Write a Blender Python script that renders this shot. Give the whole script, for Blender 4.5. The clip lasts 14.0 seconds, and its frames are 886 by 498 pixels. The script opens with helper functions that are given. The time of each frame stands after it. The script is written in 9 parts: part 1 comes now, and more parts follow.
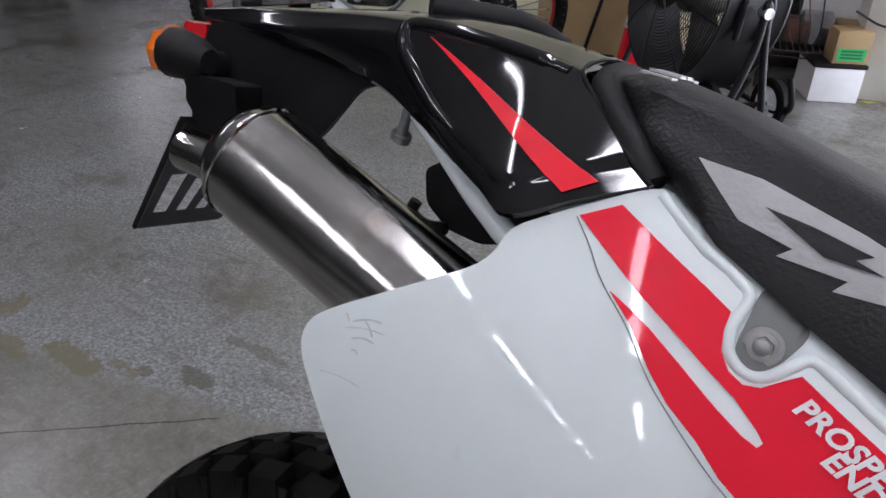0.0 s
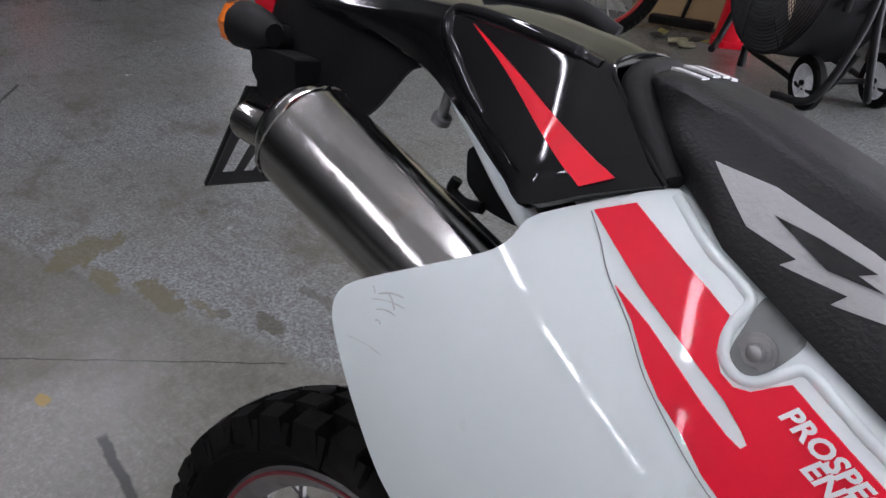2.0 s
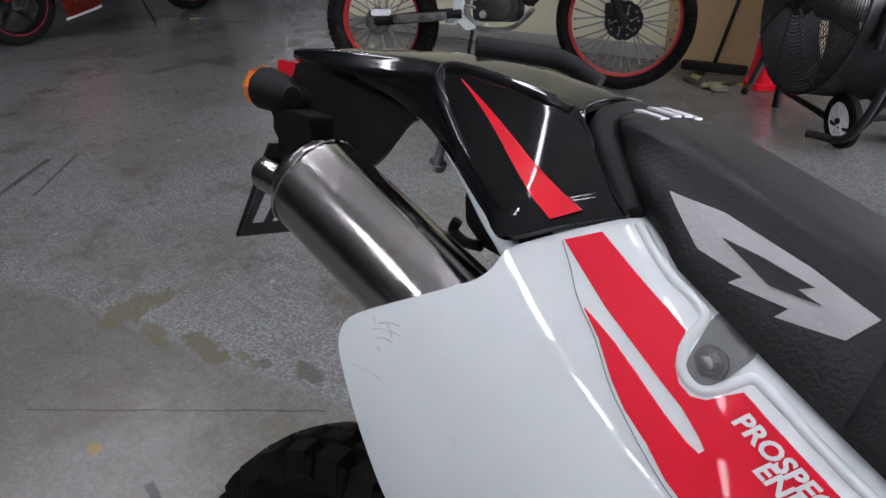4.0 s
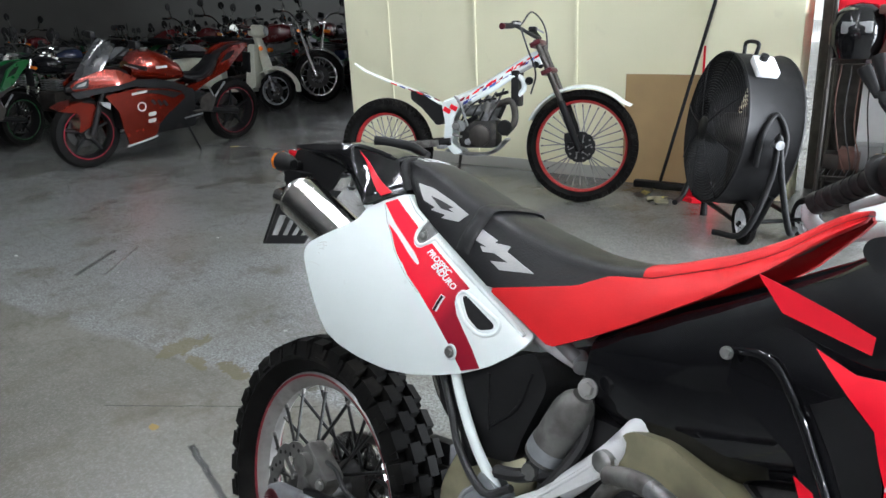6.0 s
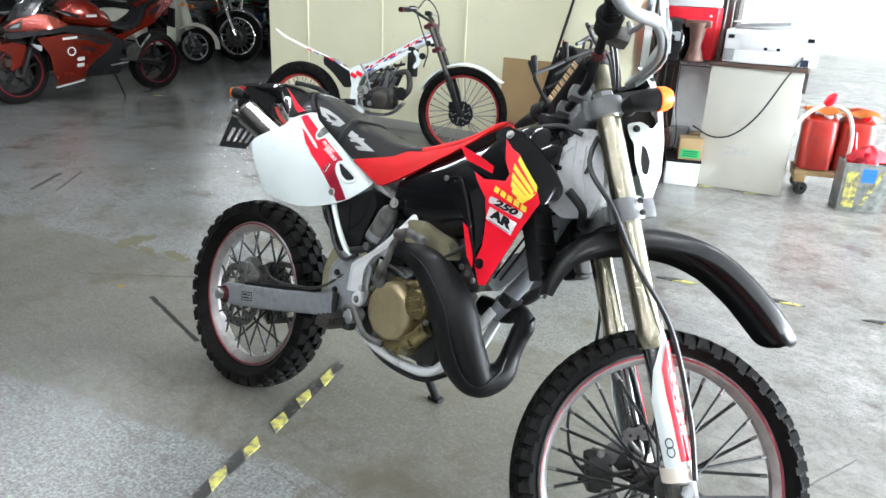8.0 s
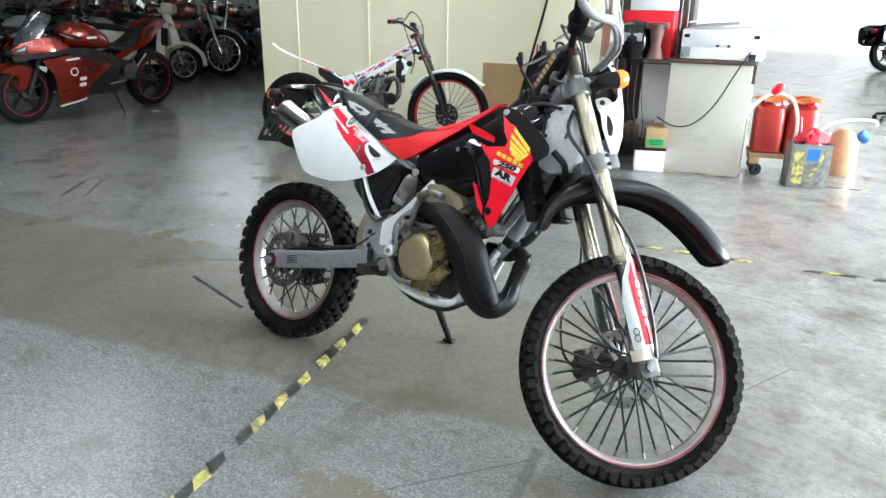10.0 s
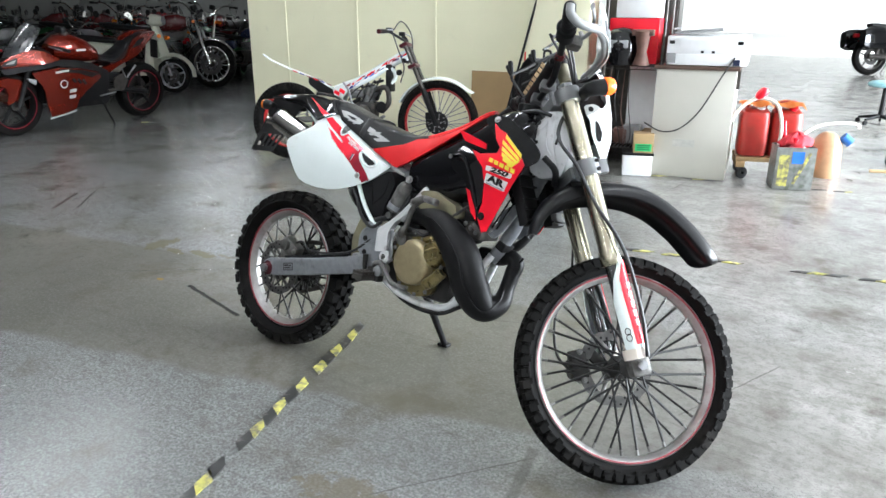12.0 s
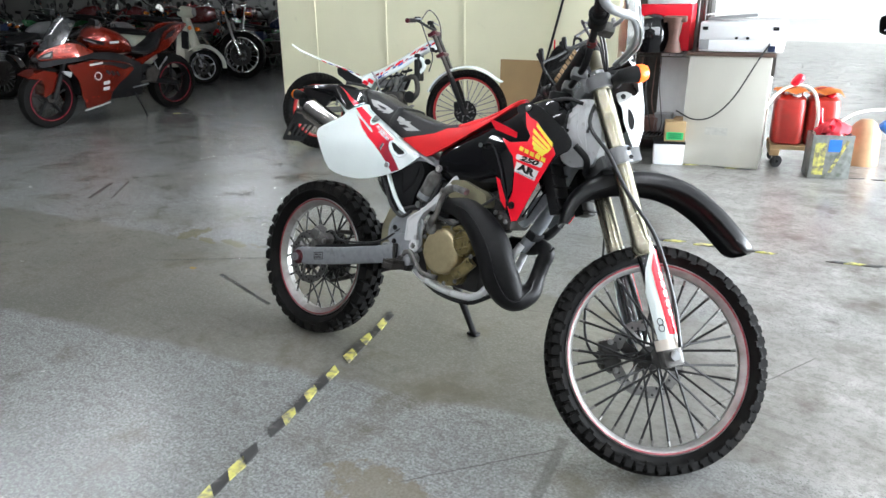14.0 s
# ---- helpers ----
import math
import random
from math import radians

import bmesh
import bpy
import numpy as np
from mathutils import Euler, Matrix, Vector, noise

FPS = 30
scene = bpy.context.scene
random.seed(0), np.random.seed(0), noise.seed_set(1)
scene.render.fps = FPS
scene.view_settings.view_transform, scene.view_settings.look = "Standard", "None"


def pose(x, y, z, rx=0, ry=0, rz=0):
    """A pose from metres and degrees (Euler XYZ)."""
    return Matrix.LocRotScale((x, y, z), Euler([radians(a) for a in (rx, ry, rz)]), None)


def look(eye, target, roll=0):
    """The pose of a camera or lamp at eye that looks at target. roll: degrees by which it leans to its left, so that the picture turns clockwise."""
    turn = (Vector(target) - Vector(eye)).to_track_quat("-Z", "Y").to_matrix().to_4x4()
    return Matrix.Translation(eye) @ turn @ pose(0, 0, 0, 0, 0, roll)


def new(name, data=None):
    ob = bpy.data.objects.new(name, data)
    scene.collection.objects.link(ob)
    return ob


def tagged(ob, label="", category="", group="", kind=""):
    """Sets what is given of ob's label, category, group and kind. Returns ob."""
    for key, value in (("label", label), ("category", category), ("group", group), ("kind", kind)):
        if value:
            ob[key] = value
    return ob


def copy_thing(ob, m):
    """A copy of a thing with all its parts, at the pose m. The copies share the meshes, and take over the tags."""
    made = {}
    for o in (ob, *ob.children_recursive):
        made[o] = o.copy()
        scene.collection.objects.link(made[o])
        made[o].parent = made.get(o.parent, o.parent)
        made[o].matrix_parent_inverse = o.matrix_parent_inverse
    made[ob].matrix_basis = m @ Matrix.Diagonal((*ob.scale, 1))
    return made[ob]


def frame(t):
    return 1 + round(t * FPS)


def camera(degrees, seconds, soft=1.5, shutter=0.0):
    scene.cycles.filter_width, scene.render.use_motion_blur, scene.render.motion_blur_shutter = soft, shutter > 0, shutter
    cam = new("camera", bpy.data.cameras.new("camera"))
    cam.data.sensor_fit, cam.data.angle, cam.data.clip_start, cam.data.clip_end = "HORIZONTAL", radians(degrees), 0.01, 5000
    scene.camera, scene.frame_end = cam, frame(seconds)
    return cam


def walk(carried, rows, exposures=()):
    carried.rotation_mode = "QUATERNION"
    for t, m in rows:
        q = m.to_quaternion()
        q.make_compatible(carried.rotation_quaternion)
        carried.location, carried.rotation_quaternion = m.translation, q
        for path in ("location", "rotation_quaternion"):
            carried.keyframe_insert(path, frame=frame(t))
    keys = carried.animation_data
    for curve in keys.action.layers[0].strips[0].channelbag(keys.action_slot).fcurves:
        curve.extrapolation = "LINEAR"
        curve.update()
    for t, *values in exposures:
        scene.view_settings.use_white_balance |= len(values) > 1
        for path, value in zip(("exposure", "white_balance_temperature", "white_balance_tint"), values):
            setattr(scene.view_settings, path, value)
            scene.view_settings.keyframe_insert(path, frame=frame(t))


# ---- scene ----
cam = camera(63.5, 14.0)
METRES, EYE, TILT, LEAN, TURN = 2.61, 1.095, -33.0, 0.0, 33.0
PATH = [
    (0, (0.293, -0.253, 1.1), (-0.67, 1.2, 0.12), 0.9),
    (0.5, (0.288, -0.218, 1.098), (-0.722, 1.158, 0.054), 0.9),
    (1, (0.281, -0.211, 1.094), (-0.779, 1.121, 0.046), 1.2),
    (1.5, (0.301, -0.233, 1.12), (-0.789, 1.057, 0.048), 0.8),
    (2, (0.33, -0.241, 1.124), (-0.78, 1.025, 0.045), 0.7),
    (2.5, (0.345, -0.244, 1.125), (-0.785, 1.005, 0.047), 0.3),
    (3, (0.353, -0.236, 1.134), (-0.82, 0.991, 0.077), -1.6),
    (3.2, (0.361, -0.236, 1.132), (-0.829, 0.998, 0.102), -1.7),
    (5.3, (0.635, -0.443, 1.193), (-0.72, 0.805, 0.415), -5.5),
    (5.5, (0.737, -0.503, 1.211), (-0.629, 0.775, 0.503), -4.9),
    (6, (1.079, -0.652, 1.223), (-0.308, 0.647, 0.599), -2.9),
    (6.5, (1.315, -0.868, 1.213), (0.0, 0.506, 0.593), 0.5),
    (7, (1.532, -1.064, 1.232), (0.369, 0.415, 0.554), 3.4),
    (7.5, (1.787, -1.177, 1.269), (0.603, 0.28, 0.58), 3.1),
    (8, (1.886, -1.322, 1.32), (0.7, 0.132, 0.627), 2.5),
    (8.5, (1.96, -1.561, 1.33), (0.811, -0.069, 0.656), 2.0),
    (9, (2.059, -1.677, 1.325), (0.933, -0.166, 0.657), 1.5),
    (9.2, (2.109, -1.714, 1.322), (0.965, -0.215, 0.654), 1.0),
    (11.5, (2.151, -1.844, 1.335), (0.973, -0.279, 0.664), 0.1),
    (12, (2.155, -1.851, 1.333), (0.984, -0.279, 0.667), 0.1),
    (12.5, (2.154, -1.853, 1.333), (0.956, -0.301, 0.664), -0.2),
    (13, (2.154, -1.854, 1.331), (0.939, -0.319, 0.657), -0.6),
    (13.5, (2.150, -1.857, 1.331), (0.924, -0.336, 0.646), -0.7),
    (14, (2.148, -1.855, 1.330), (0.920, -0.339, 0.637), -0.6),
]
walk(cam, [(t, look(eye, target, roll)) for t, eye, target, roll in PATH],
     exposures=[(0.0, -0.79, 6080, 17), (3.2, -0.79, 6080, 17), (5.3, -0.40, 6080, 12), (6.5, 0.22, 6030, 5), (7.0, 0.29, 6070, 5), (9.2, 0.13, 6060, 5), (14.0, 0.05, 6090, 6)])

# ---- world, daylight and exposure ----
world = bpy.data.worlds.new("sky")
scene.world = world
world.use_nodes = True
wn = world.node_tree
sky = wn.nodes.new("ShaderNodeTexSky")
sky.sky_type, sky.sun_disc = "NISHITA", False
sky.sun_elevation, sky.sun_rotation = radians(45), radians(120)
wn.nodes["Background"].inputs["Strength"].default_value = 0.12
wn.links.new(sky.outputs["Color"], wn.nodes["Background"].inputs["Color"])


def area_lamp(name, place, target, sx, sy, power, colour):
    lamp = bpy.data.lights.new(name, "AREA")
    lamp.shape, lamp.size, lamp.size_y, lamp.energy, lamp.color = "RECTANGLE", sx, sy, power, colour
    ob = new(name, lamp)
    ob.matrix_world = look(place, target)
    return ob


area_lamp("daylight_door", (9.6, 6.5, 1.9), (0, 3.0, 0.9), 9.0, 3.4, 5400, (0.95, 0.96, 1.0))
# added fill lamp inside the hall, in no window, brightens the end wall
area_lamp("end_wall_fill", (0.0, 22.0, 4.0), (-1, 36, 0.0), 16.0, 3.0, 14000, (0.97, 0.97, 1.0))


# ---- materials ----
def surface(name, colour, rough=0.5, metal=0.0, var=0.12, scale=18.0, bump=0.0, bscale=160.0, coat=0.0, rvar=0.1, dirt=None, dscale=5.0, dcut=0.62, spec=0.5):
    """A painted, plastic, rubber or metal surface with grain at two scales; dirt: a second colour in patches."""
    m = bpy.data.materials.new(name)
    m.use_nodes = True
    t = m.node_tree
    b = t.nodes["Principled BSDF"]
    co = t.nodes.new("ShaderNodeTexCoord")
    n1, n2 = t.nodes.new("ShaderNodeTexNoise"), t.nodes.new("ShaderNodeTexNoise")
    n1.inputs["Scale"].default_value, n1.inputs["Detail"].default_value = scale, 5
    n2.inputs["Scale"].default_value, n2.inputs["Detail"].default_value = bscale, 3
    mix = t.nodes.new("ShaderNodeMix")
    mix.data_type = "RGBA"
    c = Vector(colour[:3])
    mix.inputs["A"].default_value = (*(c * (1 - var)), 1)
    mix.inputs["B"].default_value = (*[min(1, v) for v in c * (1 + var)], 1)
    ramp = t.nodes.new("ShaderNodeMapRange")
    ramp.inputs["From Min"].default_value, ramp.inputs["From Max"].default_value = 0.3, 0.7
    for n in (n1, n2):
        t.links.new(co.outputs["Object"], n.inputs["Vector"])
    t.links.new(n1.outputs["Fac"], ramp.inputs["Value"])
    t.links.new(ramp.outputs["Result"], mix.inputs["Factor"])
    out = mix.outputs["Result"]
    if dirt:
        n3 = t.nodes.new("ShaderNodeTexNoise")
        n3.inputs["Scale"].default_value, n3.inputs["Detail"].default_value = dscale, 8
        t.links.new(co.outputs["Object"], n3.inputs["Vector"])
        cut = t.nodes.new("ShaderNodeMapRange")
        cut.inputs["From Min"].default_value, cut.inputs["From Max"].default_value = dcut - 0.08, dcut + 0.12
        t.links.new(n3.outputs["Fac"], cut.inputs["Value"])
        mix2 = t.nodes.new("ShaderNodeMix")
        mix2.data_type = "RGBA"
        mix2.inputs["B"].default_value = (*dirt, 1)
        t.links.new(cut.outputs["Result"], mix2.inputs["Factor"])
        t.links.new(out, mix2.inputs["A"])
        out = mix2.outputs["Result"]
    t.links.new(out, b.inputs["Base Color"])
    rr = t.nodes.new("ShaderNodeMapRange")
    rr.inputs["To Min"].default_value, rr.inputs["To Max"].default_value = max(0.02, rough - rvar), min(1, rough + rvar)
    t.links.new(n1.outputs["Fac"], rr.inputs["Value"])
    t.links.new(rr.outputs["Result"], b.inputs["Roughness"])
    b.inputs["Metallic"].default_value = metal
    b.inputs["Specular IOR Level"].default_value = spec
    b.inputs["Coat Weight"].default_value = coat
    b.inputs["Coat Roughness"].default_value = 0.035
    if bump:
        bp = t.nodes.new("ShaderNodeBump")
        bp.inputs["Strength"].default_value, bp.inputs["Distance"].default_value = bump, 0.002
        t.links.new(n2.outputs["Fac"], bp.inputs["Height"])
        t.links.new(bp.outputs["Normal"], b.inputs["Normal"])
    return m


def glowing(name, colour, strength):
    m = surface(name, colour, 0.3)
    b = m.node_tree.nodes["Principled BSDF"]
    b.inputs["Emission Color"].default_value = (*colour, 1)
    b.inputs["Emission Strength"].default_value = strength
    return m


WHITE = surface("white_plastic", (0.81, 0.88, 0.875), 0.55, var=0.015, coat=0.9, dirt=(0.55, 0.55, 0.53), dscale=26, dcut=0.78, rvar=0.05, spec=0.3)
BLACKG = surface("gloss_black_plastic", (0.005, 0.005, 0.006), 0.075, var=0.3, rvar=0.02)
BLACKF = surface("satin_black_mudguard", (0.006, 0.006, 0.007), 0.28, var=0.1, rvar=0.01, spec=0.3)
GOLDMARK = surface("gold_print", (0.55, 0.38, 0.20), 0.5)
BLACKP = surface("matt_black_plastic", (0.006, 0.006, 0.0065), 0.55, spec=0.22, var=0.3, bump=0.15, dirt=(0.020, 0.0195, 0.018), dcut=0.68)
RED = surface("red_plastic", (0.80, 0.006, 0.024), 0.40, var=0.04, coat=0.5, spec=0.25)
CRIMSON = surface("dark_red_film", (0.20, 0.004, 0.016), 0.3, var=0.1, coat=0.3)
REDSEAT = surface("red_seat_cover", (0.62, 0.010, 0.014), 0.5, var=0.06, spec=0.3, bump=0.12, bscale=420)
SEAT = surface("dark_grey_vinyl", (0.0065, 0.0065, 0.0075), 0.44, spec=0.33, var=0.15, bump=0.3, bscale=420, dirt=(0.011, 0.011, 0.012), dscale=4, dcut=0.64)
SEATW = surface("white_seat_print", (0.42, 0.42, 0.42), 0.55, var=0.12, bump=0.3, bscale=300)
RUBBER = surface("tyre_rubber", (0.0055, 0.0053, 0.005), 0.7, spec=0.10, var=0.35, bump=0.25, dirt=(0.018, 0.016, 0.014), dscale=9, dcut=0.64)
SPOKE = surface("dark_steel_spoke", (0.008, 0.008, 0.008), 0.5, 0.0, spec=0.3)
CASTD = surface("dark_grey_casting", (0.030, 0.029, 0.028), 0.48, 0.5, var=0.3, scale=45, bump=0.25, dirt=(0.03, 0.028, 0.026), dscale=24, dcut=0.56)
STANCH = surface("dark_chrome_stanchion", (0.20, 0.20, 0.205), 0.14, 1.0, var=0.08, rvar=0.03)
BOLT = surface("zinc_bolt", (0.34, 0.34, 0.33), 0.34, 0.95, var=0.15, scale=60)
DISC = surface("worn_steel_disc", (0.21, 0.205, 0.20), 0.36, 0.9, var=0.25, scale=35)
DULL = surface("dull_grey_casting", (0.16, 0.157, 0.15), 0.5, 0.6, var=0.25, scale=40, bump=0.25, dirt=(0.06, 0.055, 0.05), dscale=22, dcut=0.56)
TAB = surface("pale_grey_tab", (0.40, 0.415, 0.40), 0.45, var=0.06)
TABG = surface("mid_grey_tab", (0.16, 0.17, 0.165), 0.5, var=0.06)
SCUFF = surface("grey_scuff", (0.63, 0.66, 0.64), 0.6, var=0.15, scale=90)
RIM = surface("scuffed_aluminium_rim", (0.34, 0.335, 0.325), 0.42, 0.8, var=0.15, scale=40, dirt=(0.22, 0.21, 0.20), dscale=20, dcut=0.6)
ALU = surface("cast_aluminium", (0.33, 0.34, 0.35), 0.42, 0.7, var=0.18, scale=30, bump=0.2, dirt=(0.11, 0.105, 0.10), dscale=18, dcut=0.57)
SILVER = surface("silver_painted_frame", (0.68, 0.69, 0.70), 0.34, 0.10, var=0.08, dirt=(0.20, 0.195, 0.185), dscale=22, dcut=0.66, coat=0.25)
SWING = surface("brushed_swingarm", (0.36, 0.375, 0.40), 0.36, 0.65, var=0.1, scale=60, dirt=(0.20, 0.20, 0.20), dscale=25, dcut=0.64)
CANSTEEL = surface("brushed_steel_can", (0.42, 0.41, 0.395), 0.155, 1.0, var=0.06, scale=30, rvar=0.05, dirt=(0.36, 0.32, 0.27), dscale=30, dcut=0.70)
CHROME = surface("polished_steel", (0.40, 0.395, 0.385), 0.10, 1.0, var=0.05, rvar=0.04, dirt=(0.34, 0.30, 0.25), dscale=30, dcut=0.68)
GOLDFORK = surface("champagne_fork_tube", (0.50, 0.47, 0.36), 0.24, 1.0, var=0.05, rvar=0.02)
GOLD = surface("bronze_engine_cover", (0.40, 0.335, 0.20), 0.36, 0.65, var=0.08, scale=60, dirt=(0.24, 0.19, 0.09), dscale=18, dcut=0.66, bump=0.05)
GOLDC = surface("gold_tinted_casting", (0.29, 0.235, 0.105), 0.30, 0.75, var=0.15, scale=50, dirt=(0.10, 0.08, 0.04), dscale=26, dcut=0.58, bump=0.12)
FORGED = surface("grey_forged_plate", (0.27, 0.285, 0.305), 0.42, 0.35, var=0.12, scale=40, dirt=(0.40, 0.41, 0.42), dscale=26, dcut=0.62, bump=0.08)
FADEFILM = surface("fading_red_film", (0.76, 0.004, 0.020), 0.38, var=0.03, coat=0.28, spec=0.2)
ft = FADEFILM.node_tree
fco, fsep, fsub, framp, fmix = (ft.nodes.new(k) for k in ("ShaderNodeTexCoord", "ShaderNodeSeparateXYZ", "ShaderNodeMath", "ShaderNodeMapRange", "ShaderNodeMix"))
fsub.operation, fsub.inputs[1].default_value = "MULTIPLY_ADD", -0.6
fmix.data_type = "RGBA"
fmix.inputs["A"].default_value, fmix.inputs["B"].default_value = (0.80, 0.006, 0.030, 1), (0.24, 0.004, 0.018, 1)
framp.inputs["From Min"].default_value, framp.inputs["From Max"].default_value = -0.165, -0.10
ft.links.new(fco.outputs["Object"], fsep.inputs[0])
ft.links.new(fsep.outputs[2], fsub.inputs[0])
ft.links.new(fsep.outputs[0], fsub.inputs[2])
ft.links.new(fsub.outputs[0], framp.inputs["Value"])
ft.links.new(framp.outputs["Result"], fmix.inputs["Factor"])
ft.links.new(fmix.outputs["Result"], ft.nodes["Principled BSDF"].inputs["Base Color"])
OLIVE = surface("olive_plastic", (0.20, 0.185, 0.115), 0.45, var=0.16, dirt=(0.11, 0.10, 0.065), dscale=14, dcut=0.6)
PIPE = surface("black_painted_steel", (0.005, 0.005, 0.0055), 0.5, 0.0, spec=0.22, var=0.3, scale=25, bump=0.12, dirt=(0.016, 0.0155, 0.015), dscale=20, dcut=0.66)
ENGINE = surface("dark_cast_engine", (0.030, 0.029, 0.028), 0.5, 0.5, var=0.35, dirt=(0.10, 0.09, 0.08), dscale=18, dcut=0.6)
YELLOW = surface("yellow_film", (0.80, 0.66, 0.05), 0.35, var=0.06)
LABELW = surface("white_film", (0.78, 0.78, 0.78), 0.35, var=0.04)
REDANOD = surface("red_anodised", (0.065, 0.007, 0.012), 0.35, 0.5)
PINKLINE = surface("faded_red_rim_tape", (0.20, 0.014, 0.024), 0.45, var=0.3, scale=30, dirt=(0.34, 0.20, 0.21), dscale=30, dcut=0.66)
AMBER = surface("amber_lens", (0.85, 0.20, 0.015), 0.2, coat=0.5)
AMBERLIT = glowing("lit_amber_lens", (1.0, 0.13, 0.008), 1.3)
TAILRED = surface("red_lens", (0.5, 0.01, 0.02), 0.2, coat=0.5)
CABLE = surface("black_cable", (0.015, 0.015, 0.016), 0.5)
GREYP = surface("grey_plastic", (0.24, 0.245, 0.25), 0.40, var=0.1)
BLUEP = surface("blue_plastic", (0.03, 0.16, 0.55), 0.4)
ORANGE = surface("metallic_orange_red_paint", (0.16, 0.010, 0.003), 0.24, 0.6, var=0.05, coat=0.8)
GREEN = surface("green_paint", (0.004, 0.085, 0.018), 0.3, coat=0.5)
CREAM = surface("cream_paint", (0.55, 0.56, 0.47), 0.4, var=0.06)
MAROON = surface("maroon_paint", (0.10, 0.012, 0.014), 0.25, coat=0.5)
NAVY = surface("dark_blue_paint", (0.02, 0.03, 0.07), 0.25, coat=0.5)
CARD = surface("brown_cardboard", (0.34, 0.235, 0.115), 0.8, var=0.06, scale=6, bump=0.1)
WALL = surface("cream_wall_paint", (0.84, 0.825, 0.60), 0.5, var=0.02, scale=2.5, dirt=(0.70, 0.68, 0.50), dscale=6, dcut=0.74)
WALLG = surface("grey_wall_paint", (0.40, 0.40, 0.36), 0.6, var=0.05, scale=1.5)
# grey-olive wall paint with the dimness behind the crowd put into its colour
WALLD = surface("dimmed_grey_wall_paint", (0.06, 0.06, 0.055), 0.7, var=0.1, scale=1.5)
CLAMPG = surface("grey_cast_clamp", (0.17, 0.175, 0.18), 0.42, 0.35, var=0.1, scale=40, bump=0.1)
WALLW = surface("white_wall_paint", (0.80, 0.80, 0.76), 0.6, var=0.03, scale=1.5)
CEIL = surface("ceiling_paint", (0.36, 0.36, 0.35), 0.8, var=0.1, scale=1.5)
STEELD = surface("dark_rack_steel", (0.06, 0.055, 0.05), 0.45, 0.6, var=0.3)
DESKG = surface("grey_desk_panel", (0.53, 0.52, 0.46), 0.5, var=0.03, scale=4, dirt=(0.50, 0.50, 0.46), dscale=9, dcut=0.70)
BROWN = surface("brown_edge_strip", (0.09, 0.055, 0.04), 0.45)
PRINTER = surface("white_printer_plastic", (0.78, 0.79, 0.80), 0.4, var=0.03)
JERRY = surface("red_jerrycan_plastic", (0.36, 0.024, 0.017), 0.38, var=0.12, dirt=(0.24, 0.03, 0.02), dscale=9, dcut=0.58)
HOSE = surface("clear_white_hose", (0.72, 0.66, 0.58), 0.35)
AMBERJUG = surface("translucent_jug_plastic", (0.42, 0.26, 0.145), 0.35, var=0.1)
WOOD = surface("plain_wood", (0.40, 0.27, 0.13), 0.6, var=0.2, scale=9)
TAPEY = surface("yellow_floor_tape", (0.46, 0.43, 0.10), 0.5, var=0.25, scale=25, dirt=(0.13, 0.125, 0.095), dscale=30, dcut=0.50)
TAPEK = surface("black_floor_tape", (0.018, 0.018, 0.018), 0.5, var=0.3, dirt=(0.13, 0.125, 0.115), dscale=26, dcut=0.63)
TUBE = glowing("fluorescent_tube", (1.0, 0.975, 0.99), 78.0)
GLASSD = surface("dark_screen", (0.02, 0.021, 0.022), 0.15, coat=0.4)
FROST = surface("frosted_bin_plastic", (0.19, 0.20, 0.19), 0.35, var=0.2, scale=14, dirt=(0.10, 0.11, 0.09), dscale=16, dcut=0.56)
DUSTYG = surface("dusty_brown_metal", (0.12, 0.06, 0.045), 0.6, var=0.3)


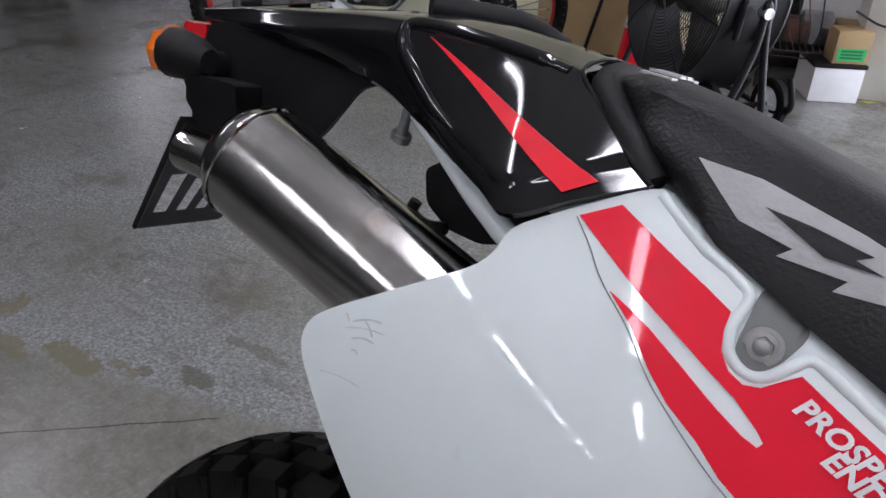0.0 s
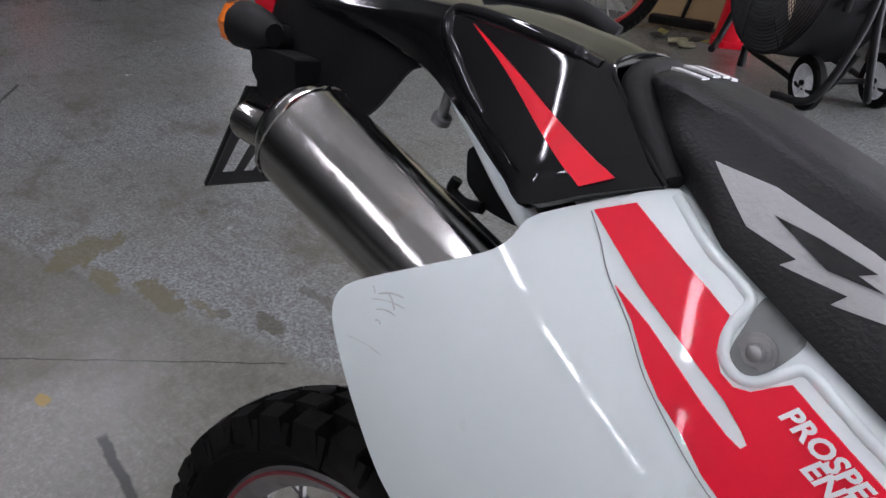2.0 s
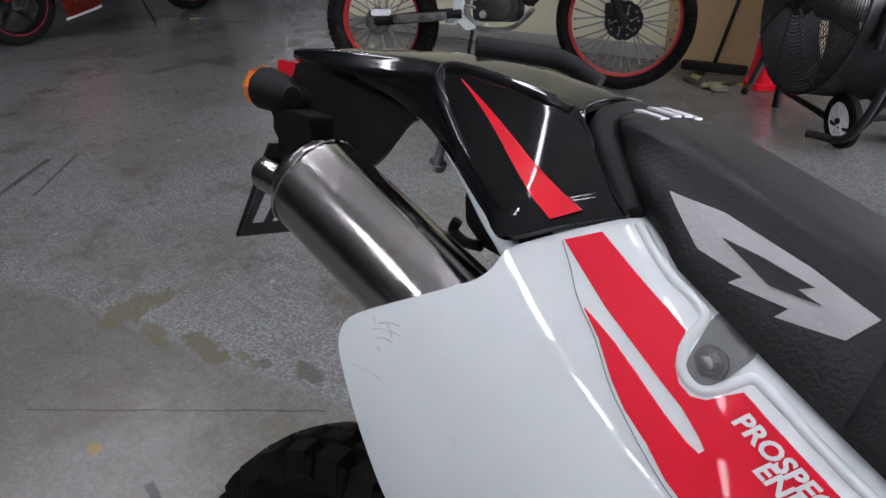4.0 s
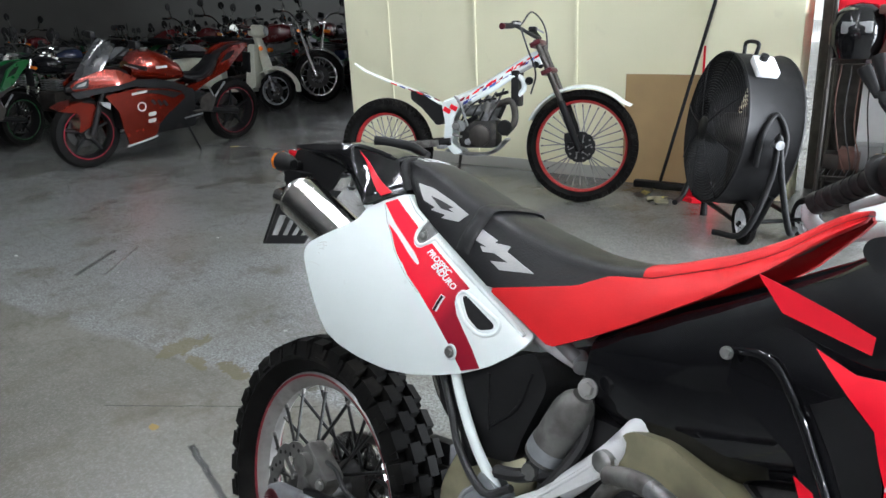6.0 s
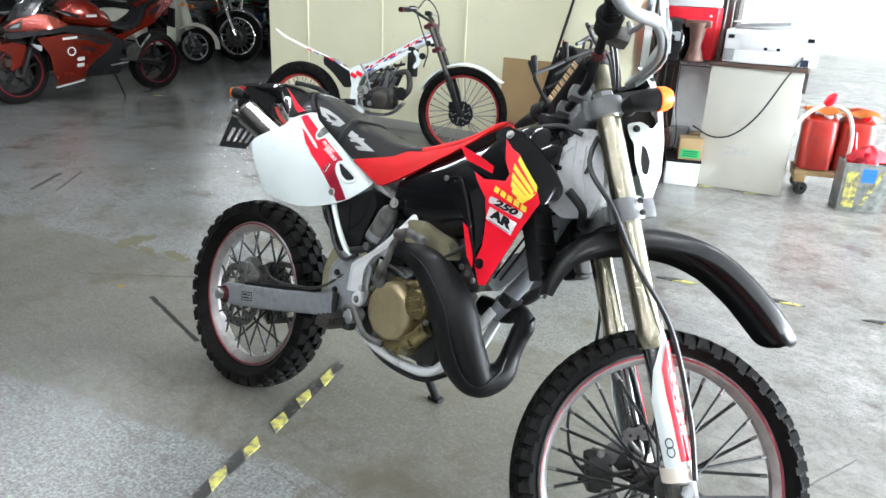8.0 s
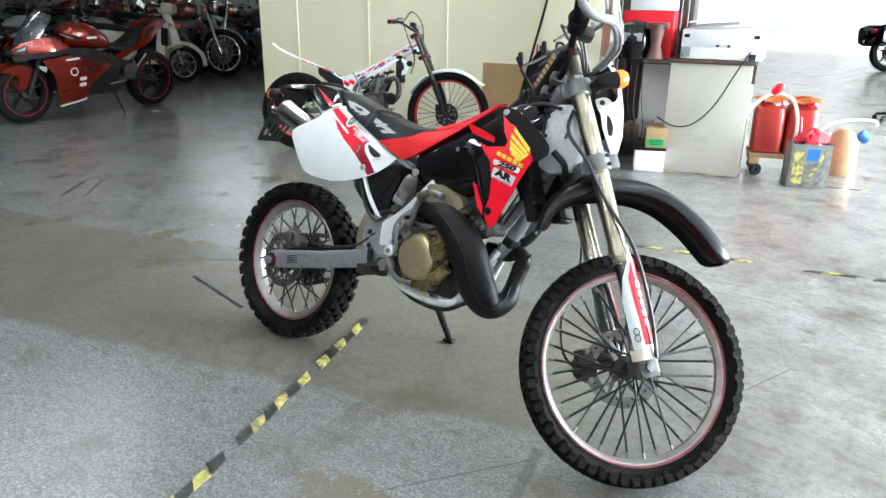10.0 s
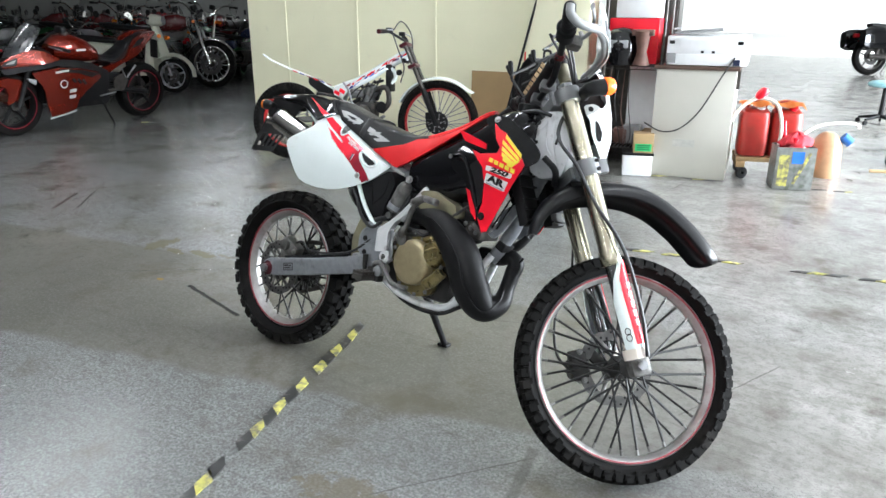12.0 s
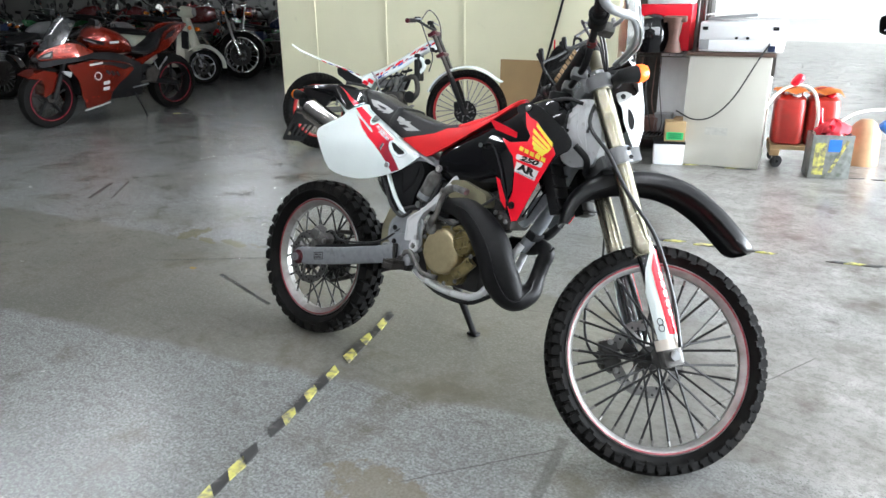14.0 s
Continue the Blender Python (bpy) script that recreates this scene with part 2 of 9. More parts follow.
def floor_material():
    """Worn terrazzo-like coated concrete: fine chips, brown stains, a paler cleaned stretch, scuffs and painted doorway
    glare.
    """
    m = bpy.data.materials.new("worn_speckled_floor")
    m.use_nodes = True
    t = m.node_tree
    b = t.nodes["Principled BSDF"]
    L = t.links.new
    co = t.nodes.new("ShaderNodeTexCoord").outputs["Object"]

    def noise_node(scale, detail=6, rough=0.6):
        n = t.nodes.new("ShaderNodeTexNoise")
        n.inputs["Scale"].default_value, n.inputs["Detail"].default_value, n.inputs["Roughness"].default_value = scale, detail, rough
        L(co, n.inputs["Vector"])
        return n.outputs["Fac"]

    def cut(src, a, c):
        r = t.nodes.new("ShaderNodeMapRange")
        r.interpolation_type = "SMOOTHSTEP"
        r.inputs["From Min"].default_value, r.inputs["From Max"].default_value = a, c
        L(src, r.inputs["Value"])
        return r.outputs["Result"]

    def mixed(fac, a, c, kind="MIX"):
        x = t.nodes.new("ShaderNodeMix")
        x.data_type, x.blend_type = "RGBA", kind
        for key, v in (("Factor", fac), ("A", a), ("B", c)):
            if isinstance(v, (int, float)):
                x.inputs[key].default_value = v
            elif isinstance(v, tuple):
                x.inputs[key].default_value = (*v, 1)
            else:
                L(v, x.inputs[key])
        return x.outputs["Result"]

    def calc(op, a, c):
        x = t.nodes.new("ShaderNodeMath")
        x.operation = op
        for k, v in enumerate((a, c)):
            if isinstance(v, (int, float)):
                x.inputs[k].default_value = v
            else:
                L(v, x.inputs[k])
        return x.outputs[0]

    sep = t.nodes.new("ShaderNodeSeparateXYZ")
    L(co, sep.inputs[0])
    x, y = sep.outputs[0], sep.outputs[1]
    wob = calc("MULTIPLY", calc("SUBTRACT", noise_node(3.0), 0.5), 0.16)
    fine = noise_node(150, 4, 0.7)
    speck = cut(noise_node(95, 5, 0.72), 0.36, 0.66)
    # two paler stretches with straight, worn borders
    south = cut(calc("ADD", calc("SUBTRACT", calc("MULTIPLY", x, 0.30), y), calc("ADD", wob, -0.40)), -0.02, 0.05)
    back = cut(calc("ADD", calc("SUBTRACT", y, calc("MULTIPLY", x, 0.25)), calc("ADD", wob, -0.68)), -0.02, 0.06)
    back = calc("MULTIPLY", back, cut(noise_node(1.4, 4, 0.5), 0.18, 0.62))
    pale = calc("MAXIMUM", calc("MULTIPLY", south, 0.80), calc("MULTIPLY", back, 0.92))
    brownish = mixed(cut(noise_node(1.1, 4, 0.5), 0.25, 0.75), (0.088, 0.086, 0.074), (0.136, 0.133, 0.116))
    bluish = mixed(speck, (0.098, 0.103, 0.105), (0.262, 0.272, 0.276))
    base = mixed(pale, brownish, bluish)
    # pale, bare stretch towards the doorway, daylight glare put into its colour
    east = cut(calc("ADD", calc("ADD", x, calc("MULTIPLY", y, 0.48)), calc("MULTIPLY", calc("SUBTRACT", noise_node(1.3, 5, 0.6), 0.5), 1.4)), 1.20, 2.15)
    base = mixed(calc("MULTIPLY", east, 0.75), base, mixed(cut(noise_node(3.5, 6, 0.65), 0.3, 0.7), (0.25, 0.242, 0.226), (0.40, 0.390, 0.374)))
    base = mixed(calc("MULTIPLY", cut(noise_node(85, 6, 0.75), 0.44, 0.66), 0.30), base, (0.225, 0.232, 0.215))
    base = mixed(calc("MULTIPLY", cut(noise_node(28, 6, 0.7), 0.45, 0.62), 0.38), base, (0.086, 0.083, 0.070))
    base = mixed(calc("MULTIPLY", cut(noise_node(130, 3, 0.6), 0.52, 0.68), calc("ADD", calc("MULTIPLY", pale, 0.45), 0.34)), base, (0.077, 0.075, 0.070))
    stain = calc("MULTIPLY", cut(noise_node(2.0, 8, 0.68), 0.50, 0.70), 0.8)
    base = mixed(stain, base, (0.082, 0.072, 0.054))
    drag = t.nodes.new("ShaderNodeMapping")
    drag.inputs["Rotation"].default_value, drag.inputs["Scale"].default_value = (0, 0, 0.6), (1.2, 14.0, 1.0)
    L(co, drag.inputs["Vector"])
    dn = t.nodes.new("ShaderNodeTexNoise")
    dn.inputs["Scale"].default_value, dn.inputs["Detail"].default_value, dn.inputs["Roughness"].default_value = 2.2, 8, 0.7
    L(drag.outputs["Vector"], dn.inputs["Vector"])
    base = mixed(calc("MULTIPLY", cut(dn.outputs["Fac"], 0.53, 0.74), 0.55), base, (0.074, 0.069, 0.058))
    oily = calc("MULTIPLY", cut(noise_node(5.5, 6, 0.62), 0.55, 0.78), 0.45)
    base = mixed(oily, base, (0.060, 0.056, 0.050))
    ragged = calc("MULTIPLY", calc("SUBTRACT", noise_node(16.0, 8, 0.72), 0.5), 3.6)

    def blot(cx, cy, rx, ry, colour, amount, col):
        u = calc("DIVIDE", calc("SUBTRACT", x, cx), rx)
        v = calc("DIVIDE", calc("SUBTRACT", y, cy), ry)
        d = calc("ADD", calc("POWER", calc("ADD", calc("MULTIPLY", u, u), calc("MULTIPLY", v, v)), 0.5), ragged)
        f = calc("MULTIPLY", calc("SUBTRACT", 1.0, cut(d, 0.75, 1.1)), amount)
        return mixed(f, col, colour)

    def scratch(ax, ay, bx, by, width, colour, amount, col):
        ln = math.hypot(bx - ax, by - ay)
        ux, uy = (bx - ax) / ln, (by - ay) / ln
        px, py = calc("SUBTRACT", x, ax), calc("SUBTRACT", y, ay)
        s = calc("ADD", calc("MULTIPLY", px, ux), calc("MULTIPLY", py, uy))
        t2 = calc("ADD", calc("MULTIPLY", px, -uy), calc("MULTIPLY", py, ux))
        t2 = calc("ABSOLUTE", calc("ADD", t2, calc("MULTIPLY", ragged, 0.006)), 0)
        inside = calc("MULTIPLY", cut(s, 0.0, 0.02), calc("SUBTRACT", 1.0, cut(s, ln - 0.02, ln)))
        f = calc("MULTIPLY", calc("MULTIPLY", inside, calc("SUBTRACT", 1.0, cut(t2, width * 0.5, width))), amount)
        return mixed(f, col, colour)

    base = blot(0.93, -0.66, 0.17, 0.11, (0.10, 0.085, 0.055), 0.7, base)
    base = blot(-1.58, 0.37, 0.06, 0.12, (0.105, 0.095, 0.055), 0.75, base)
    base = blot(-1.41, 0.345, 0.09, 0.030, (0.105, 0.095, 0.055), 0.75, base)
    base = blot(-1.23, 0.405, 0.11, 0.035, (0.100, 0.090, 0.054), 0.80, base)
    base = blot(-1.09, 0.455, 0.06, 0.018, (0.105, 0.095, 0.058), 0.7, base)
    base = blot(-0.915, 0.525, 0.060, 0.026, (0.070, 0.066, 0.050), 0.75, base)
    base = blot(-1.03, 0.475, 0.030, 0.018, (0.075, 0.070, 0.052), 0.7, base)
    base = blot(-0.88, 0.68, 0.10, 0.020, (0.080, 0.076, 0.062), 0.6, base)
    base = blot(-0.74, 0.74, 0.026, 0.022, (0.170, 0.145, 0.055), 0.75, base)
    base = blot(-1.063, 0.034, 0.026, 0.014, (0.20, 0.135, 0.035), 0.85, base)
    base = scratch(-0.88, 0.072, -0.36, -0.02, 0.013, (0.018, 0.018, 0.018), 0.88, base)
    base = scratch(-1.34, -0.03, -0.76, 0.47, 0.0028, (0.035, 0.034, 0.030), 0.85, base)
    base = scratch(-2.87, 0.37, -3.17, 0.70, 0.020, (0.030, 0.030, 0.030), 0.8, base)
    base = scratch(-2.75, 0.48, -3.13, 0.82, 0.010, (0.035, 0.035, 0.035), 0.7, base)
    base = scratch(0.95, -0.60, 1.25, -0.15, 0.004, (0.06, 0.057, 0.052), 0.7, base)
    base = scratch(-0.9, 1.6, 0.5, 1.75, 0.004, (0.06, 0.057, 0.052), 0.6, base)
    base = scratch(0.30, 2.2, 0.42, 5.0, 0.003, (0.06, 0.057, 0.052), 0.6, base)
    base = mixed(calc("MULTIPLY", calc("MULTIPLY", cut(noise_node(5.0, 10, 0.78), 0.49, 0.60), east), 0.42), base, (0.135, 0.128, 0.112))
    base = mixed(calc("MULTIPLY", cut(noise_node(22.0, 8, 0.8), 0.56, 0.66), 0.35), base, (0.075, 0.073, 0.064))
    base = scratch(1.22, -0.10, 1.36, -0.62, 0.022, (0.06, 0.058, 0.052), 0.55, base)
    base = scratch(1.52, 0.35, 1.72, 0.95, 0.004, (0.07, 0.066, 0.058), 0.6, base)
    base = scratch(0.55, 0.62, 1.10, 0.86, 0.004, (0.07, 0.066, 0.058), 0.6, base)
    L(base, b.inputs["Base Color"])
    r = t.nodes.new("ShaderNodeMapRange")
    r.inputs["To Min"].default_value, r.inputs["To Max"].default_value = 0.18, 0.31
    L(noise_node(6, 5, 0.6), r.inputs["Value"])
    L(r.outputs["Result"], b.inputs["Roughness"])
    bp = t.nodes.new("ShaderNodeBump")
    bp.inputs["Strength"].default_value, bp.inputs["Distance"].default_value = 0.13, 0.002
    L(fine, bp.inputs["Height"])
    L(bp.outputs["Normal"], b.inputs["Normal"])
    return m


FLOOR = floor_material()


# ---- mesh helpers ----
def part(name, bm, material, parent=None, label="", smooth=True, m=None):
    """Links a bmesh as one mesh object under parent."""
    if m is not None:
        bm.transform(m)
    bmesh.ops.recalc_face_normals(bm, faces=bm.faces)
    me = bpy.data.meshes.new(name)
    bm.to_mesh(me)
    bm.free()
    me.materials.append(material)
    if smooth:
        for p in me.polygons:
            p.use_smooth = True
        me.set_sharp_from_angle(angle=radians(38))
    ob = new(name, me)
    if parent is not None:
        ob.parent = parent
    if label:
        tagged(ob, label)
    return ob


def thing(name, m, label, category, group="", kind=""):
    ob = new(name)
    ob.empty_display_size = 0.1
    ob.matrix_world = m
    return tagged(ob, label, category, group, kind)


def box(sx, sy, sz, c=(0, 0, 0), bevel=0.0, m=None, seg=2, bm=None):
    b = bmesh.new()
    bmesh.ops.create_cube(b, size=1, matrix=Matrix.Translation(c) @ Matrix.Diagonal((sx, sy, sz, 1)))
    if bevel:
        bmesh.ops.bevel(b, geom=b.edges[:], offset=bevel, segments=seg, profile=0.6, affect="EDGES")
    if m is not None:
        b.transform(m)
    return joined(bm, b) if bm is not None else b


def joined(bm, other):
    me = bpy.data.meshes.new("tmp")
    other.to_mesh(me)
    other.free()
    bm.from_mesh(me)
    bpy.data.meshes.remove(me)
    return bm


def tube(points, radius, seg=12, bm=None, caps=True, close=False, flat=1.0, side=None):
    """A round bar swept along points; radius may be one number or one per point."""
    b = bm if bm is not None else bmesh.new()
    pts = [Vector(p) for p in points]
    n = len(pts)
    rad = radius if isinstance(radius, (list, tuple)) else [radius] * n
    rings, ref = [], None
    for i, p in enumerate(pts):
        if close:
            d = (pts[(i + 1) % n] - pts[i - 1]).normalized()
        else:
            d = (pts[min(i + 1, n - 1)] - pts[max(i - 1, 0)]).normalized()
        if ref is None:
            ref = Vector(side) if side else (Vector((0, 0, 1)) if abs(d.z) < 0.9 else Vector((1, 0, 0)))
        u = (ref - d * ref.dot(d)).normalized()
        v = d.cross(u)
        ref = u
        rings.append([b.verts.new(p + rad[i] * (math.cos(a) * u + flat * math.sin(a) * v)) for a in [2 * math.pi * k / seg for k in range(seg)]])
    for i in range(n if close else n - 1):
        r0, r1 = rings[i], rings[(i + 1) % n]
        for k in range(seg):
            b.faces.new((r0[k], r0[(k + 1) % seg], r1[(k + 1) % seg], r1[k]))
    if caps and not close:
        b.faces.new(rings[0][::-1])
        b.faces.new(rings[-1])
    return b


def bent(points, steps=6):
    """Points on a smooth curve through the given ones."""
    P = [Vector(p) for p in points]
    P = [2 * P[0] - P[1]] + P + [2 * P[-1] - P[-2]]
    out = []
    for i in range(1, len(P) - 2):
        for k in range(steps):
            t = k / steps
            a, b, c, d = P[i - 1], P[i], P[i + 1], P[i + 2]
            out.append(0.5 * (2 * b + (c - a) * t + (2 * a - 5 * b + 4 * c - d) * t * t + (3 * b - a - 3 * c + d) * t ** 3))
    out.append(P[-2])
    return out


def lathe(profile, seg=48, bm=None, m=None, close=False):
    """Turns (radius, y) points round the y axis."""
    b = bmesh.new()
    rings = []
    for k in range(seg):
        a = 2 * math.pi * k / seg
        rings.append([b.verts.new((r * math.cos(a), y, r * math.sin(a))) for r, y in profile])
    n = len(profile)
    for k in range(seg):
        r0, r1 = rings[k], rings[(k + 1) % seg]
        for i in range(n if close else n - 1):
            j = (i + 1) % n
            b.faces.new((r0[i], r0[j], r1[j], r1[i]))
    bmesh.ops.remove_doubles(b, verts=b.verts[:], dist=1e-6)
    if m is not None:
        b.transform(m)
    return joined(bm, b) if bm is not None else b


def along(a, c):
    """A pose at a whose y axis points to c."""
    return Matrix.Translation(a) @ (Vector(c) - Vector(a)).to_track_quat("Y", "Z").to_matrix().to_4x4()


def shell(outline, bulge, thick=0.004, step=0.025, bm=None, side=-1, lift=0.0):
    """A curved panel: an outline in x and z, pushed sideways to y = side * bulge(x, z), with thickness."""
    b = bmesh.new()
    b.faces.new([b.verts.new((x, 0, z)) for x, z in outline])
    for axis in (0, 2):
        lo, hi = min(p[axis // 2] for p in outline), max(p[axis // 2] for p in outline)
        no = (1, 0, 0) if axis == 0 else (0, 0, 1)
        for k in range(1, max(2, math.ceil((hi - lo) / step))):
            c = lo + k * step
            if c < hi - 0.002:
                bmesh.ops.bisect_plane(b, geom=b.verts[:] + b.edges[:] + b.faces[:], dist=1e-5, plane_co=(c, 0, 0) if axis == 0 else (0, 0, c), plane_no=no)
    outer = b.verts[:]
    for v in outer:
        v.co.y = side * (bulge(v.co.x, v.co.z) + lift)
    edges = [e for e in b.edges if len(e.link_faces) == 1]
    faces = b.faces[:]
    inner = {v: b.verts.new(v.co - Vector((0, side * thick, 0))) for v in outer}
    for f in faces:
        b.faces.new([inner[v] for v in reversed(f.verts)])
    for e in edges:
        v, w = e.verts
        b.faces.new((v, w, inner[w], inner[v]))
    return joined(bm, b) if bm is not None else b


def rounded(points, r=0.012, n=4):
    """An outline with its corners rounded."""
    out = []
    P = [Vector(p) for p in points]
    for i, p in enumerate(P):
        a, c = P[i - 1], P[(i + 1) % len(P)]
        ra = min(r, (a - p).length * 0.45)
        rc = min(r, (c - p).length * 0.45)
        s, e = p + (a - p).normalized() * ra, p + (c - p).normalized() * rc
        for k in range(n + 1):
            t = k / n
            q = s * (1 - t) ** 2 + p * 2 * t * (1 - t) + e * t * t
            out.append((q.x, q.y))
    return out


def loft(sections, bm=None, caps=True):
    """Joins closed rings of points (all of one length) into a skin."""
    b = bm if bm is not None else bmesh.new()
    rings = [[b.verts.new(p) for p in s] for s in sections]
    n = len(rings[0])
    for r0, r1 in zip(rings, rings[1:]):
        for k in range(n):
            b.faces.new((r0[k], r0[(k + 1) % n], r1[(k + 1) % n], r1[k]))
    if caps:
        b.faces.new(rings[0][::-1])
        b.faces.new(rings[-1])
    return b


def lettering(text, height, bulge, place, angle=0.0, lift=0.0015, side=-1, shear=0.0, squash=1.0, bold=0.02):
    """Flat raised letters in the built-in font, laid on a panel; place is x and z of their middle."""
    cu = bpy.data.curves.new("lettering", "FONT")
    cu.body, cu.size, cu.align_x, cu.align_y, cu.shear, cu.resolution_u = text, height * 1.4, "CENTER", "CENTER", shear, 3
    cu.offset = bold * height
    ob = new("lettering", cu)
    me = ob.to_mesh()
    b = bmesh.new()
    b.from_mesh(me)
    ob.to_mesh_clear()
    bpy.data.objects.remove(ob)
    ca, sa = math.cos(angle), math.sin(angle)
    for v in b.verts:
        x, z = v.co.x * squash, v.co.y
        X, Z = place[0] + ca * x - sa * z, place[1] + sa * x + ca * z
        v.co = (X, side * (bulge(X, Z) + lift), Z)
    return b


def bolt(a, out, radius, parent, material=None, name="bolt"):
    """A flanged hexagon bolt head at a, facing out."""
    d = Vector(out).normalized()
    b = tube([Vector(a), Vector(a) + d * radius * 0.35], radius * 1.35, 14)
    tube([Vector(a) + d * radius * 0.3, Vector(a) + d * radius * 1.0], [radius, radius * 0.92], 6, b)
    return part(name, b, material or BOLT, parent)


# ---- the hall ----
def slab(name, a, c, z0, z1, thick, material, label, side=1, kind="structure", category="wall"):
    """An upright wall from a to c on the plan."""
    a, c = Vector((*a, 0)), Vector((*c, 0))
    d = (c - a)
    n = Vector((-d.y, d.x, 0)).normalized() * thick * side
    b = bmesh.new()
    lo = [b.verts.new(p + Vector((0, 0, z0))) for p in (a, c, c + n, a + n)]
    hi = [b.verts.new(p + Vector((0, 0, z1))) for p in (a, c, c + n, a + n)]
    b.faces.new(lo[::-1]), b.faces.new(hi)
    for k in range(4):
        b.faces.new((lo[k], lo[(k + 1) % 4], hi[(k + 1) % 4], hi[k]))
    return tagged(part(name, b, material, smooth=False), label, category, kind=kind)


b = bmesh.new()
bmesh.ops.create_grid(b, x_segments=24, y_segments=40, size=1, matrix=Matrix.Translation((-3, 8, 0)) @ Matrix.Diagonal((16, 36, 1, 1)))
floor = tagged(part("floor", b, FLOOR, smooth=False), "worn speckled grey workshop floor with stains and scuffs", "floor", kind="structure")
H = 4.2
tagged(part("ceiling", box(32, 72, 0.2, (-3, 8, H + 0.1)), CEIL, smooth=False), "dark unlit ceiling of the hall", "ceiling", kind="structure")
WA, WB = Vector((-4.45, 3.46)), Vector((-0.62, 3.99))       # partition behind the trials bike
slab("wall_partition", WA, WB, 0, H, 0.14, WALL, "cream painted partition wall with upright panel joints")
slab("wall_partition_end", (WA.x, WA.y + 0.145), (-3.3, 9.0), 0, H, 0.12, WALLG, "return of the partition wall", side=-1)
slab("wall_west", (-18.5, -27), (-18.5, 44), 0, H, 0.2, WALLD, "grey-olive wall behind the parked motorcycles, darkened in colour to look dim", side=1)
slab("wall_north", (-18.5, 40), (13, 40), 0, H, 0.2, WALLW, "bright white end wall of the hall")
slab("wall_south", (-18.5, -26), (13, -26), 0, H, 0.2, WALLG, "plain wall behind the camera", side=-1)
slab("wall_east_south", (10, -26), (10, 1.8), 0, H, 0.2, WALLW, "side wall beside the wide doorway", side=-1)
slab("wall_east_north", (10, 11.2), (10, 40), 0, H, 0.2, WALLW, "side wall beyond the wide doorway", side=-1)
slab("wall_east_lintel", (10, 1.8), (10, 11.2), 3.6, H, 0.2, WALLW, "lintel over the wide doorway", side=-1)
slab("apron", (10, -40), (60, -40), -0.2, -0.05, 100, WALLW, "concrete yard outside the doorway", category="ground")

# panel joints of the partition
wdir = (WB - WA).normalized()
wnor = Vector((wdir.y, -wdir.x))
for f in (0.135, 0.372, 0.605, 0.86):
    p = WA.lerp(WB, f)
    b = box(0.028, 0.010, H, (0, 0, H / 2), 0.003)
    tagged(part("wall_batten", b, WALL, m=Matrix.Translation((p.x + wnor.x * 0.006, p.y + wnor.y * 0.006, 0)) @ Matrix.Rotation(math.atan2(wdir.y, wdir.x), 4, "Z")), "narrow cream batten over a panel joint", "trim", "battens of the partition", "structure")
p = WA.lerp(WB, 0.5)
b = box((WB - WA).length, 0.012, 0.09, (0, 0, 0.045), 0.003)
tagged(part("baseboard", b, WALLG, m=Matrix.Translation((p.x + wnor.x * 0.008, p.y + wnor.y * 0.008, 0)) @ Matrix.Rotation(math.atan2(wdir.y, wdir.x), 4, "Z")), "scuffed grey baseboard along the partition", "trim", kind="structure")
# shallow pier at the partition's right end
p = WA.lerp(WB, 0.93)
tagged(part("wall_pier", box(0.56, 0.12, H, (0, -0.06, H / 2), 0.006), WALL, m=Matrix.Translation((p.x, p.y, 0)) @ Matrix.Rotation(math.atan2(wdir.y, wdir.x), 4, "Z")), "cream pier standing proud of the partition", "wall", kind="structure")

# ceiling lamps: bare twin tubes on white battens
def tube_lamp():
    lamp = thing("ceiling_lamp", pose(0, 0, 0), "white batten with two lit fluorescent tubes under the ceiling", "lamp", "rows of ceiling lamps")
    part("batten", box(0.075, 2.4, 0.06, (0, 0, 0.05), 0.006), PRINTER, lamp)
    for sx in (-0.018, 0.018):
        part("tube", tube([(sx, -1.17, 0), (sx, 1.17, 0)], 0.014, 10), TUBE, lamp, "glowing white tube")
    for sy in (-1, 1):
        part("rod", tube([(0, sy * 0.9, 0.07), (0, sy * 0.9, 0.62)], 0.006, 6), STEELD, lamp)
    return lamp


first_lamp = tube_lamp()
LAMP_Z = H - 0.6
# last two spots are added fill: one for the partition, one for the crowd
spots = [(x - 0.087 * y, y) for x in (-1.45, 3.2) for y in (-21.0, -17.4, -13.8, -10.2, -6.6, -3.0, 0.6)] + [(3.2, y) for y in (4.2, 9.0, 15.0)] + [(0.15 - 0.087 * y, y) for y in (-6.6, -2.4, 0.9)] + [(-5.0, 0.6), (-13.0, 9.0)]
first_lamp.matrix_world = pose(*spots[0], LAMP_Z, 0, 0, 5)
for s in spots[1:]:
    copy_thing(first_lamp, pose(*s, LAMP_Z, 0, 0, 5))


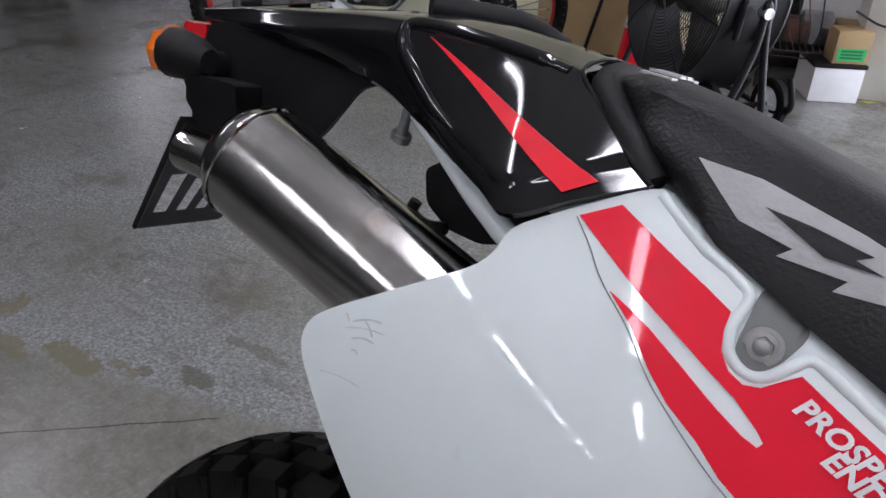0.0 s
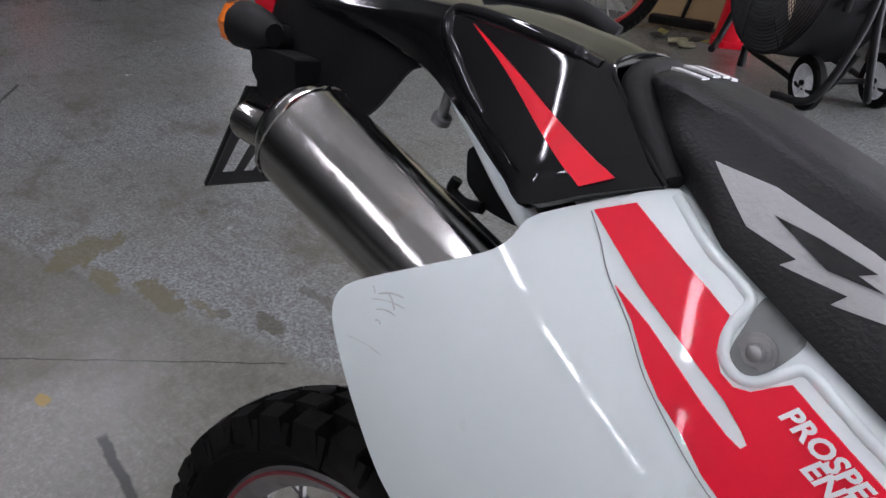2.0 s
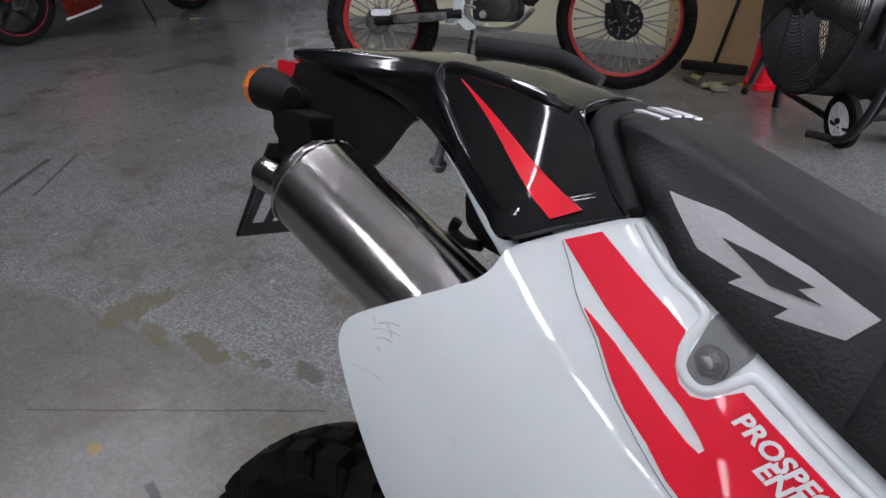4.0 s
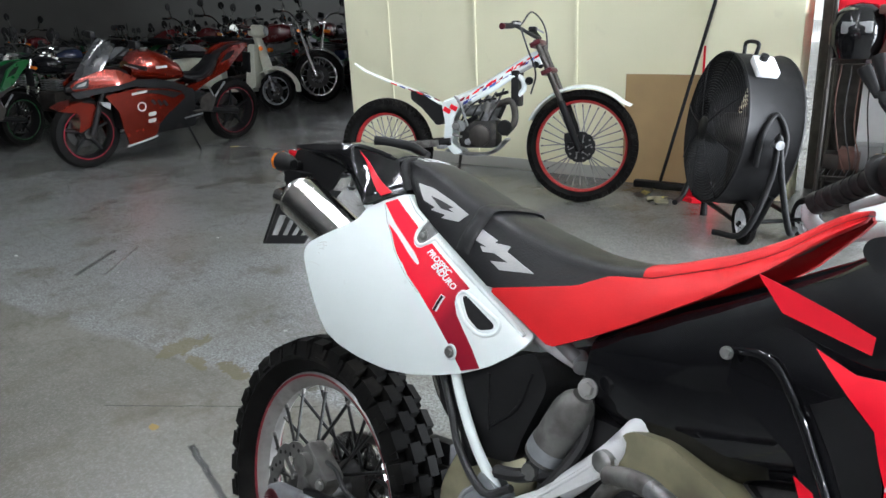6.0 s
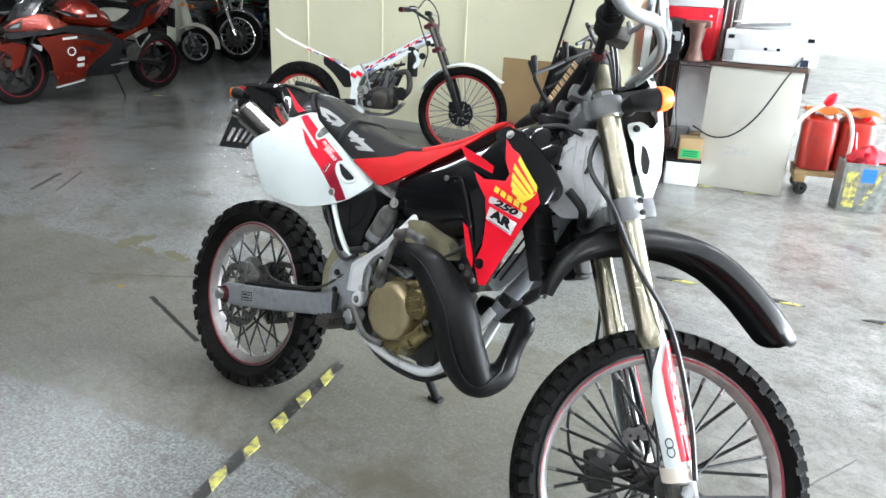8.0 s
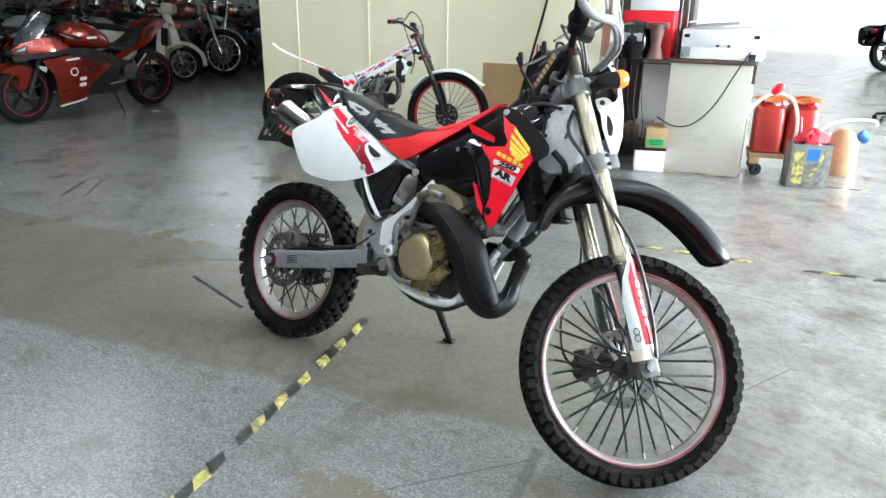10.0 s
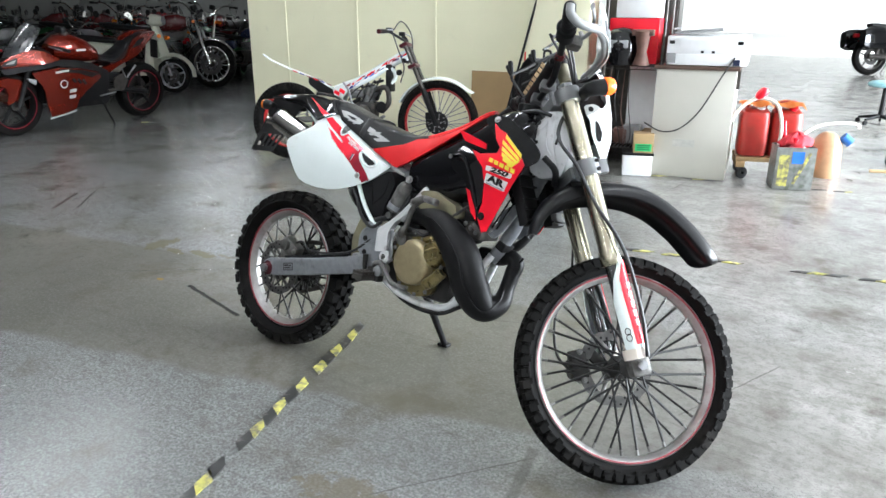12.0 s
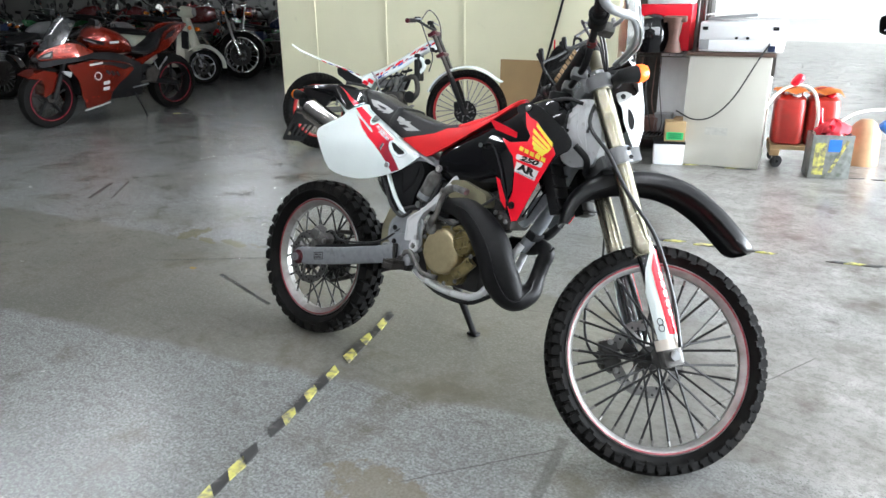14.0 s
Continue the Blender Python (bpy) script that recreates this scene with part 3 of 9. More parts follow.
# hazard tape on the floor
def tape(a, c, width=0.043, pitch=0.16, skip=()):
    a, c = Vector((*a, 0)), Vector((*c, 0))
    d = c - a
    t = tagged(new("floor_tape"), "worn yellow and black striped hazard tape on the floor", "tape", "floor tapes")
    u = d.normalized()
    v = Vector((-u.y, u.x, 0))
    t.matrix_world = Matrix.Translation(a)
    k, s = 0, 0.0
    while s < d.length:
        if k not in skip:
            jag = [random.uniform(-0.007, 0.007) for _ in range(4)]
            e = min(s + pitch / 2, d.length)
            q = [u * s - v * (width / 2 + jag[0]), u * e - v * (width / 2 + jag[1]), u * (e + 0.04) + v * (width / 2 + jag[2]), u * (s + 0.04) + v * (width / 2 + jag[3])]
            b = bmesh.new()
            lo = [b.verts.new(p + Vector((0, 0, 0.0006))) for p in q]
            hi = [b.verts.new(p + Vector((0, 0, 0.0042))) for p in q]
            b.faces.new(hi)
            for n in range(4):
                b.faces.new((lo[n], lo[(n + 1) % 4], hi[(n + 1) % 4], hi[n]))
            part("stripe", b, TAPEY if k % 2 else TAPEK, t, smooth=False)
        k += 1
        s += pitch / 2
    return t


tape((0.145, 0.27), (0.86, -1.83), 0.038, 0.15, skip=(6, 13))
tape((0.62, 1.92), (1.24, 2.06), 0.035, skip=(2, 5))
tape((1.50, 2.115), (2.6, 2.42), 0.035, skip=(3, 8))
tape((-1.40, 3.46), (-0.95, 3.70), 0.06)
tape((-1.40, 3.46), (-1.44, 3.72), 0.06)
tape((-6.3, 2.82), (-5.3, 3.1), 0.05, skip=(1, 3, 4, 7, 8, 9, 11))


# ---- the enduro motorcycle ----
LEAN, YAW = 15.5, -0.8
ENDURO = pose(-0.01, -0.075, 0.0, 0, 0, YAW) @ pose(0, 0, 0, -LEAN, 0, 0)
bike = thing("motorcycle", ENDURO, "white, red and black enduro motorcycle leaning on its side stand", "motorcycle")
RAKE = radians(27)
AXLE = Vector((1.462, 0, 0.33))
UP = Vector((-math.sin(RAKE), 0, math.cos(RAKE)))
FWD = Vector((math.cos(RAKE), 0, math.sin(RAKE)))
HEAD = AXLE - 0.03 * FWD
STEER = Matrix.Translation(HEAD) @ Matrix.Rotation(radians(46), 4, UP) @ Matrix.Translation(-HEAD)


def fk(s, y=0.0, o=0.0):
    """A point of the fork: s up along the legs from the axle, o forward of them."""
    return AXLE + UP * s + FWD * o + Vector((0, y, 0))


def spoked_wheel(owner, name, m, tyre_r, width, rim_r, rim_w, hub_r, hub_w, knobs, spokes, rim_mat, line_mat, knob_h=0.014, knob_rows=(-0.36, -0.12, 0.12, 0.36), label="", spoke_mat=None, rim_d=0.030):
    """Hub, rim, spokes and a knobbly tyre, turned round the y axis at the pose m."""
    hub = part(name, lathe([(0.012, -hub_w / 2 - 0.012), (hub_r * 0.62, -hub_w / 2 - 0.01), (hub_r, -hub_w / 2), (hub_r, -hub_w / 2 + 0.008), (hub_r * 0.55, -hub_w * 0.3), (hub_r * 0.55, hub_w * 0.3), (hub_r, hub_w / 2 - 0.008), (hub_r, hub_w / 2), (hub_r * 0.62, hub_w / 2 + 0.01), (0.012, hub_w / 2 + 0.012)], 32, m=m), CASTD, owner, label)
    h = rim_w / 2
    part("rim", lathe([(rim_r, -h), (rim_r - 0.004, -h - 0.003), (rim_r - 0.012, -h), (rim_r - rim_d * 0.67, -h * 0.80), (rim_r - rim_d, -h * 0.35), (rim_r - rim_d, h * 0.35), (rim_r - rim_d * 0.67, h * 0.80), (rim_r - 0.012, h), (rim_r - 0.004, h + 0.003), (rim_r, h), (rim_r - 0.010, 0)], 72, m=m, close=True), rim_mat, hub)
    for sy in (-1, 1):
        part("rim_line", lathe([(rim_r - 0.0045, sy * (h + 0.0034)), (rim_r - 0.0045, sy * (h + 0.0048)), (rim_r - 0.0090, sy * (h + 0.0030)), (rim_r - 0.0090, sy * (h + 0.0015))], 72, m=m, close=True), line_mat, hub)
    w = width / 2
    core = tyre_r - knob_h
    prof = [(rim_r - 0.006, -h * 0.9), (rim_r + 0.006, -h * 1.02), (rim_r + 0.022, -w * 0.86), (rim_r + (core - rim_r) * 0.5, -w * 0.97), (core - 0.018, -w * 0.88), (core - 0.006, -w * 0.6), (core, -w * 0.25), (core, w * 0.25), (core - 0.006, w * 0.6), (core - 0.018, w * 0.88), (rim_r + (core - rim_r) * 0.5, w * 0.97), (rim_r + 0.022, w * 0.86), (rim_r + 0.006, h * 1.02), (rim_r - 0.006, h * 0.9)]
    part("tyre", lathe(prof, 72, m=m, close=True), RUBBER, hub)
    b = bmesh.new()
    verts, faces = [], []

    def block(ang, yc, ww, ll, r0, r1, lean):
        base = len(verts)
        for r, k in ((r0, 1.12), (r1, 0.9)):
            for sy, sa in ((-1, -1), (1, -1), (1, 1), (-1, 1)):
                a = ang + sa * ll * k / 2 / tyre_r
                y = yc + sy * ww * k / 2
                rr = r - lean * (y * y) / (w * w)
                verts.append((rr * math.cos(a), y, rr * math.sin(a)))
        for q in ((4, 5, 6, 7), (0, 1, 5, 4), (1, 2, 6, 5), (2, 3, 7, 6), (3, 0, 4, 7)):
            faces.append([base + i for i in q])

    pitch = 2 * math.pi / knobs
    for k in range(knobs):
        for j, f in enumerate(knob_rows):
            block(pitch * (k + 0.5 * (j % 2)), f * width, width * 0.215, pitch * tyre_r * 0.66, core - 0.012, tyre_r, 0.012)
        for sy in (-1, 1):
            # shoulder lugs, alternately long and short
            drop = 0.024 if k % 2 else 0.014
            a = pitch * (k + (0.25 if sy > 0 else 0.75))
            base = len(verts)
            l = pitch * tyre_r * 0.6
            for r, y, kk in ((core - 0.010 - drop, w * 0.90, 1.0), (core - 0.006 - drop, w * 1.0, 0.85), (tyre_r - 0.016, w * 0.86, 0.85), (core - 0.010, w * 0.66, 1.0)):
                for sa in (-1, 1):
                    aa = a + sa * l * kk / 2 / tyre_r
                    verts.append((r * math.cos(aa), sy * y, r * math.sin(aa)))
            for q in ((0, 1, 3, 2), (2, 3, 5, 4), (4, 5, 7, 6), (0, 2, 4, 6), (1, 3, 5, 7)):
                faces.append([base + i for i in q])
    vs = [b.verts.new(v) for v in verts]
    for f in faces:
        b.faces.new([vs[i] for i in f])
    tagged(part("tread", b, RUBBER, hub, "worn knobbly tread blocks", smooth=False, m=m), kind="stuff")
    seg = []
    for k in range(spokes):
        a = 2 * math.pi * k / spokes
        sy = -1 if k % 2 else 1
        twist = radians(38) * (1 if (k // 2) % 2 else -1)
        p = Vector((hub_r * 0.93 * math.cos(a + twist), sy * (hub_w / 2 - 0.004), hub_r * 0.93 * math.sin(a + twist)))
        q = Vector(((rim_r - 0.026) * math.cos(a), sy * 0.006, (rim_r - 0.026) * math.sin(a)))
        part("spoke", tube([p, q], 0.0037, 6), spoke_mat or SPOKE, hub, m=m)
        part("nipple", tube([q + (p - q).normalized() * 0.016, q], 0.0045, 6), DULL, hub, m=m)
    return hub


# wheels
front = spoked_wheel(bike, "front_wheel", STEER @ Matrix.Translation(AXLE), 0.339, 0.084, 0.2825, 0.040, 0.036, 0.105, 60, 36, RIM, PINKLINE, rim_d=0.023, knob_h=0.010, label="front wheel hub with laced spokes")
rear = spoked_wheel(bike, "rear_wheel", Matrix.Translation((0, 0, 0.318)), 0.318, 0.114, 0.2435, 0.054, 0.052, 0.13, 34, 32, RIM, PINKLINE, rim_d=0.030, knob_h=0.016, label="rear wheel hub with laced spokes")


def disc(owner, m, r, y, bolts=6, inner=0.70):
    b = bmesh.new()
    n = 48
    lo, hi, li, hii = [], [], [], []
    for k in range(n):
        a = 2 * math.pi * k / n
        R = r * (0.955 if k % 4 == 0 else 1.0)
        lo.append(b.verts.new((R * math.cos(a), y - 0.0018, R * math.sin(a))))
        hi.append(b.verts.new((R * math.cos(a), y + 0.0018, R * math.sin(a))))
        ri = r * (inner + (0.05 if k % 8 < 4 else 0))
        li.append(b.verts.new((ri * math.cos(a), y - 0.0018, ri * math.sin(a))))
        hii.append(b.verts.new((ri * math.cos(a), y + 0.0018, ri * math.sin(a))))
    for k in range(n):
        j = (k + 1) % n
        b.faces.new((lo[k], lo[j], li[j], li[k]))
        b.faces.new((hi[k], hii[k], hii[j], hi[j]))
        b.faces.new((lo[k], hi[k], hi[j], lo[j]))
        b.faces.new((li[k], li[j], hii[j], hii[k]))
    d = part("brake_disc", b, DISC, owner, "drilled steel brake disc", m=m, smooth=False)
    b = bmesh.new()
    for k in range(36):
        # drillings in three offset rings
        a, rr = 2 * math.pi * k / 36, r * (0.78, 0.85, 0.92)[k % 3]
        tube([(rr * math.cos(a), y - 0.0024, rr * math.sin(a)), (rr * math.cos(a), y + 0.0024, rr * math.sin(a))], 0.0042, 8, b)
    tagged(part("drilling", b, SPOKE, d, "dark round drillings", m=m, smooth=False), kind="stuff")
    for k in range(bolts):
        a = 2 * math.pi * k / bolts
        part("disc_arm", tube([(r * 0.36 * math.cos(a), y, r * 0.36 * math.sin(a)), (r * 0.78 * math.cos(a + 0.25), y, r * 0.78 * math.sin(a + 0.25))], 0.007, 6, flat=0.3), DISC, d, m=m)
        part("disc_bolt", tube([(r * 0.38 * math.cos(a), y - 0.006, r * 0.38 * math.sin(a)), (r * 0.38 * math.cos(a), y + 0.006, r * 0.38 * math.sin(a))], 0.006, 6), BOLT, d, m=m)
    return d


disc(rear, Matrix.Translation((0, 0, 0.318)), 0.11, -0.072)
disc(front, STEER @ Matrix.Translation(AXLE), 0.12, 0.068)

# fork
for sy, tag in ((-1, "right"), (1, "left")):
    y = 0.1 * sy
    leg = part("fork_tube", tube([fk(0.295, y), fk(0.30, y), fk(0.335, y), fk(0.345, y), fk(0.60, y), fk(0.62, y), fk(0.855, y)], [0.0285, 0.031, 0.031, 0.0275, 0.0275, 0.0285, 0.0285], 28, None), GOLDFORK, bike, "champagne upside-down fork tube", m=STEER)
    part("fork_stanchion", tube([fk(0.05, y), fk(0.30, y)], 0.0215, 24), STANCH, bike, m=STEER)
    part("fork_cap", tube([fk(0.853, y), fk(0.868, y), fk(0.87, y)], [0.024, 0.024, 0.012], 6), ALU, leg, m=STEER)
    b = box(0.060, 0.046, 0.085, (0, 0, 0), 0.012)
    part("axle_clamp", b, DULL, bike, m=STEER @ Matrix.Translation(fk(0.012, y)) @ Matrix.Rotation(-RAKE, 4, "Y"))
axle = part("front_axle", tube([fk(0, -0.128), fk(0, 0.128)], 0.011, 20), ALU, bike, m=STEER)
part("axle_nut", tube([fk(0, -0.124), fk(0, -0.134)], [0.016, 0.015], 6), ALU, bike, m=STEER)
# white guards round the stanchions, with red film in front
for sy in (-1, 1):
    y = 0.1 * sy

    def wrap(s, r, a0, a1, n, t):
        o, i = [], []
        for k in range(n):
            a = radians(a0 + (a1 - a0) * k / (n - 1))
            off, fo = math.sin(a) * sy, math.cos(a)
            o.append(fk(s, y + off * r, fo * r))
            i.append(fk(s, y + off * (r - t), fo * (r - t)))
        return o + i[::-1]

    guard = part("fork_guard", loft([wrap(s, r, -50, a1, 12, 0.003) for s, r, a1 in ((0.040, 0.032, 140), (0.055, 0.034, 155), (0.19, 0.034, 155), (0.25, 0.033, 128), (0.30, 0.032, 80), (0.335, 0.031, 40), (0.355, 0.030, 0))]), WHITE, bike, "white plastic fork guard", m=STEER)
    part("red_film", loft([wrap(s, 0.0352, -40, a1, 10, 0.0012) for s, a1 in ((0.060, 92), (0.14, 94), (0.20, 98), (0.25, 96), (0.285, 72), (0.305, 46))]), RED, guard, "red film with a white maker's mark", m=STEER)
    for k in range(5):
        s0 = 0.112 + k * 0.027
        part("mark_bar", loft([wrap(s, 0.0362, 46, 70, 4, 0.0016) for s in (s0, s0 + 0.018)]), LABELW, guard, m=STEER)
    for s0 in (0.082, 0.100):
        ring = [fk(s0 + 0.010 * math.cos(k * math.pi / 6), y + 0.0350 * sy * math.sin(radians(120 + 13 * math.sin(k * math.pi / 6))), 0.0350 * math.cos(radians(120 + 13 * math.sin(k * math.pi / 6)))) for k in range(12)]
        part("mark_ring", tube(ring, 0.0013, 6, close=True), BLACKP, guard, m=STEER)
    part("guard_foot", tube([fk(0.020, y), fk(0.050, y)], 0.0345, 18), HOSE, guard, "yellowed guard foot", m=STEER)


def clamp(s, thick, mat, offset=0.03):
    b = bmesh.new()
    for y in (-0.1, 0.1):
        tube([fk(s - thick / 2, y), fk(s + thick / 2, y)], 0.038, 20, b)
    box(0.055, 0.17, thick * 0.8, (0, 0, 0), 0.008, Matrix.Translation(fk(s, 0, -0.02)) @ Matrix.Rotation(-RAKE, 4, "Y"), bm=b)
    for y in (-0.1, 0.1):
        box(0.035, 0.03, thick * 0.9, (0, 0, 0), 0.006, Matrix.Translation(fk(s, y * 1.02, 0.045)) @ Matrix.Rotation(-RAKE, 4, "Y"), bm=b)
    return part("triple_clamp", b, mat, bike, "grey cast triple clamp", m=STEER)


low = clamp(0.595, 0.05, CLAMPG)
top = clamp(0.830, 0.042, CLAMPG)
for y in (-0.142, 0.142):
    for s in (0.582, 0.608):
        bolt(fk(s, y * 0.97, 0.02), (0, y, 0), 0.005, low, SPOKE).data.transform(STEER)
part("stem_nut", tube([fk(0.84, 0, -0.03), fk(0.862, 0, -0.03)], 0.018, 6), ALU, top, m=STEER)
# bar clamps
for y in (-0.05, 0.05):
    b = tube([fk(0.84, y, -0.024), fk(0.898, y, -0.024)], [0.014, 0.012], 16)
    box(0.05, 0.034, 0.034, (0, 0, 0), 0.01, Matrix.Translation(fk(0.890, y, -0.035)), bm=b)
    part("bar_clamp", b, CLAMPG, top, m=STEER)

# handlebar with cross bar and padded cover
bar_pts = []
for y, s, o in ((-0.40, 0.968, -0.062), (-0.27, 0.966, -0.028), (-0.20, 0.950, -0.022), (-0.11, 0.900, -0.030), (-0.05, 0.890, -0.035), (0.05, 0.890, -0.035), (0.11, 0.900, -0.030), (0.20, 0.950, -0.022), (0.27, 0.966, -0.028), (0.40, 0.968, -0.062)):
    bar_pts.append(fk(s, y, o))
hbar = part("handlebar", tube(bent(bar_pts, 5), 0.011, 14), BLACKF, bike, "dark tapered handlebar", m=STEER)
part("cross_bar", tube([fk(0.930, -0.175, -0.031), fk(0.930, 0.175, -0.031)], 0.006, 10), BLACKP, hbar, m=STEER)
pad = part("bar_pad", tube([fk(0.930, -0.140, -0.031), fk(0.930, -0.134, -0.031), fk(0.930, 0.134, -0.031), fk(0.930, 0.140, -0.031)], [0.014, 0.019, 0.019, 0.014], 16), BLACKP, hbar, "black foam bar pad with a gold mark", m=STEER)
for k in range(7):
    y = -0.100 + k * 0.0335
    for j in range(2):
        # each letter stands as two slanted strokes
        b = box(0.003, 0.0080, 0.026, (0, 0, 0), 0.0, Matrix.Translation(fk(0.939, y + 0.0135 * j, -0.0145)) @ Matrix.Rotation(-RAKE + 0.45, 4, "Y") @ Matrix.Rotation(0.15, 4, "X"))
        part("mark_bar", b, GOLDMARK, pad, m=STEER)
        b = box(0.003, 0.0080, 0.026, (0, 0, 0), 0.0, Matrix.Translation(fk(0.939, y + 0.0135 * j, -0.0475)) @ Matrix.Rotation(-RAKE - 0.45, 4, "Y") @ Matrix.Rotation(-0.15, 4, "X"))
        part("mark_bar", b, GOLDMARK, pad, m=STEER)
for sy in (-1, 1):
    grip = [fk(0.967, sy * 0.285, -0.031), fk(0.967, sy * 0.295, -0.034), fk(0.968, sy * 0.34, -0.046), fk(0.968, sy * 0.40, -0.062)]
    g_ob = part("grip", tube(grip, [0.021, 0.0168, 0.0162, 0.0168], 16), BLACKP, hbar, "black rubber grip", m=STEER)
    for k in range(6):
        p = fk(0.9675, sy * (0.305 + 0.015 * k), -0.0365 - 0.004 * k)
        part("ridge", tube([p - Vector((0, 0.003, 0)), p + Vector((0, 0.003, 0))], 0.0178, 14), BLACKP, g_ob, m=STEER)
    part("grip_flange", tube([fk(0.967, sy * 0.274, -0.029), fk(0.967, sy * 0.280, -0.030), fk(0.967, sy * 0.287, -0.032)], [0.024, 0.030, 0.026], 20), BLACKP, hbar, m=STEER)
    part("switch_pod", tube([fk(0.955, sy * 0.225, -0.024), fk(0.958, sy * 0.235, -0.024), fk(0.964, sy * 0.262, -0.026), fk(0.965, sy * 0.270, -0.027)], [0.018, 0.027, 0.027, 0.018], 16), BLACKP, hbar, m=STEER)
    lever = bent([fk(0.953, sy * 0.215, 0.026), fk(0.948, sy * 0.27, 0.040), fk(0.950, sy * 0.34, 0.026), fk(0.956, sy * 0.41, -0.004)], 5)
    part("lever", tube(lever, [0.008] * (len(lever) - 1) + [0.010], 10, flat=0.6), GREYP, hbar, "grey lever", m=STEER)
    perch = part("lever_perch", box(0.052, 0.042, 0.034, (0, 0, 0), 0.010, Matrix.Translation(fk(0.952, sy * 0.208, 0.010))), DULL, hbar, "grey lever perch", m=STEER)
    for dy, do in ((-0.012, 0.034), (0.012, 0.034), (0.0, 0.005)):
        part("screw", tube([fk(0.953, sy * 0.212 + dy, do), fk(0.975, sy * 0.212 + dy, do)], [0.009, 0.006], 8), BOLT, perch, m=STEER)
    # hand guard: an aluminium bow with a plastic deflector
    bow = bent([fk(0.968, sy * 0.410, -0.064), fk(0.944, sy * 0.408, -0.070), fk(0.920, sy * 0.400, -0.053), fk(0.910, sy * 0.385, -0.019), fk(0.907, sy * 0.36, 0.021), fk(0.891, sy * 0.32, 0.048), fk(0.878, sy * 0.25, 0.068), fk(0.876, sy * 0.16, 0.060), fk(0.880, sy * 0.11, 0.055)], 5)
    guard = part("bow_guard", tube(bow, [0.0125] * 24 + [0.0125 - 0.0004 * k for k in range(17)], 12, flat=0.8), GREYP, hbar, "grey aluminium hand guard bow", m=STEER)
    part("screw", tube([fk(0.912, sy * 0.362, 0.020), fk(0.921, sy * 0.362, 0.022)], 0.005, 8), SPOKE, guard, m=STEER)
    sec = []
    for k in range(9):
        t = k / 8
        p = Vector(bow[20 + int(t * 18)])
        hgt = 0.068 * (1 - t) ** 0.7 + 0.016
        o = [p + UP * (-0.012) + FWD * 0.012, p + UP * (hgt * 0.2) + FWD * 0.016, p + UP * hgt * 0.65 + FWD * 0.022, p + UP * hgt + FWD * 0.028]
        sec.append(o + [q - FWD * 0.004 for q in o[::-1]])
    # white plastic in pale grey: its shade is put into the colour
    dfl = part("deflector", loft(sec), TAB, guard, "white hand guard deflector toned grey for shade, with grey stripes", m=STEER)
    for k in range(4):
        p = Vector(bow[22 + k * 3])
        part("stripe", tube([p + FWD * 0.0135 - UP * 0.008, p + FWD * 0.0190 + UP * 0.014, p + FWD * 0.0235 + UP * (0.040 - 0.006 * k)], [0.003, 0.0045, 0.003], 8, flat=0.5), GREYP, dfl, m=STEER)
# rubber-capped pegs above the clutch side
for a, y0, o0 in ((1.088, 0.22, -0.042), (1.154, 0.30, 0.083)):
    for dy in (-0.010, 0.010):
        part("rubber_peg", tube([fk(a - 0.030, y0 + dy * 0.8, o0), fk(a + 0.010, y0 + dy * 1.6, o0), fk(a + 0.014, y0 + dy * 1.6, o0)], [0.005, 0.0095, 0.008], 10), BLACKP, hbar, "black tapered rubber peg", m=STEER)
part("peg_arm", tube(bent([fk(0.965, 0.20, -0.03), fk(1.01, 0.20, -0.045), fk(1.056, 0.22, -0.042), fk(1.085, 0.25, 0.02), fk(1.122, 0.30, 0.083)], 5), 0.0055, 10), BLACKP, hbar, "black bracket above the clutch lever", m=STEER)
part("throttle_cover", tube([fk(0.930, -0.160, -0.022), fk(0.938, -0.175, -0.021)], 0.0155, 14), MAROON, hbar, "dark red collar", m=STEER)
# brake reservoir, front master cylinder
part("reservoir", tube([fk(0.875, -0.10, 0.004), fk(0.930, -0.10, 0.004)], [0.018, 0.020], 18), OLIVE, hbar, "olive brake fluid reservoir", m=STEER)
part("reservoir_cap", tube([fk(0.930, -0.10, 0.004), fk(0.941, -0.10, 0.004)], 0.022, 18), BLACKP, hbar, m=STEER)
# headlight mask in white plastic with the dark lamp behind
sec = []
for s, w, o in ((0.605, 0.045, 0.070), (0.62, 0.080, 0.098), (0.68, 0.104, 0.130), (0.75, 0.110, 0.150), (0.82, 0.104, 0.163), (0.88, 0.080, 0.170), (0.93, 0.050, 0.172), (0.95, 0.028, 0.172)):
    ring = []
    for k in range(13):
        a = -1 + 2 * k / 12
        ring.append(fk(s, w * a, o - 0.040 * abs(a) ** 2.4))
    inner = [p - FWD * 0.004 for p in ring[::-1]]
    sec.append(ring + inner)
mask = part("headlight_mask", loft(sec), WHITE, bike, "white plastic headlight mask", m=STEER)
part("headlight", lathe([(0.001, 0.02), (0.06, 0.018), (0.082, 0.0), (0.085, -0.05), (0.070, -0.09), (0.04, -0.11), (0.001, -0.11)], 28, m=STEER @ Matrix.Translation(fk(0.760, 0, 0.105)) @ Matrix.Rotation(radians(-90), 4, "Z")), BLACKP, bike, "round headlight in the mask")
part("headlight_bracket", box(0.10, 0.165, 0.13, (0, 0, 0), 0.02, Matrix.Translation(fk(0.815, 0, 0.070)) @ Matrix.Rotation(-RAKE, 4, "Y")), BLACKP, bike, m=STEER)
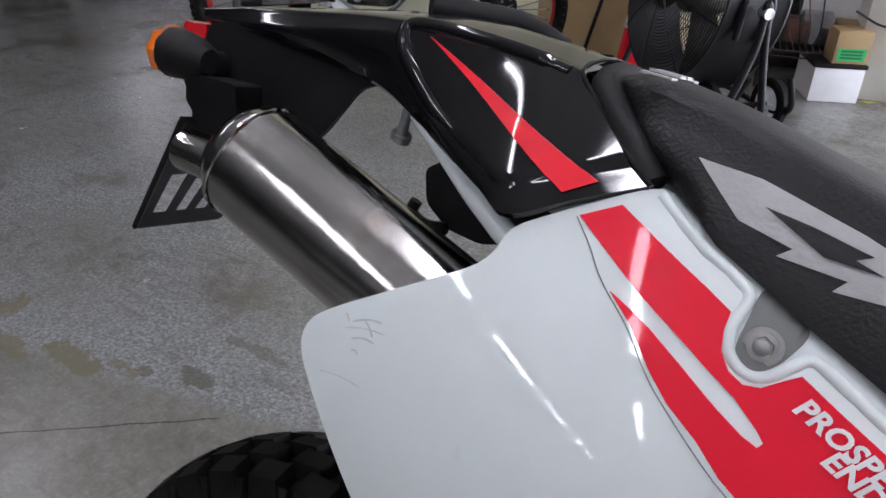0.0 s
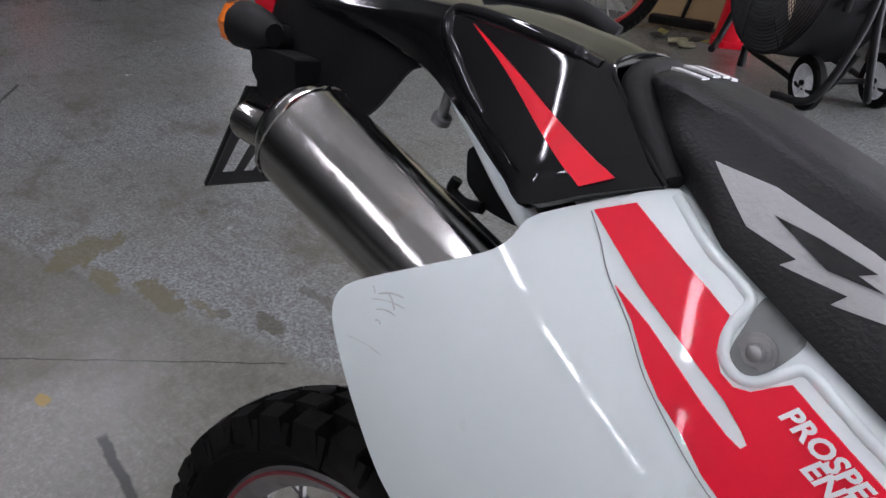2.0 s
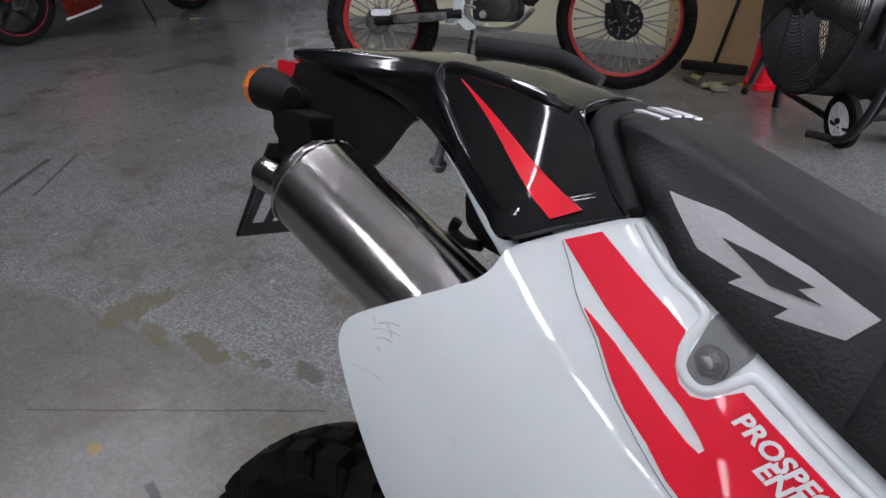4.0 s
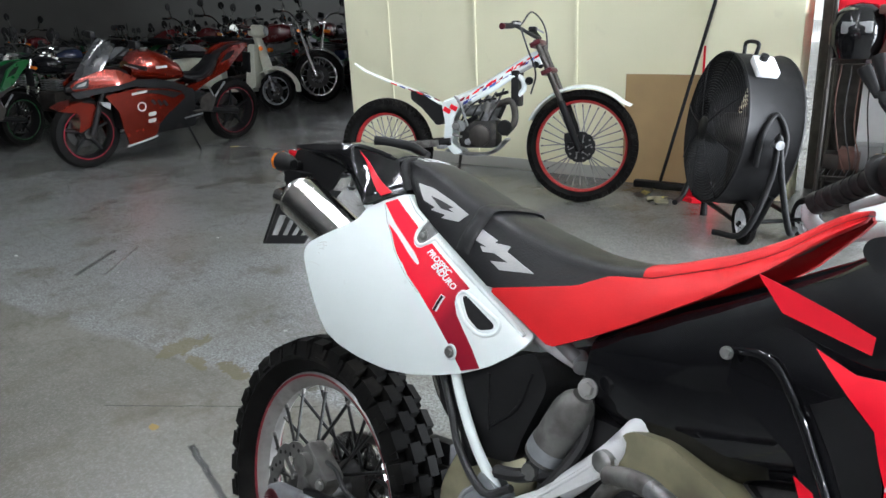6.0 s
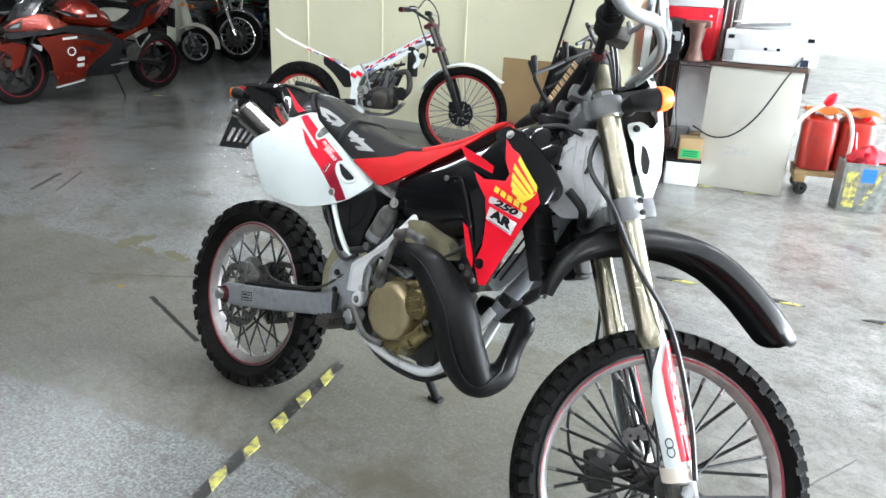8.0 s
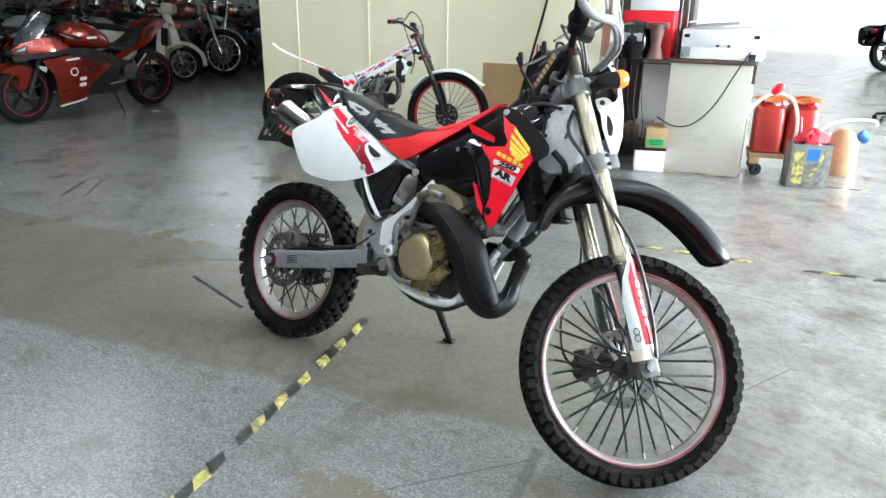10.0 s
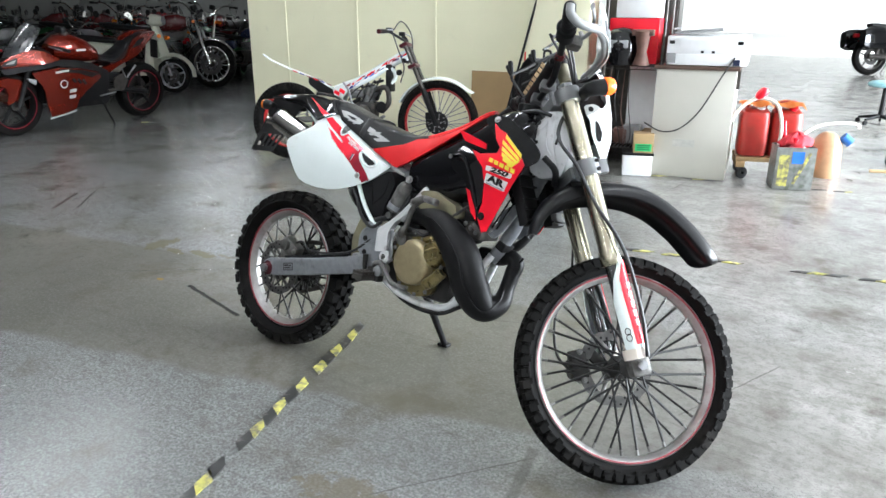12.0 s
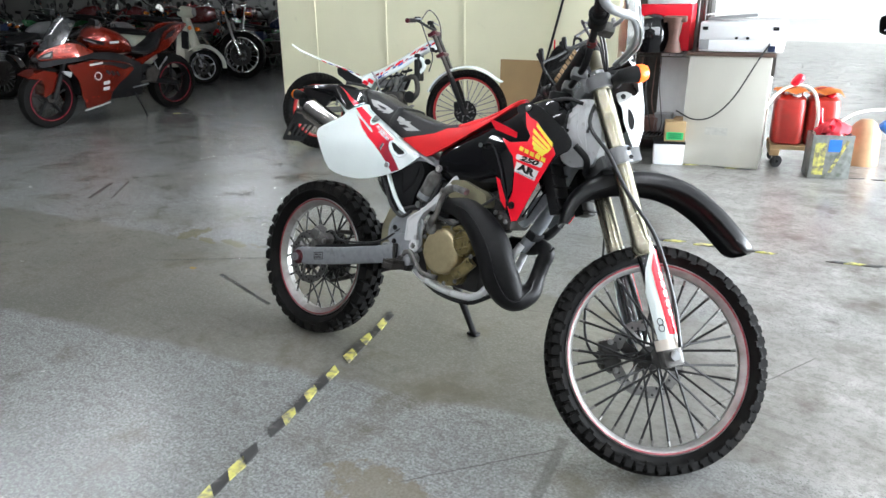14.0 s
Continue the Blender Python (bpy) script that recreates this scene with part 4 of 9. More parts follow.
part("visor", box(0.10, 0.13, 0.012, (0, 0, 0), 0.005, Matrix.Translation(fk(0.895, 0, 0.10)) @ Matrix.Rotation(-RAKE - 0.2, 4, "Y")), BLACKP, bike, m=STEER)


def so(pairs):
    """Outline in x and z from places up along and forward of the fork."""
    return [((AXLE + UP * s + FWD * o).x, (AXLE + UP * s + FWD * o).z) for s, o in pairs]


for sy in (-1, 1):
    # side wing of the mask with its teardrop window
    flat_b = lambda x, z: 0.112
    w_ob = part("mask_wing", shell(rounded(so([(0.786, 0.040), (0.788, 0.070), (0.768, 0.092), (0.792, 0.118), (0.740, 0.114), (0.697, 0.102), (0.640, 0.074), (0.616, 0.046), (0.640, 0.043), (0.700, 0.039), (0.745, 0.046), (0.760, 0.038)]), 0.010, 3), flat_b, 0.005, 0.03, side=sy), WHITE, mask, "white side wing of the headlight mask", m=STEER)
    part("window", shell(rounded(so([(0.738, 0.062), (0.725, 0.070), (0.695, 0.072), (0.668, 0.060), (0.672, 0.050), (0.700, 0.052)]), 0.006, 3), flat_b, 0.002, 0.03, side=sy, lift=0.0012), BLACKP, w_ob, "dark teardrop opening", m=STEER)
    part("tab", shell(rounded(so([(0.788, 0.036), (0.790, 0.068), (0.774, 0.088), (0.762, 0.066), (0.756, 0.036)]), 0.008, 3), flat_b, 0.003, 0.03, side=sy, lift=0.003), TAB, w_ob, "grey mounting tab", m=STEER)
    q = fk(0.774, sy * 0.1152, 0.055)
    bolt(q, (0, sy, 0), 0.006, w_ob, SPOKE).data.transform(STEER)
    ind = part("indicator", tube([fk(0.822, sy * 0.10, 0.040), fk(0.822, sy * 0.135, 0.040), fk(0.822, sy * 0.158, 0.046), fk(0.822, sy * 0.160, 0.060), fk(0.821, sy * 0.160, 0.096)], [0.016, 0.018, 0.021, 0.024, 0.026], 14), BLACKP, bike, "black indicator stalk and housing", m=STEER)
    part("lens", tube([fk(0.821, sy * 0.160, 0.094), fk(0.821, sy * 0.160, 0.112), fk(0.820, sy * 0.160, 0.124), fk(0.820, sy * 0.160, 0.128)], [0.0275, 0.0265, 0.020, 0.010], 16), AMBERLIT if sy < 0 else AMBER, ind, "lit amber lens" if sy < 0 else "amber lens", m=STEER)

# front mudguard
fend = bent([(1.085, 0.032, 0.640), (1.090, 0.047, 0.705), (1.115, 0.061, 0.765), (1.165, 0.069, 0.815), (1.235, 0.073, 0.848), (1.31, 0.073, 0.868), (1.385, 0.071, 0.876), (1.47, 0.068, 0.863), (1.56, 0.065, 0.822), (1.63, 0.062, 0.774), (1.665, 0.056, 0.745), (1.681, 0.044, 0.730), (1.688, 0.022, 0.722)], 3)
sec = []
for i, p in enumerate(fend):
    a, c = fend[max(0, i - 1)], fend[min(len(fend) - 1, i + 1)]
    t = Vector((c.x - a.x, 0, c.z - a.z)).normalized()
    n = Vector((-t.z, 0, t.x))
    P, w = Vector((p.x, 0, p.z)), p.y
    o = []
    edge = min(1.0, 0.35 + 0.08 * i, 0.35 + 0.10 * (len(fend) - 1 - i))
    for u, d in ((-1.0, -0.046), (-0.995, -0.034), (-0.96, -0.020), (-0.88, -0.009), (-0.72, -0.002), (-0.5, 0.003), (-0.25, 0.006), (0, 0.007), (0.25, 0.006), (0.5, 0.003), (0.72, -0.002), (0.88, -0.009), (0.96, -0.020), (0.995, -0.034), (1.0, -0.046)):
        o.append(P + Vector((0, u * w, 0)) + n * d * edge)
    sec.append(o + [q - n * 0.004 + Vector((0, -0.003 * (1 if q.y > 0 else -1), 0)) for q in o[::-1]])
part("front_mudguard", loft(sec), BLACKF, bike, "long satin black front mudguard", m=STEER)
part("mudguard_mount", box(0.09, 0.12, 0.03, (0, 0, 0), 0.01, Matrix.Translation(fk(0.565, 0, 0.0)) @ Matrix.Rotation(-RAKE, 4, "Y")), BLACKP, bike, m=STEER)

# front caliper and hose
b = box(0.060, 0.045, 0.095, (0, 0, 0), 0.012, Matrix.Translation((1.352, 0.088, 0.310)) @ Matrix.Rotation(-0.35, 4, "Y"))
for z in (0.285, 0.330):
    tube([(1.352, 0.105, z), (1.350, 0.128, z)], [0.022, 0.019], 14, b)
for k in range(3):
    box(0.050, 0.012, 0.008, (0, 0, 0), 0.002, Matrix.Translation((1.330, 0.072, 0.280 + 0.028 * k)), bm=b)
box(0.09, 0.018, 0.035, (0, 0, 0), 0.006, Matrix.Translation((1.395, 0.082, 0.345)) @ Matrix.Rotation(0.5, 4, "Y"), bm=b)
cal_f = part("front_caliper", b, CASTD, bike, "grey cast brake caliper", m=STEER)
for x, z in ((1.338, 0.348), (1.372, 0.268)):
    bolt((x, 0.112, z), (0, 1, 0), 0.007, cal_f).data.transform(STEER)
    bolt((x, 0.064, z), (0, -1, 0), 0.007, cal_f).data.transform(STEER)
hose = bent([fk(0.01, 0.11, -0.12), fk(0.08, 0.14, -0.15), fk(0.2, 0.15, -0.12), fk(0.32, 0.135, -0.04), fk(0.5, 0.12, 0.01), fk(0.7, 0.1, 0.07), fk(0.95, 0.0, 0.06), fk(1.0, -0.18, -0.04)], 6)
part("brake_hose", tube(hose, 0.0045, 8), CABLE, bike, m=STEER)
cable = bent([fk(0.02, -0.135, 0.02), fk(0.15, -0.138, 0.035), fk(0.33, -0.14, 0.03), fk(0.48, -0.142, -0.02), fk(0.60, -0.14, -0.045), fk(0.72, -0.1, -0.06), fk(0.86, -0.04, 0.06)], 6)
part("speedometer_cable", tube(cable, 0.006, 8), CABLE, bike, "black speedometer cable along the fork", m=STEER)
inst = part("instrument", lathe([(0.001, 0.0), (0.042, 0.0), (0.046, 0.006), (0.046, 0.04), (0.03, 0.06), (0.001, 0.06)], 24, m=STEER @ Matrix.Translation(fk(0.905, 0.03, 0.075)) @ Matrix.Rotation(radians(-70), 4, "X")), BLACKP, bike, "round black speedometer")
for k in range(5):
    y = -0.15 + k * 0.06
    c = bent([fk(0.98, y * 1.4, -0.05), fk(1.0 + 0.02 * (k % 2), y * 0.8, 0.04 + 0.01 * k), fk(0.86, y * 0.3, 0.05), fk(0.70, 0.03 * (k - 2), -0.06)], 6)
    part("control_cable", tube(c, 0.0042, 6), CABLE, hbar, m=STEER)


# ---- bodywork of the enduro motorcycle ----
def bent_flat(points, steps=4):
    """A smooth curve through points of x and z."""
    return [(p.x, p.z) for p in bent([(x, 0, z) for x, z in points], steps)]


def clamp01(v):
    return max(0.0, min(1.0, v))


def panel_y(x, z):
    u, w = x - 0.27, z - 0.82
    return 0.1244 - 0.1406 * u - 0.2279 * w - 0.5156 * u * w - 1.7277 * w * w - 0.1618 * u * u


def panel_face(x, z):
    """The side panel's face, rolled inwards towards the seat and at its rear rim."""
    d = (x - 0.204) * 0.46 + (z - 0.957) * 0.888          # below the seat edge: negative
    return panel_y(x, z) - 0.009 * clamp01(1 + d / 0.014) ** 2


PANEL = [(0.041, 0.794), (0.030, 0.812), (0.028, 0.826), (0.034, 0.838), (0.051, 0.850), (0.084, 0.870), (0.112, 0.887), (0.126, 0.896), (0.133, 0.906), (0.135, 0.919), (0.156, 0.932), (0.186, 0.949), (0.203, 0.957),
         (0.234, 0.938), (0.266, 0.922), (0.316, 0.897), (0.384, 0.863), (0.430, 0.841), (0.470, 0.818), (0.506, 0.802), (0.510, 0.794), (0.507, 0.785), (0.490, 0.767), (0.458, 0.741), (0.420, 0.720), (0.371, 0.701), (0.315, 0.684), (0.258, 0.674), (0.194, 0.673), (0.135, 0.680), (0.107, 0.691), (0.088, 0.714), (0.065, 0.754)]
FLASH = [(0.169, 0.934), (0.188, 0.944), (0.222, 0.926), (0.242, 0.916), (0.257, 0.908), (0.257, 0.899), (0.259, 0.890), (0.265, 0.882), (0.273, 0.878), (0.281, 0.879), (0.288, 0.884), (0.296, 0.889), (0.319, 0.877), (0.355, 0.859), (0.392, 0.840), (0.379, 0.828), (0.376, 0.815), (0.386, 0.799), (0.405, 0.780), (0.425, 0.760), (0.445, 0.735), (0.415, 0.722), (0.383, 0.756), (0.347, 0.787), (0.308, 0.815), (0.277, 0.834),
         (0.262, 0.847), (0.244, 0.859), (0.231, 0.871), (0.215, 0.889), (0.199, 0.902), (0.210, 0.897), (0.224, 0.890), (0.242, 0.879), (0.264, 0.865), (0.280, 0.856), (0.288, 0.853), (0.290, 0.856), (0.285, 0.861), (0.272, 0.871), (0.256, 0.880), (0.239, 0.890), (0.211, 0.906), (0.193, 0.918)]
for sy in (-1, 1):
    sp = part("side_panel", shell(rounded(PANEL, 0.008, 2), panel_face, 0.005, 0.010, side=sy), WHITE, bike, "white plastic side panel with red graphics and scuffs")
    film = lambda x, z: panel_face(x, z) + 0.0010
    part("red_film", shell(FLASH, film, 0.0013, 0.010, side=sy), FADEFILM, sp, "red flash fading to dark red")
    # the clear backing film's thin dark outline
    part("film_edge", tube([(x, sy * (panel_face(x, z) + 0.0006), z) for x, z in bent_flat([(0.168, 0.933), (0.180, 0.921), (0.189, 0.910), (0.197, 0.902), (0.213, 0.888), (0.229, 0.870), (0.242, 0.858), (0.275, 0.832), (0.307, 0.813)])], 0.0004, 5), GREYP, sp)
    part("opening", shell(rounded([(0.386, 0.826), (0.391, 0.829), (0.450, 0.801), (0.451, 0.794), (0.430, 0.787), (0.406, 0.800)], 0.006, 3), film, 0.003, 0.012, side=sy), BLACKP, sp, "dark teardrop opening")
    rim = [(x, sy * (panel_face(x, z) + 0.0005), z) for x, z in rounded([(0.376, 0.822), (0.384, 0.836), (0.460, 0.805), (0.459, 0.789), (0.434, 0.779), (0.402, 0.792)], 0.012, 4)]
    part("rim_bead", tube(rim, 0.0030, 8, close=True), WHITE, sp)
    slot = [(x, sy * (panel_face(x, z) + 0.0014), z) for x, z in ((0.354, 0.820), (0.350, 0.808), (0.347, 0.796))]
    part("slot_rim", tube(slot, 0.0052, 8, flat=0.5), LABELW, sp)
    part("slot", tube([(q[0] + 0.0006, q[1] + sy * 0.0026, q[2]) for q in slot], 0.0028, 8, flat=0.4), BLACKP, sp)
    # raised bead along the seat edge and round the bolt recess
    edge = [(x, sy * (panel_face(x, z) - 0.001), z) for x, z in ((0.204, 0.952), (0.231, 0.934), (0.253, 0.923), (0.2625, 0.916), (0.2595, 0.902), (0.2615, 0.892), (0.267, 0.8855), (0.275, 0.8825), (0.283, 0.885), (0.290, 0.891), (0.297, 0.896), (0.306, 0.893), (0.336, 0.8775), (0.384, 0.8545), (0.430, 0.832), (0.498, 0.797))]
    part("rim_bead", tube(bent(edge, 4), 0.0034, 10), WHITE, sp)
    rec = [(0.2665, 0.922), (0.2655, 0.906), (0.2640, 0.896), (0.2655, 0.889), (0.271, 0.885), (0.279, 0.8855), (0.286, 0.892), (0.2945, 0.907), (0.280, 0.916)]
    part("bolt_recess", shell(rounded(rec, 0.005, 3), lambda x, z: panel_face(x, z) + 0.0012, 0.003, 0.008, side=sy), TABG, sp, "grey bolt tab")
    by = panel_face(0.276, 0.897) + 0.0015
    part("washer", tube([(0.276, sy * by, 0.8975), (0.276, sy * (by + 0.0014), 0.8977)], 0.0098, 20), BOLT, sp)
    bolt((0.276, sy * (by + 0.001), 0.8975), (0, sy, 0.15), 0.0056, sp)
    part("bolt_dome", tube([(0.276, sy * (by + 0.005), 0.8982), (0.276, sy * (by + 0.0075), 0.8986), (0.276, sy * (by + 0.0082), 0.8987)], [0.0048, 0.0040, 0.0018], 14), BOLT, sp)
    part("bolt_cup", tube([(0.391, sy * (panel_face(0.391, 0.744) + 0.0002), 0.744), (0.391, sy * (panel_face(0.391, 0.744) + 0.0016), 0.744)], [0.0125, 0.0115], 20), WHITE, sp)
    bolt((0.391, sy * (panel_face(0.391, 0.744) + 0.001), 0.744), (0, sy, 0), 0.0068, sp)
    if sy < 0:
        for x0, z0, x1, z1, r in ((0.058, 0.838, 0.086, 0.842, 0.0005), (0.062, 0.843, 0.082, 0.848, 0.0007), (0.064, 0.833, 0.080, 0.835, 0.0006), (0.046, 0.806, 0.078, 0.806, 0.0004), (0.070, 0.846, 0.078, 0.838, 0.0009), (0.056, 0.846, 0.060, 0.842, 0.0007), (0.066, 0.826, 0.071, 0.825, 0.0006)):
            part("scuff", tube(bent([(x0 + (x1 - x0) * f, -panel_face(x0 + (x1 - x0) * f, z0 + (z1 - z0) * f) - 0.0001, z0 + (z1 - z0) * f + 0.002 * math.sin(3 * f)) for f in (0, 0.33, 0.66, 1)], 3), [r * 0.3] + [r] * 8 + [r * 0.3], 5, flat=0.3), SCUFF, sp, "grey scuff")
        for word, pl in (("PROSPEC", (0.3245, 0.8655)), ("ENDURO", (0.3425, 0.8475))):
            part("lettering", lettering(word, 0.0088, panel_face, pl, radians(-25.5), 0.0024, shear=0.22, squash=1.16, bold=0.05), LABELW, sp, "white word " + word, smooth=False)


# seat: dark grey top and sides, red front skirt
SEATS = [(0.143, 0.050, 0.034, 0.966, 1.000), (0.152, 0.062, 0.046, 0.960, 1.011), (0.17, 0.070, 0.053, 0.955, 1.015), (0.22, 0.080, 0.058, 0.945, 1.004), (0.30, 0.087, 0.063, 0.906, 0.979), (0.37, 0.090, 0.065, 0.873, 0.958), (0.44, 0.093, 0.066, 0.840, 0.940), (0.50, 0.092, 0.066, 0.815, 0.928),
         (0.545, 0.090, 0.066, 0.795, 0.922), (0.60, 0.090, 0.065, 0.824, 0.922), (0.66, 0.089, 0.062, 0.860, 0.932), (0.75, 0.083, 0.056, 0.920, 0.966), (0.80, 0.070, 0.046, 0.960, 0.994), (0.835, 0.050, 0.034, 0.996, 1.022), (0.855, 0.034, 0.024, 1.014, 1.034), (0.865, 0.018, 0.012, 1.024, 1.036)]


def seat_at(x):
    for a, c in zip(SEATS, SEATS[1:]):
        if x <= c[0]:
            t = clamp01((x - a[0]) / (c[0] - a[0]))
            return [p + (q - p) * t for p, q in zip(a, c)]
    return list(SEATS[-1])


def seat_side(x, z):
    _, wb, wt, zl, zt = seat_at(x)
    zs = zt - 0.016
    return wb + (wt - wb) * clamp01((z - zl) / max(0.004, zs - zl)) + 0.006 * math.sin(math.pi * clamp01((z - zl) / max(0.004, zs - zl)))


def red_line(x):
    return 0.849 + (x - 0.427) * 0.26 if x < 0.56 else 0.8836 + (x - 0.56) * 0.55


xs = sorted({round(0.143 + 0.012 * k, 4) for k in range(61)} | {0.147, 0.151, 0.865})
black_secs, red_secs = [], []
for x in xs:
    _, wb, wt, zl, zt = seat_at(x)
    zs = zt - min(0.016, (zt - zl) * 0.45)
    zr = max(zl, min(red_line(x), zs)) if x >= 0.43 else zl
    side = [(seat_side(x, zr + (zs - zr) * k / 4), zr + (zs - zr) * k / 4) for k in range(5)]
    crown = [(wt * g, zs + (zt - zs) * f) for g, f in ((0.975, 0.42), (0.88, 0.74), (0.66, 0.93), (0.32, 1.0))]
    half = side + crown
    rake_s = 0.95 * clamp01((0.235 - x) / 0.09)      # the seat's back end slopes forward towards the panel
    black_secs.append([Vector((x + rake_s * (zt - z), -y, z)) for y, z in half] + [Vector((x + rake_s * (zt - z), y, z)) for y, z in reversed(half)])
    if x >= 0.43 and zr > zl + 0.0005:
        red_secs.append((x, zl, zr))
front_secs = []
for x, ring in zip(xs, black_secs):
    if x > 0.64:
        # the red cover runs over the top where the seat rises to the tank
        mid_z = sum(p.z for p in ring) / len(ring)
        front_secs.append([Vector((p.x, p.y * 1.03, mid_z + (p.z - mid_z) * 1.02 + 0.0012)) for p in ring])
seat = part("seat", loft(black_secs), SEAT, bike, "long dark grey vinyl seat with white angular graphics")
part("red_front", loft(front_secs), REDSEAT, seat, "red vinyl over the front of the seat")
for sy in (-1, 1):
    rs = []
    for x, zl, zr in red_secs:
        o = [Vector((x, sy * (seat_side(x, zl + (zr - zl) * k / 5) + 0.0018), zl + (zr - zl) * k / 5)) for k in range(6)]
        rs.append(o + [Vector((p.x, p.y - sy * 0.012, p.z)) for p in o[::-1]])
    part("red_skirt", loft(rs), REDSEAT, seat, "red vinyl seat skirt")
    sp_y = lambda x, z: seat_side(x, z) + 0.0012
    part("graphic", shell([(0.217, 0.976), (0.250, 0.972), (0.302, 0.957), (0.340, 0.943), (0.330, 0.930), (0.296, 0.930), (0.301, 0.936), (0.268, 0.939), (0.274, 0.944), (0.246, 0.951)], sp_y, 0.0018, 0.008, side=sy), SEATW, seat, "white angular seat graphic")
    part("graphic_slit", shell([(0.256, 0.960), (0.279, 0.956), (0.308, 0.949), (0.301, 0.946), (0.314, 0.942), (0.288, 0.944)], lambda x, z: seat_side(x, z) + 0.0022, 0.0018, 0.008, side=sy), SEAT, seat, "dark slit in the seat graphic")
    part("graphic", shell([(0.358, 0.926), (0.366, 0.930), (0.411, 0.916), (0.408, 0.912), (0.436, 0.912), (0.434, 0.904), (0.490, 0.884), (0.434, 0.877), (0.414, 0.886), (0.443, 0.890), (0.415, 0.898), (0.395, 0.896), (0.387, 0.903), (0.398, 0.904), (0.369, 0.911)], sp_y, 0.0018, 0.008, side=sy), SEATW, seat, "white angular seat graphic")
# maker's mark across the seat's tail, as plain bars
for k in range(5):
    part("mark_bar", box(0.020, 0.0115, 0.0016, (0, 0, 0), 0, Matrix.Translation((0.172, -0.026 + k * 0.0165, 1.0155 - 0.0009 * abs(k - 1.6) ** 2)) @ Matrix.Rotation(0.10, 4, "Y")), SEATW, seat)
# strap over the seat
X0 = 0.365
half = []
_, wb, wt, zl, zt = seat_at(X0)
for y, z in [(seat_side(X0, zl + 0.012 + f * (zt - 0.028 - zl)), zl + 0.012 + f * (zt - 0.028 - zl)) for f in (0, 0.33, 0.66, 0.95)] + [(wt * 0.975, zt - 0.009), (wt * 0.88, zt - 0.004), (wt * 0.66, zt - 0.001), (wt * 0.32, zt)]:
    half.append((y + 0.0015, z + 0.0012))
path = [(X0 + 0.16 * (z - zl - 0.06), -y, z) for y, z in half] + [(X0 + 0.16 * (z - zl - 0.06), y, z) for y, z in half[::-1]]
part("strap", tube(bent(path, 3), 0.0032, 8, flat=4.6, side=(0, -1, 0)), SEAT, seat, "black grab strap over the seat")

# tail section: a gloss black shell open below, with a shoulder and a forked crease on each flank
TAIL_LOW = [(-0.245, -0.014, 0.992), (-0.17, -0.030, 0.990), (-0.10, -0.040, 0.986), (-0.045, -0.047, 0.980), (-0.010, -0.052, 0.973), (0.035, -0.068, 0.958), (0.075, -0.086, 0.944), (0.108, -0.101, 0.933), (0.133, -0.112, 0.9265), (0.165, -0.096, 0.942), (0.197, -0.078, 0.956)]
TAIL_CREASE = [(-0.247, -0.017, 0.997), (-0.17, -0.034, 1.000), (-0.10, -0.044, 1.003), (-0.045, -0.050, 1.008), (-0.004, -0.052, 1.010), (0.020, -0.059, 0.989), (0.050, -0.072, 0.968), (0.085, -0.087, 0.954), (0.123, -0.101, 0.942), (0.152, -0.089, 0.955), (0.180, -0.072, 0.967)]
TAIL_SHOULDER = [(-0.249, -0.016, 1.002), (-0.17, -0.029, 1.010), (-0.10, -0.037, 1.015), (-0.045, -0.043, 1.019), (-0.002, -0.046, 1.020), (0.035, -0.048, 1.020), (0.065, -0.049, 1.017), (0.090, -0.049, 1.014), (0.108, -0.049, 1.012), (0.120, -0.049, 1.010), (0.133, -0.050, 1.007)]
TAIL_TOP = [(-0.250, 0.016, 1.005), (-0.17, 0.012, 1.016), (-0.10, 0.008, 1.023), (-0.045, 0.005, 1.028), (-0.002, 0.002, 1.030), (0.035, 0.0, 1.030), (0.065, 0.0, 1.028), (0.090, 0.0, 1.025), (0.108, 0.0, 1.023), (0.120, 0.0, 1.021), (0.133, 0.0, 1.018)]
tail_lines = [bent(q, 4) for q in (TAIL_LOW, TAIL_CREASE, TAIL_SHOULDER, TAIL_TOP)]
sec, flank = [], []
for lo, cr, sh, tp in zip(*tail_lines):
    out = 0.0010 * clamp01((cr.x + 0.03) / 0.05)              # the field ahead of the crease stands proud
    belly = Vector((0, -0.0024, 0.001)) * clamp01((0.10 - cr.x) / 0.05)
    cr2, sh2 = cr + Vector((0, -out, out * 0.3)), sh + Vector((0, -out * 0.6, out * 0.6))
    half = bent([lo, lo.lerp(cr, 0.45) + belly, lo.lerp(cr, 0.82) + belly * 0.5, cr2, cr2.lerp(sh2, 0.18), cr2.lerp(sh2, 0.5), cr2.lerp(sh2, 0.85), sh2, sh.lerp(tp, 0.15) + Vector((0, 0, 0.0012)), sh.lerp(tp, 0.5) + Vector((0, 0, 0.001)), tp], 2)
    flank.append(half[:17])
    full = half + [Vector((p.x, 2 * tp.y - p.y, p.z)) for p in half[-2::-1]]
    sec.append(full + [p + Vector((0, 0.004 if p.y < tp.y else -0.004, -0.003)) for p in full[::-1]])
tail = part("tail_cowl", loft(sec), BLACKG, bike, "glossy black tail cowl with a red flash")


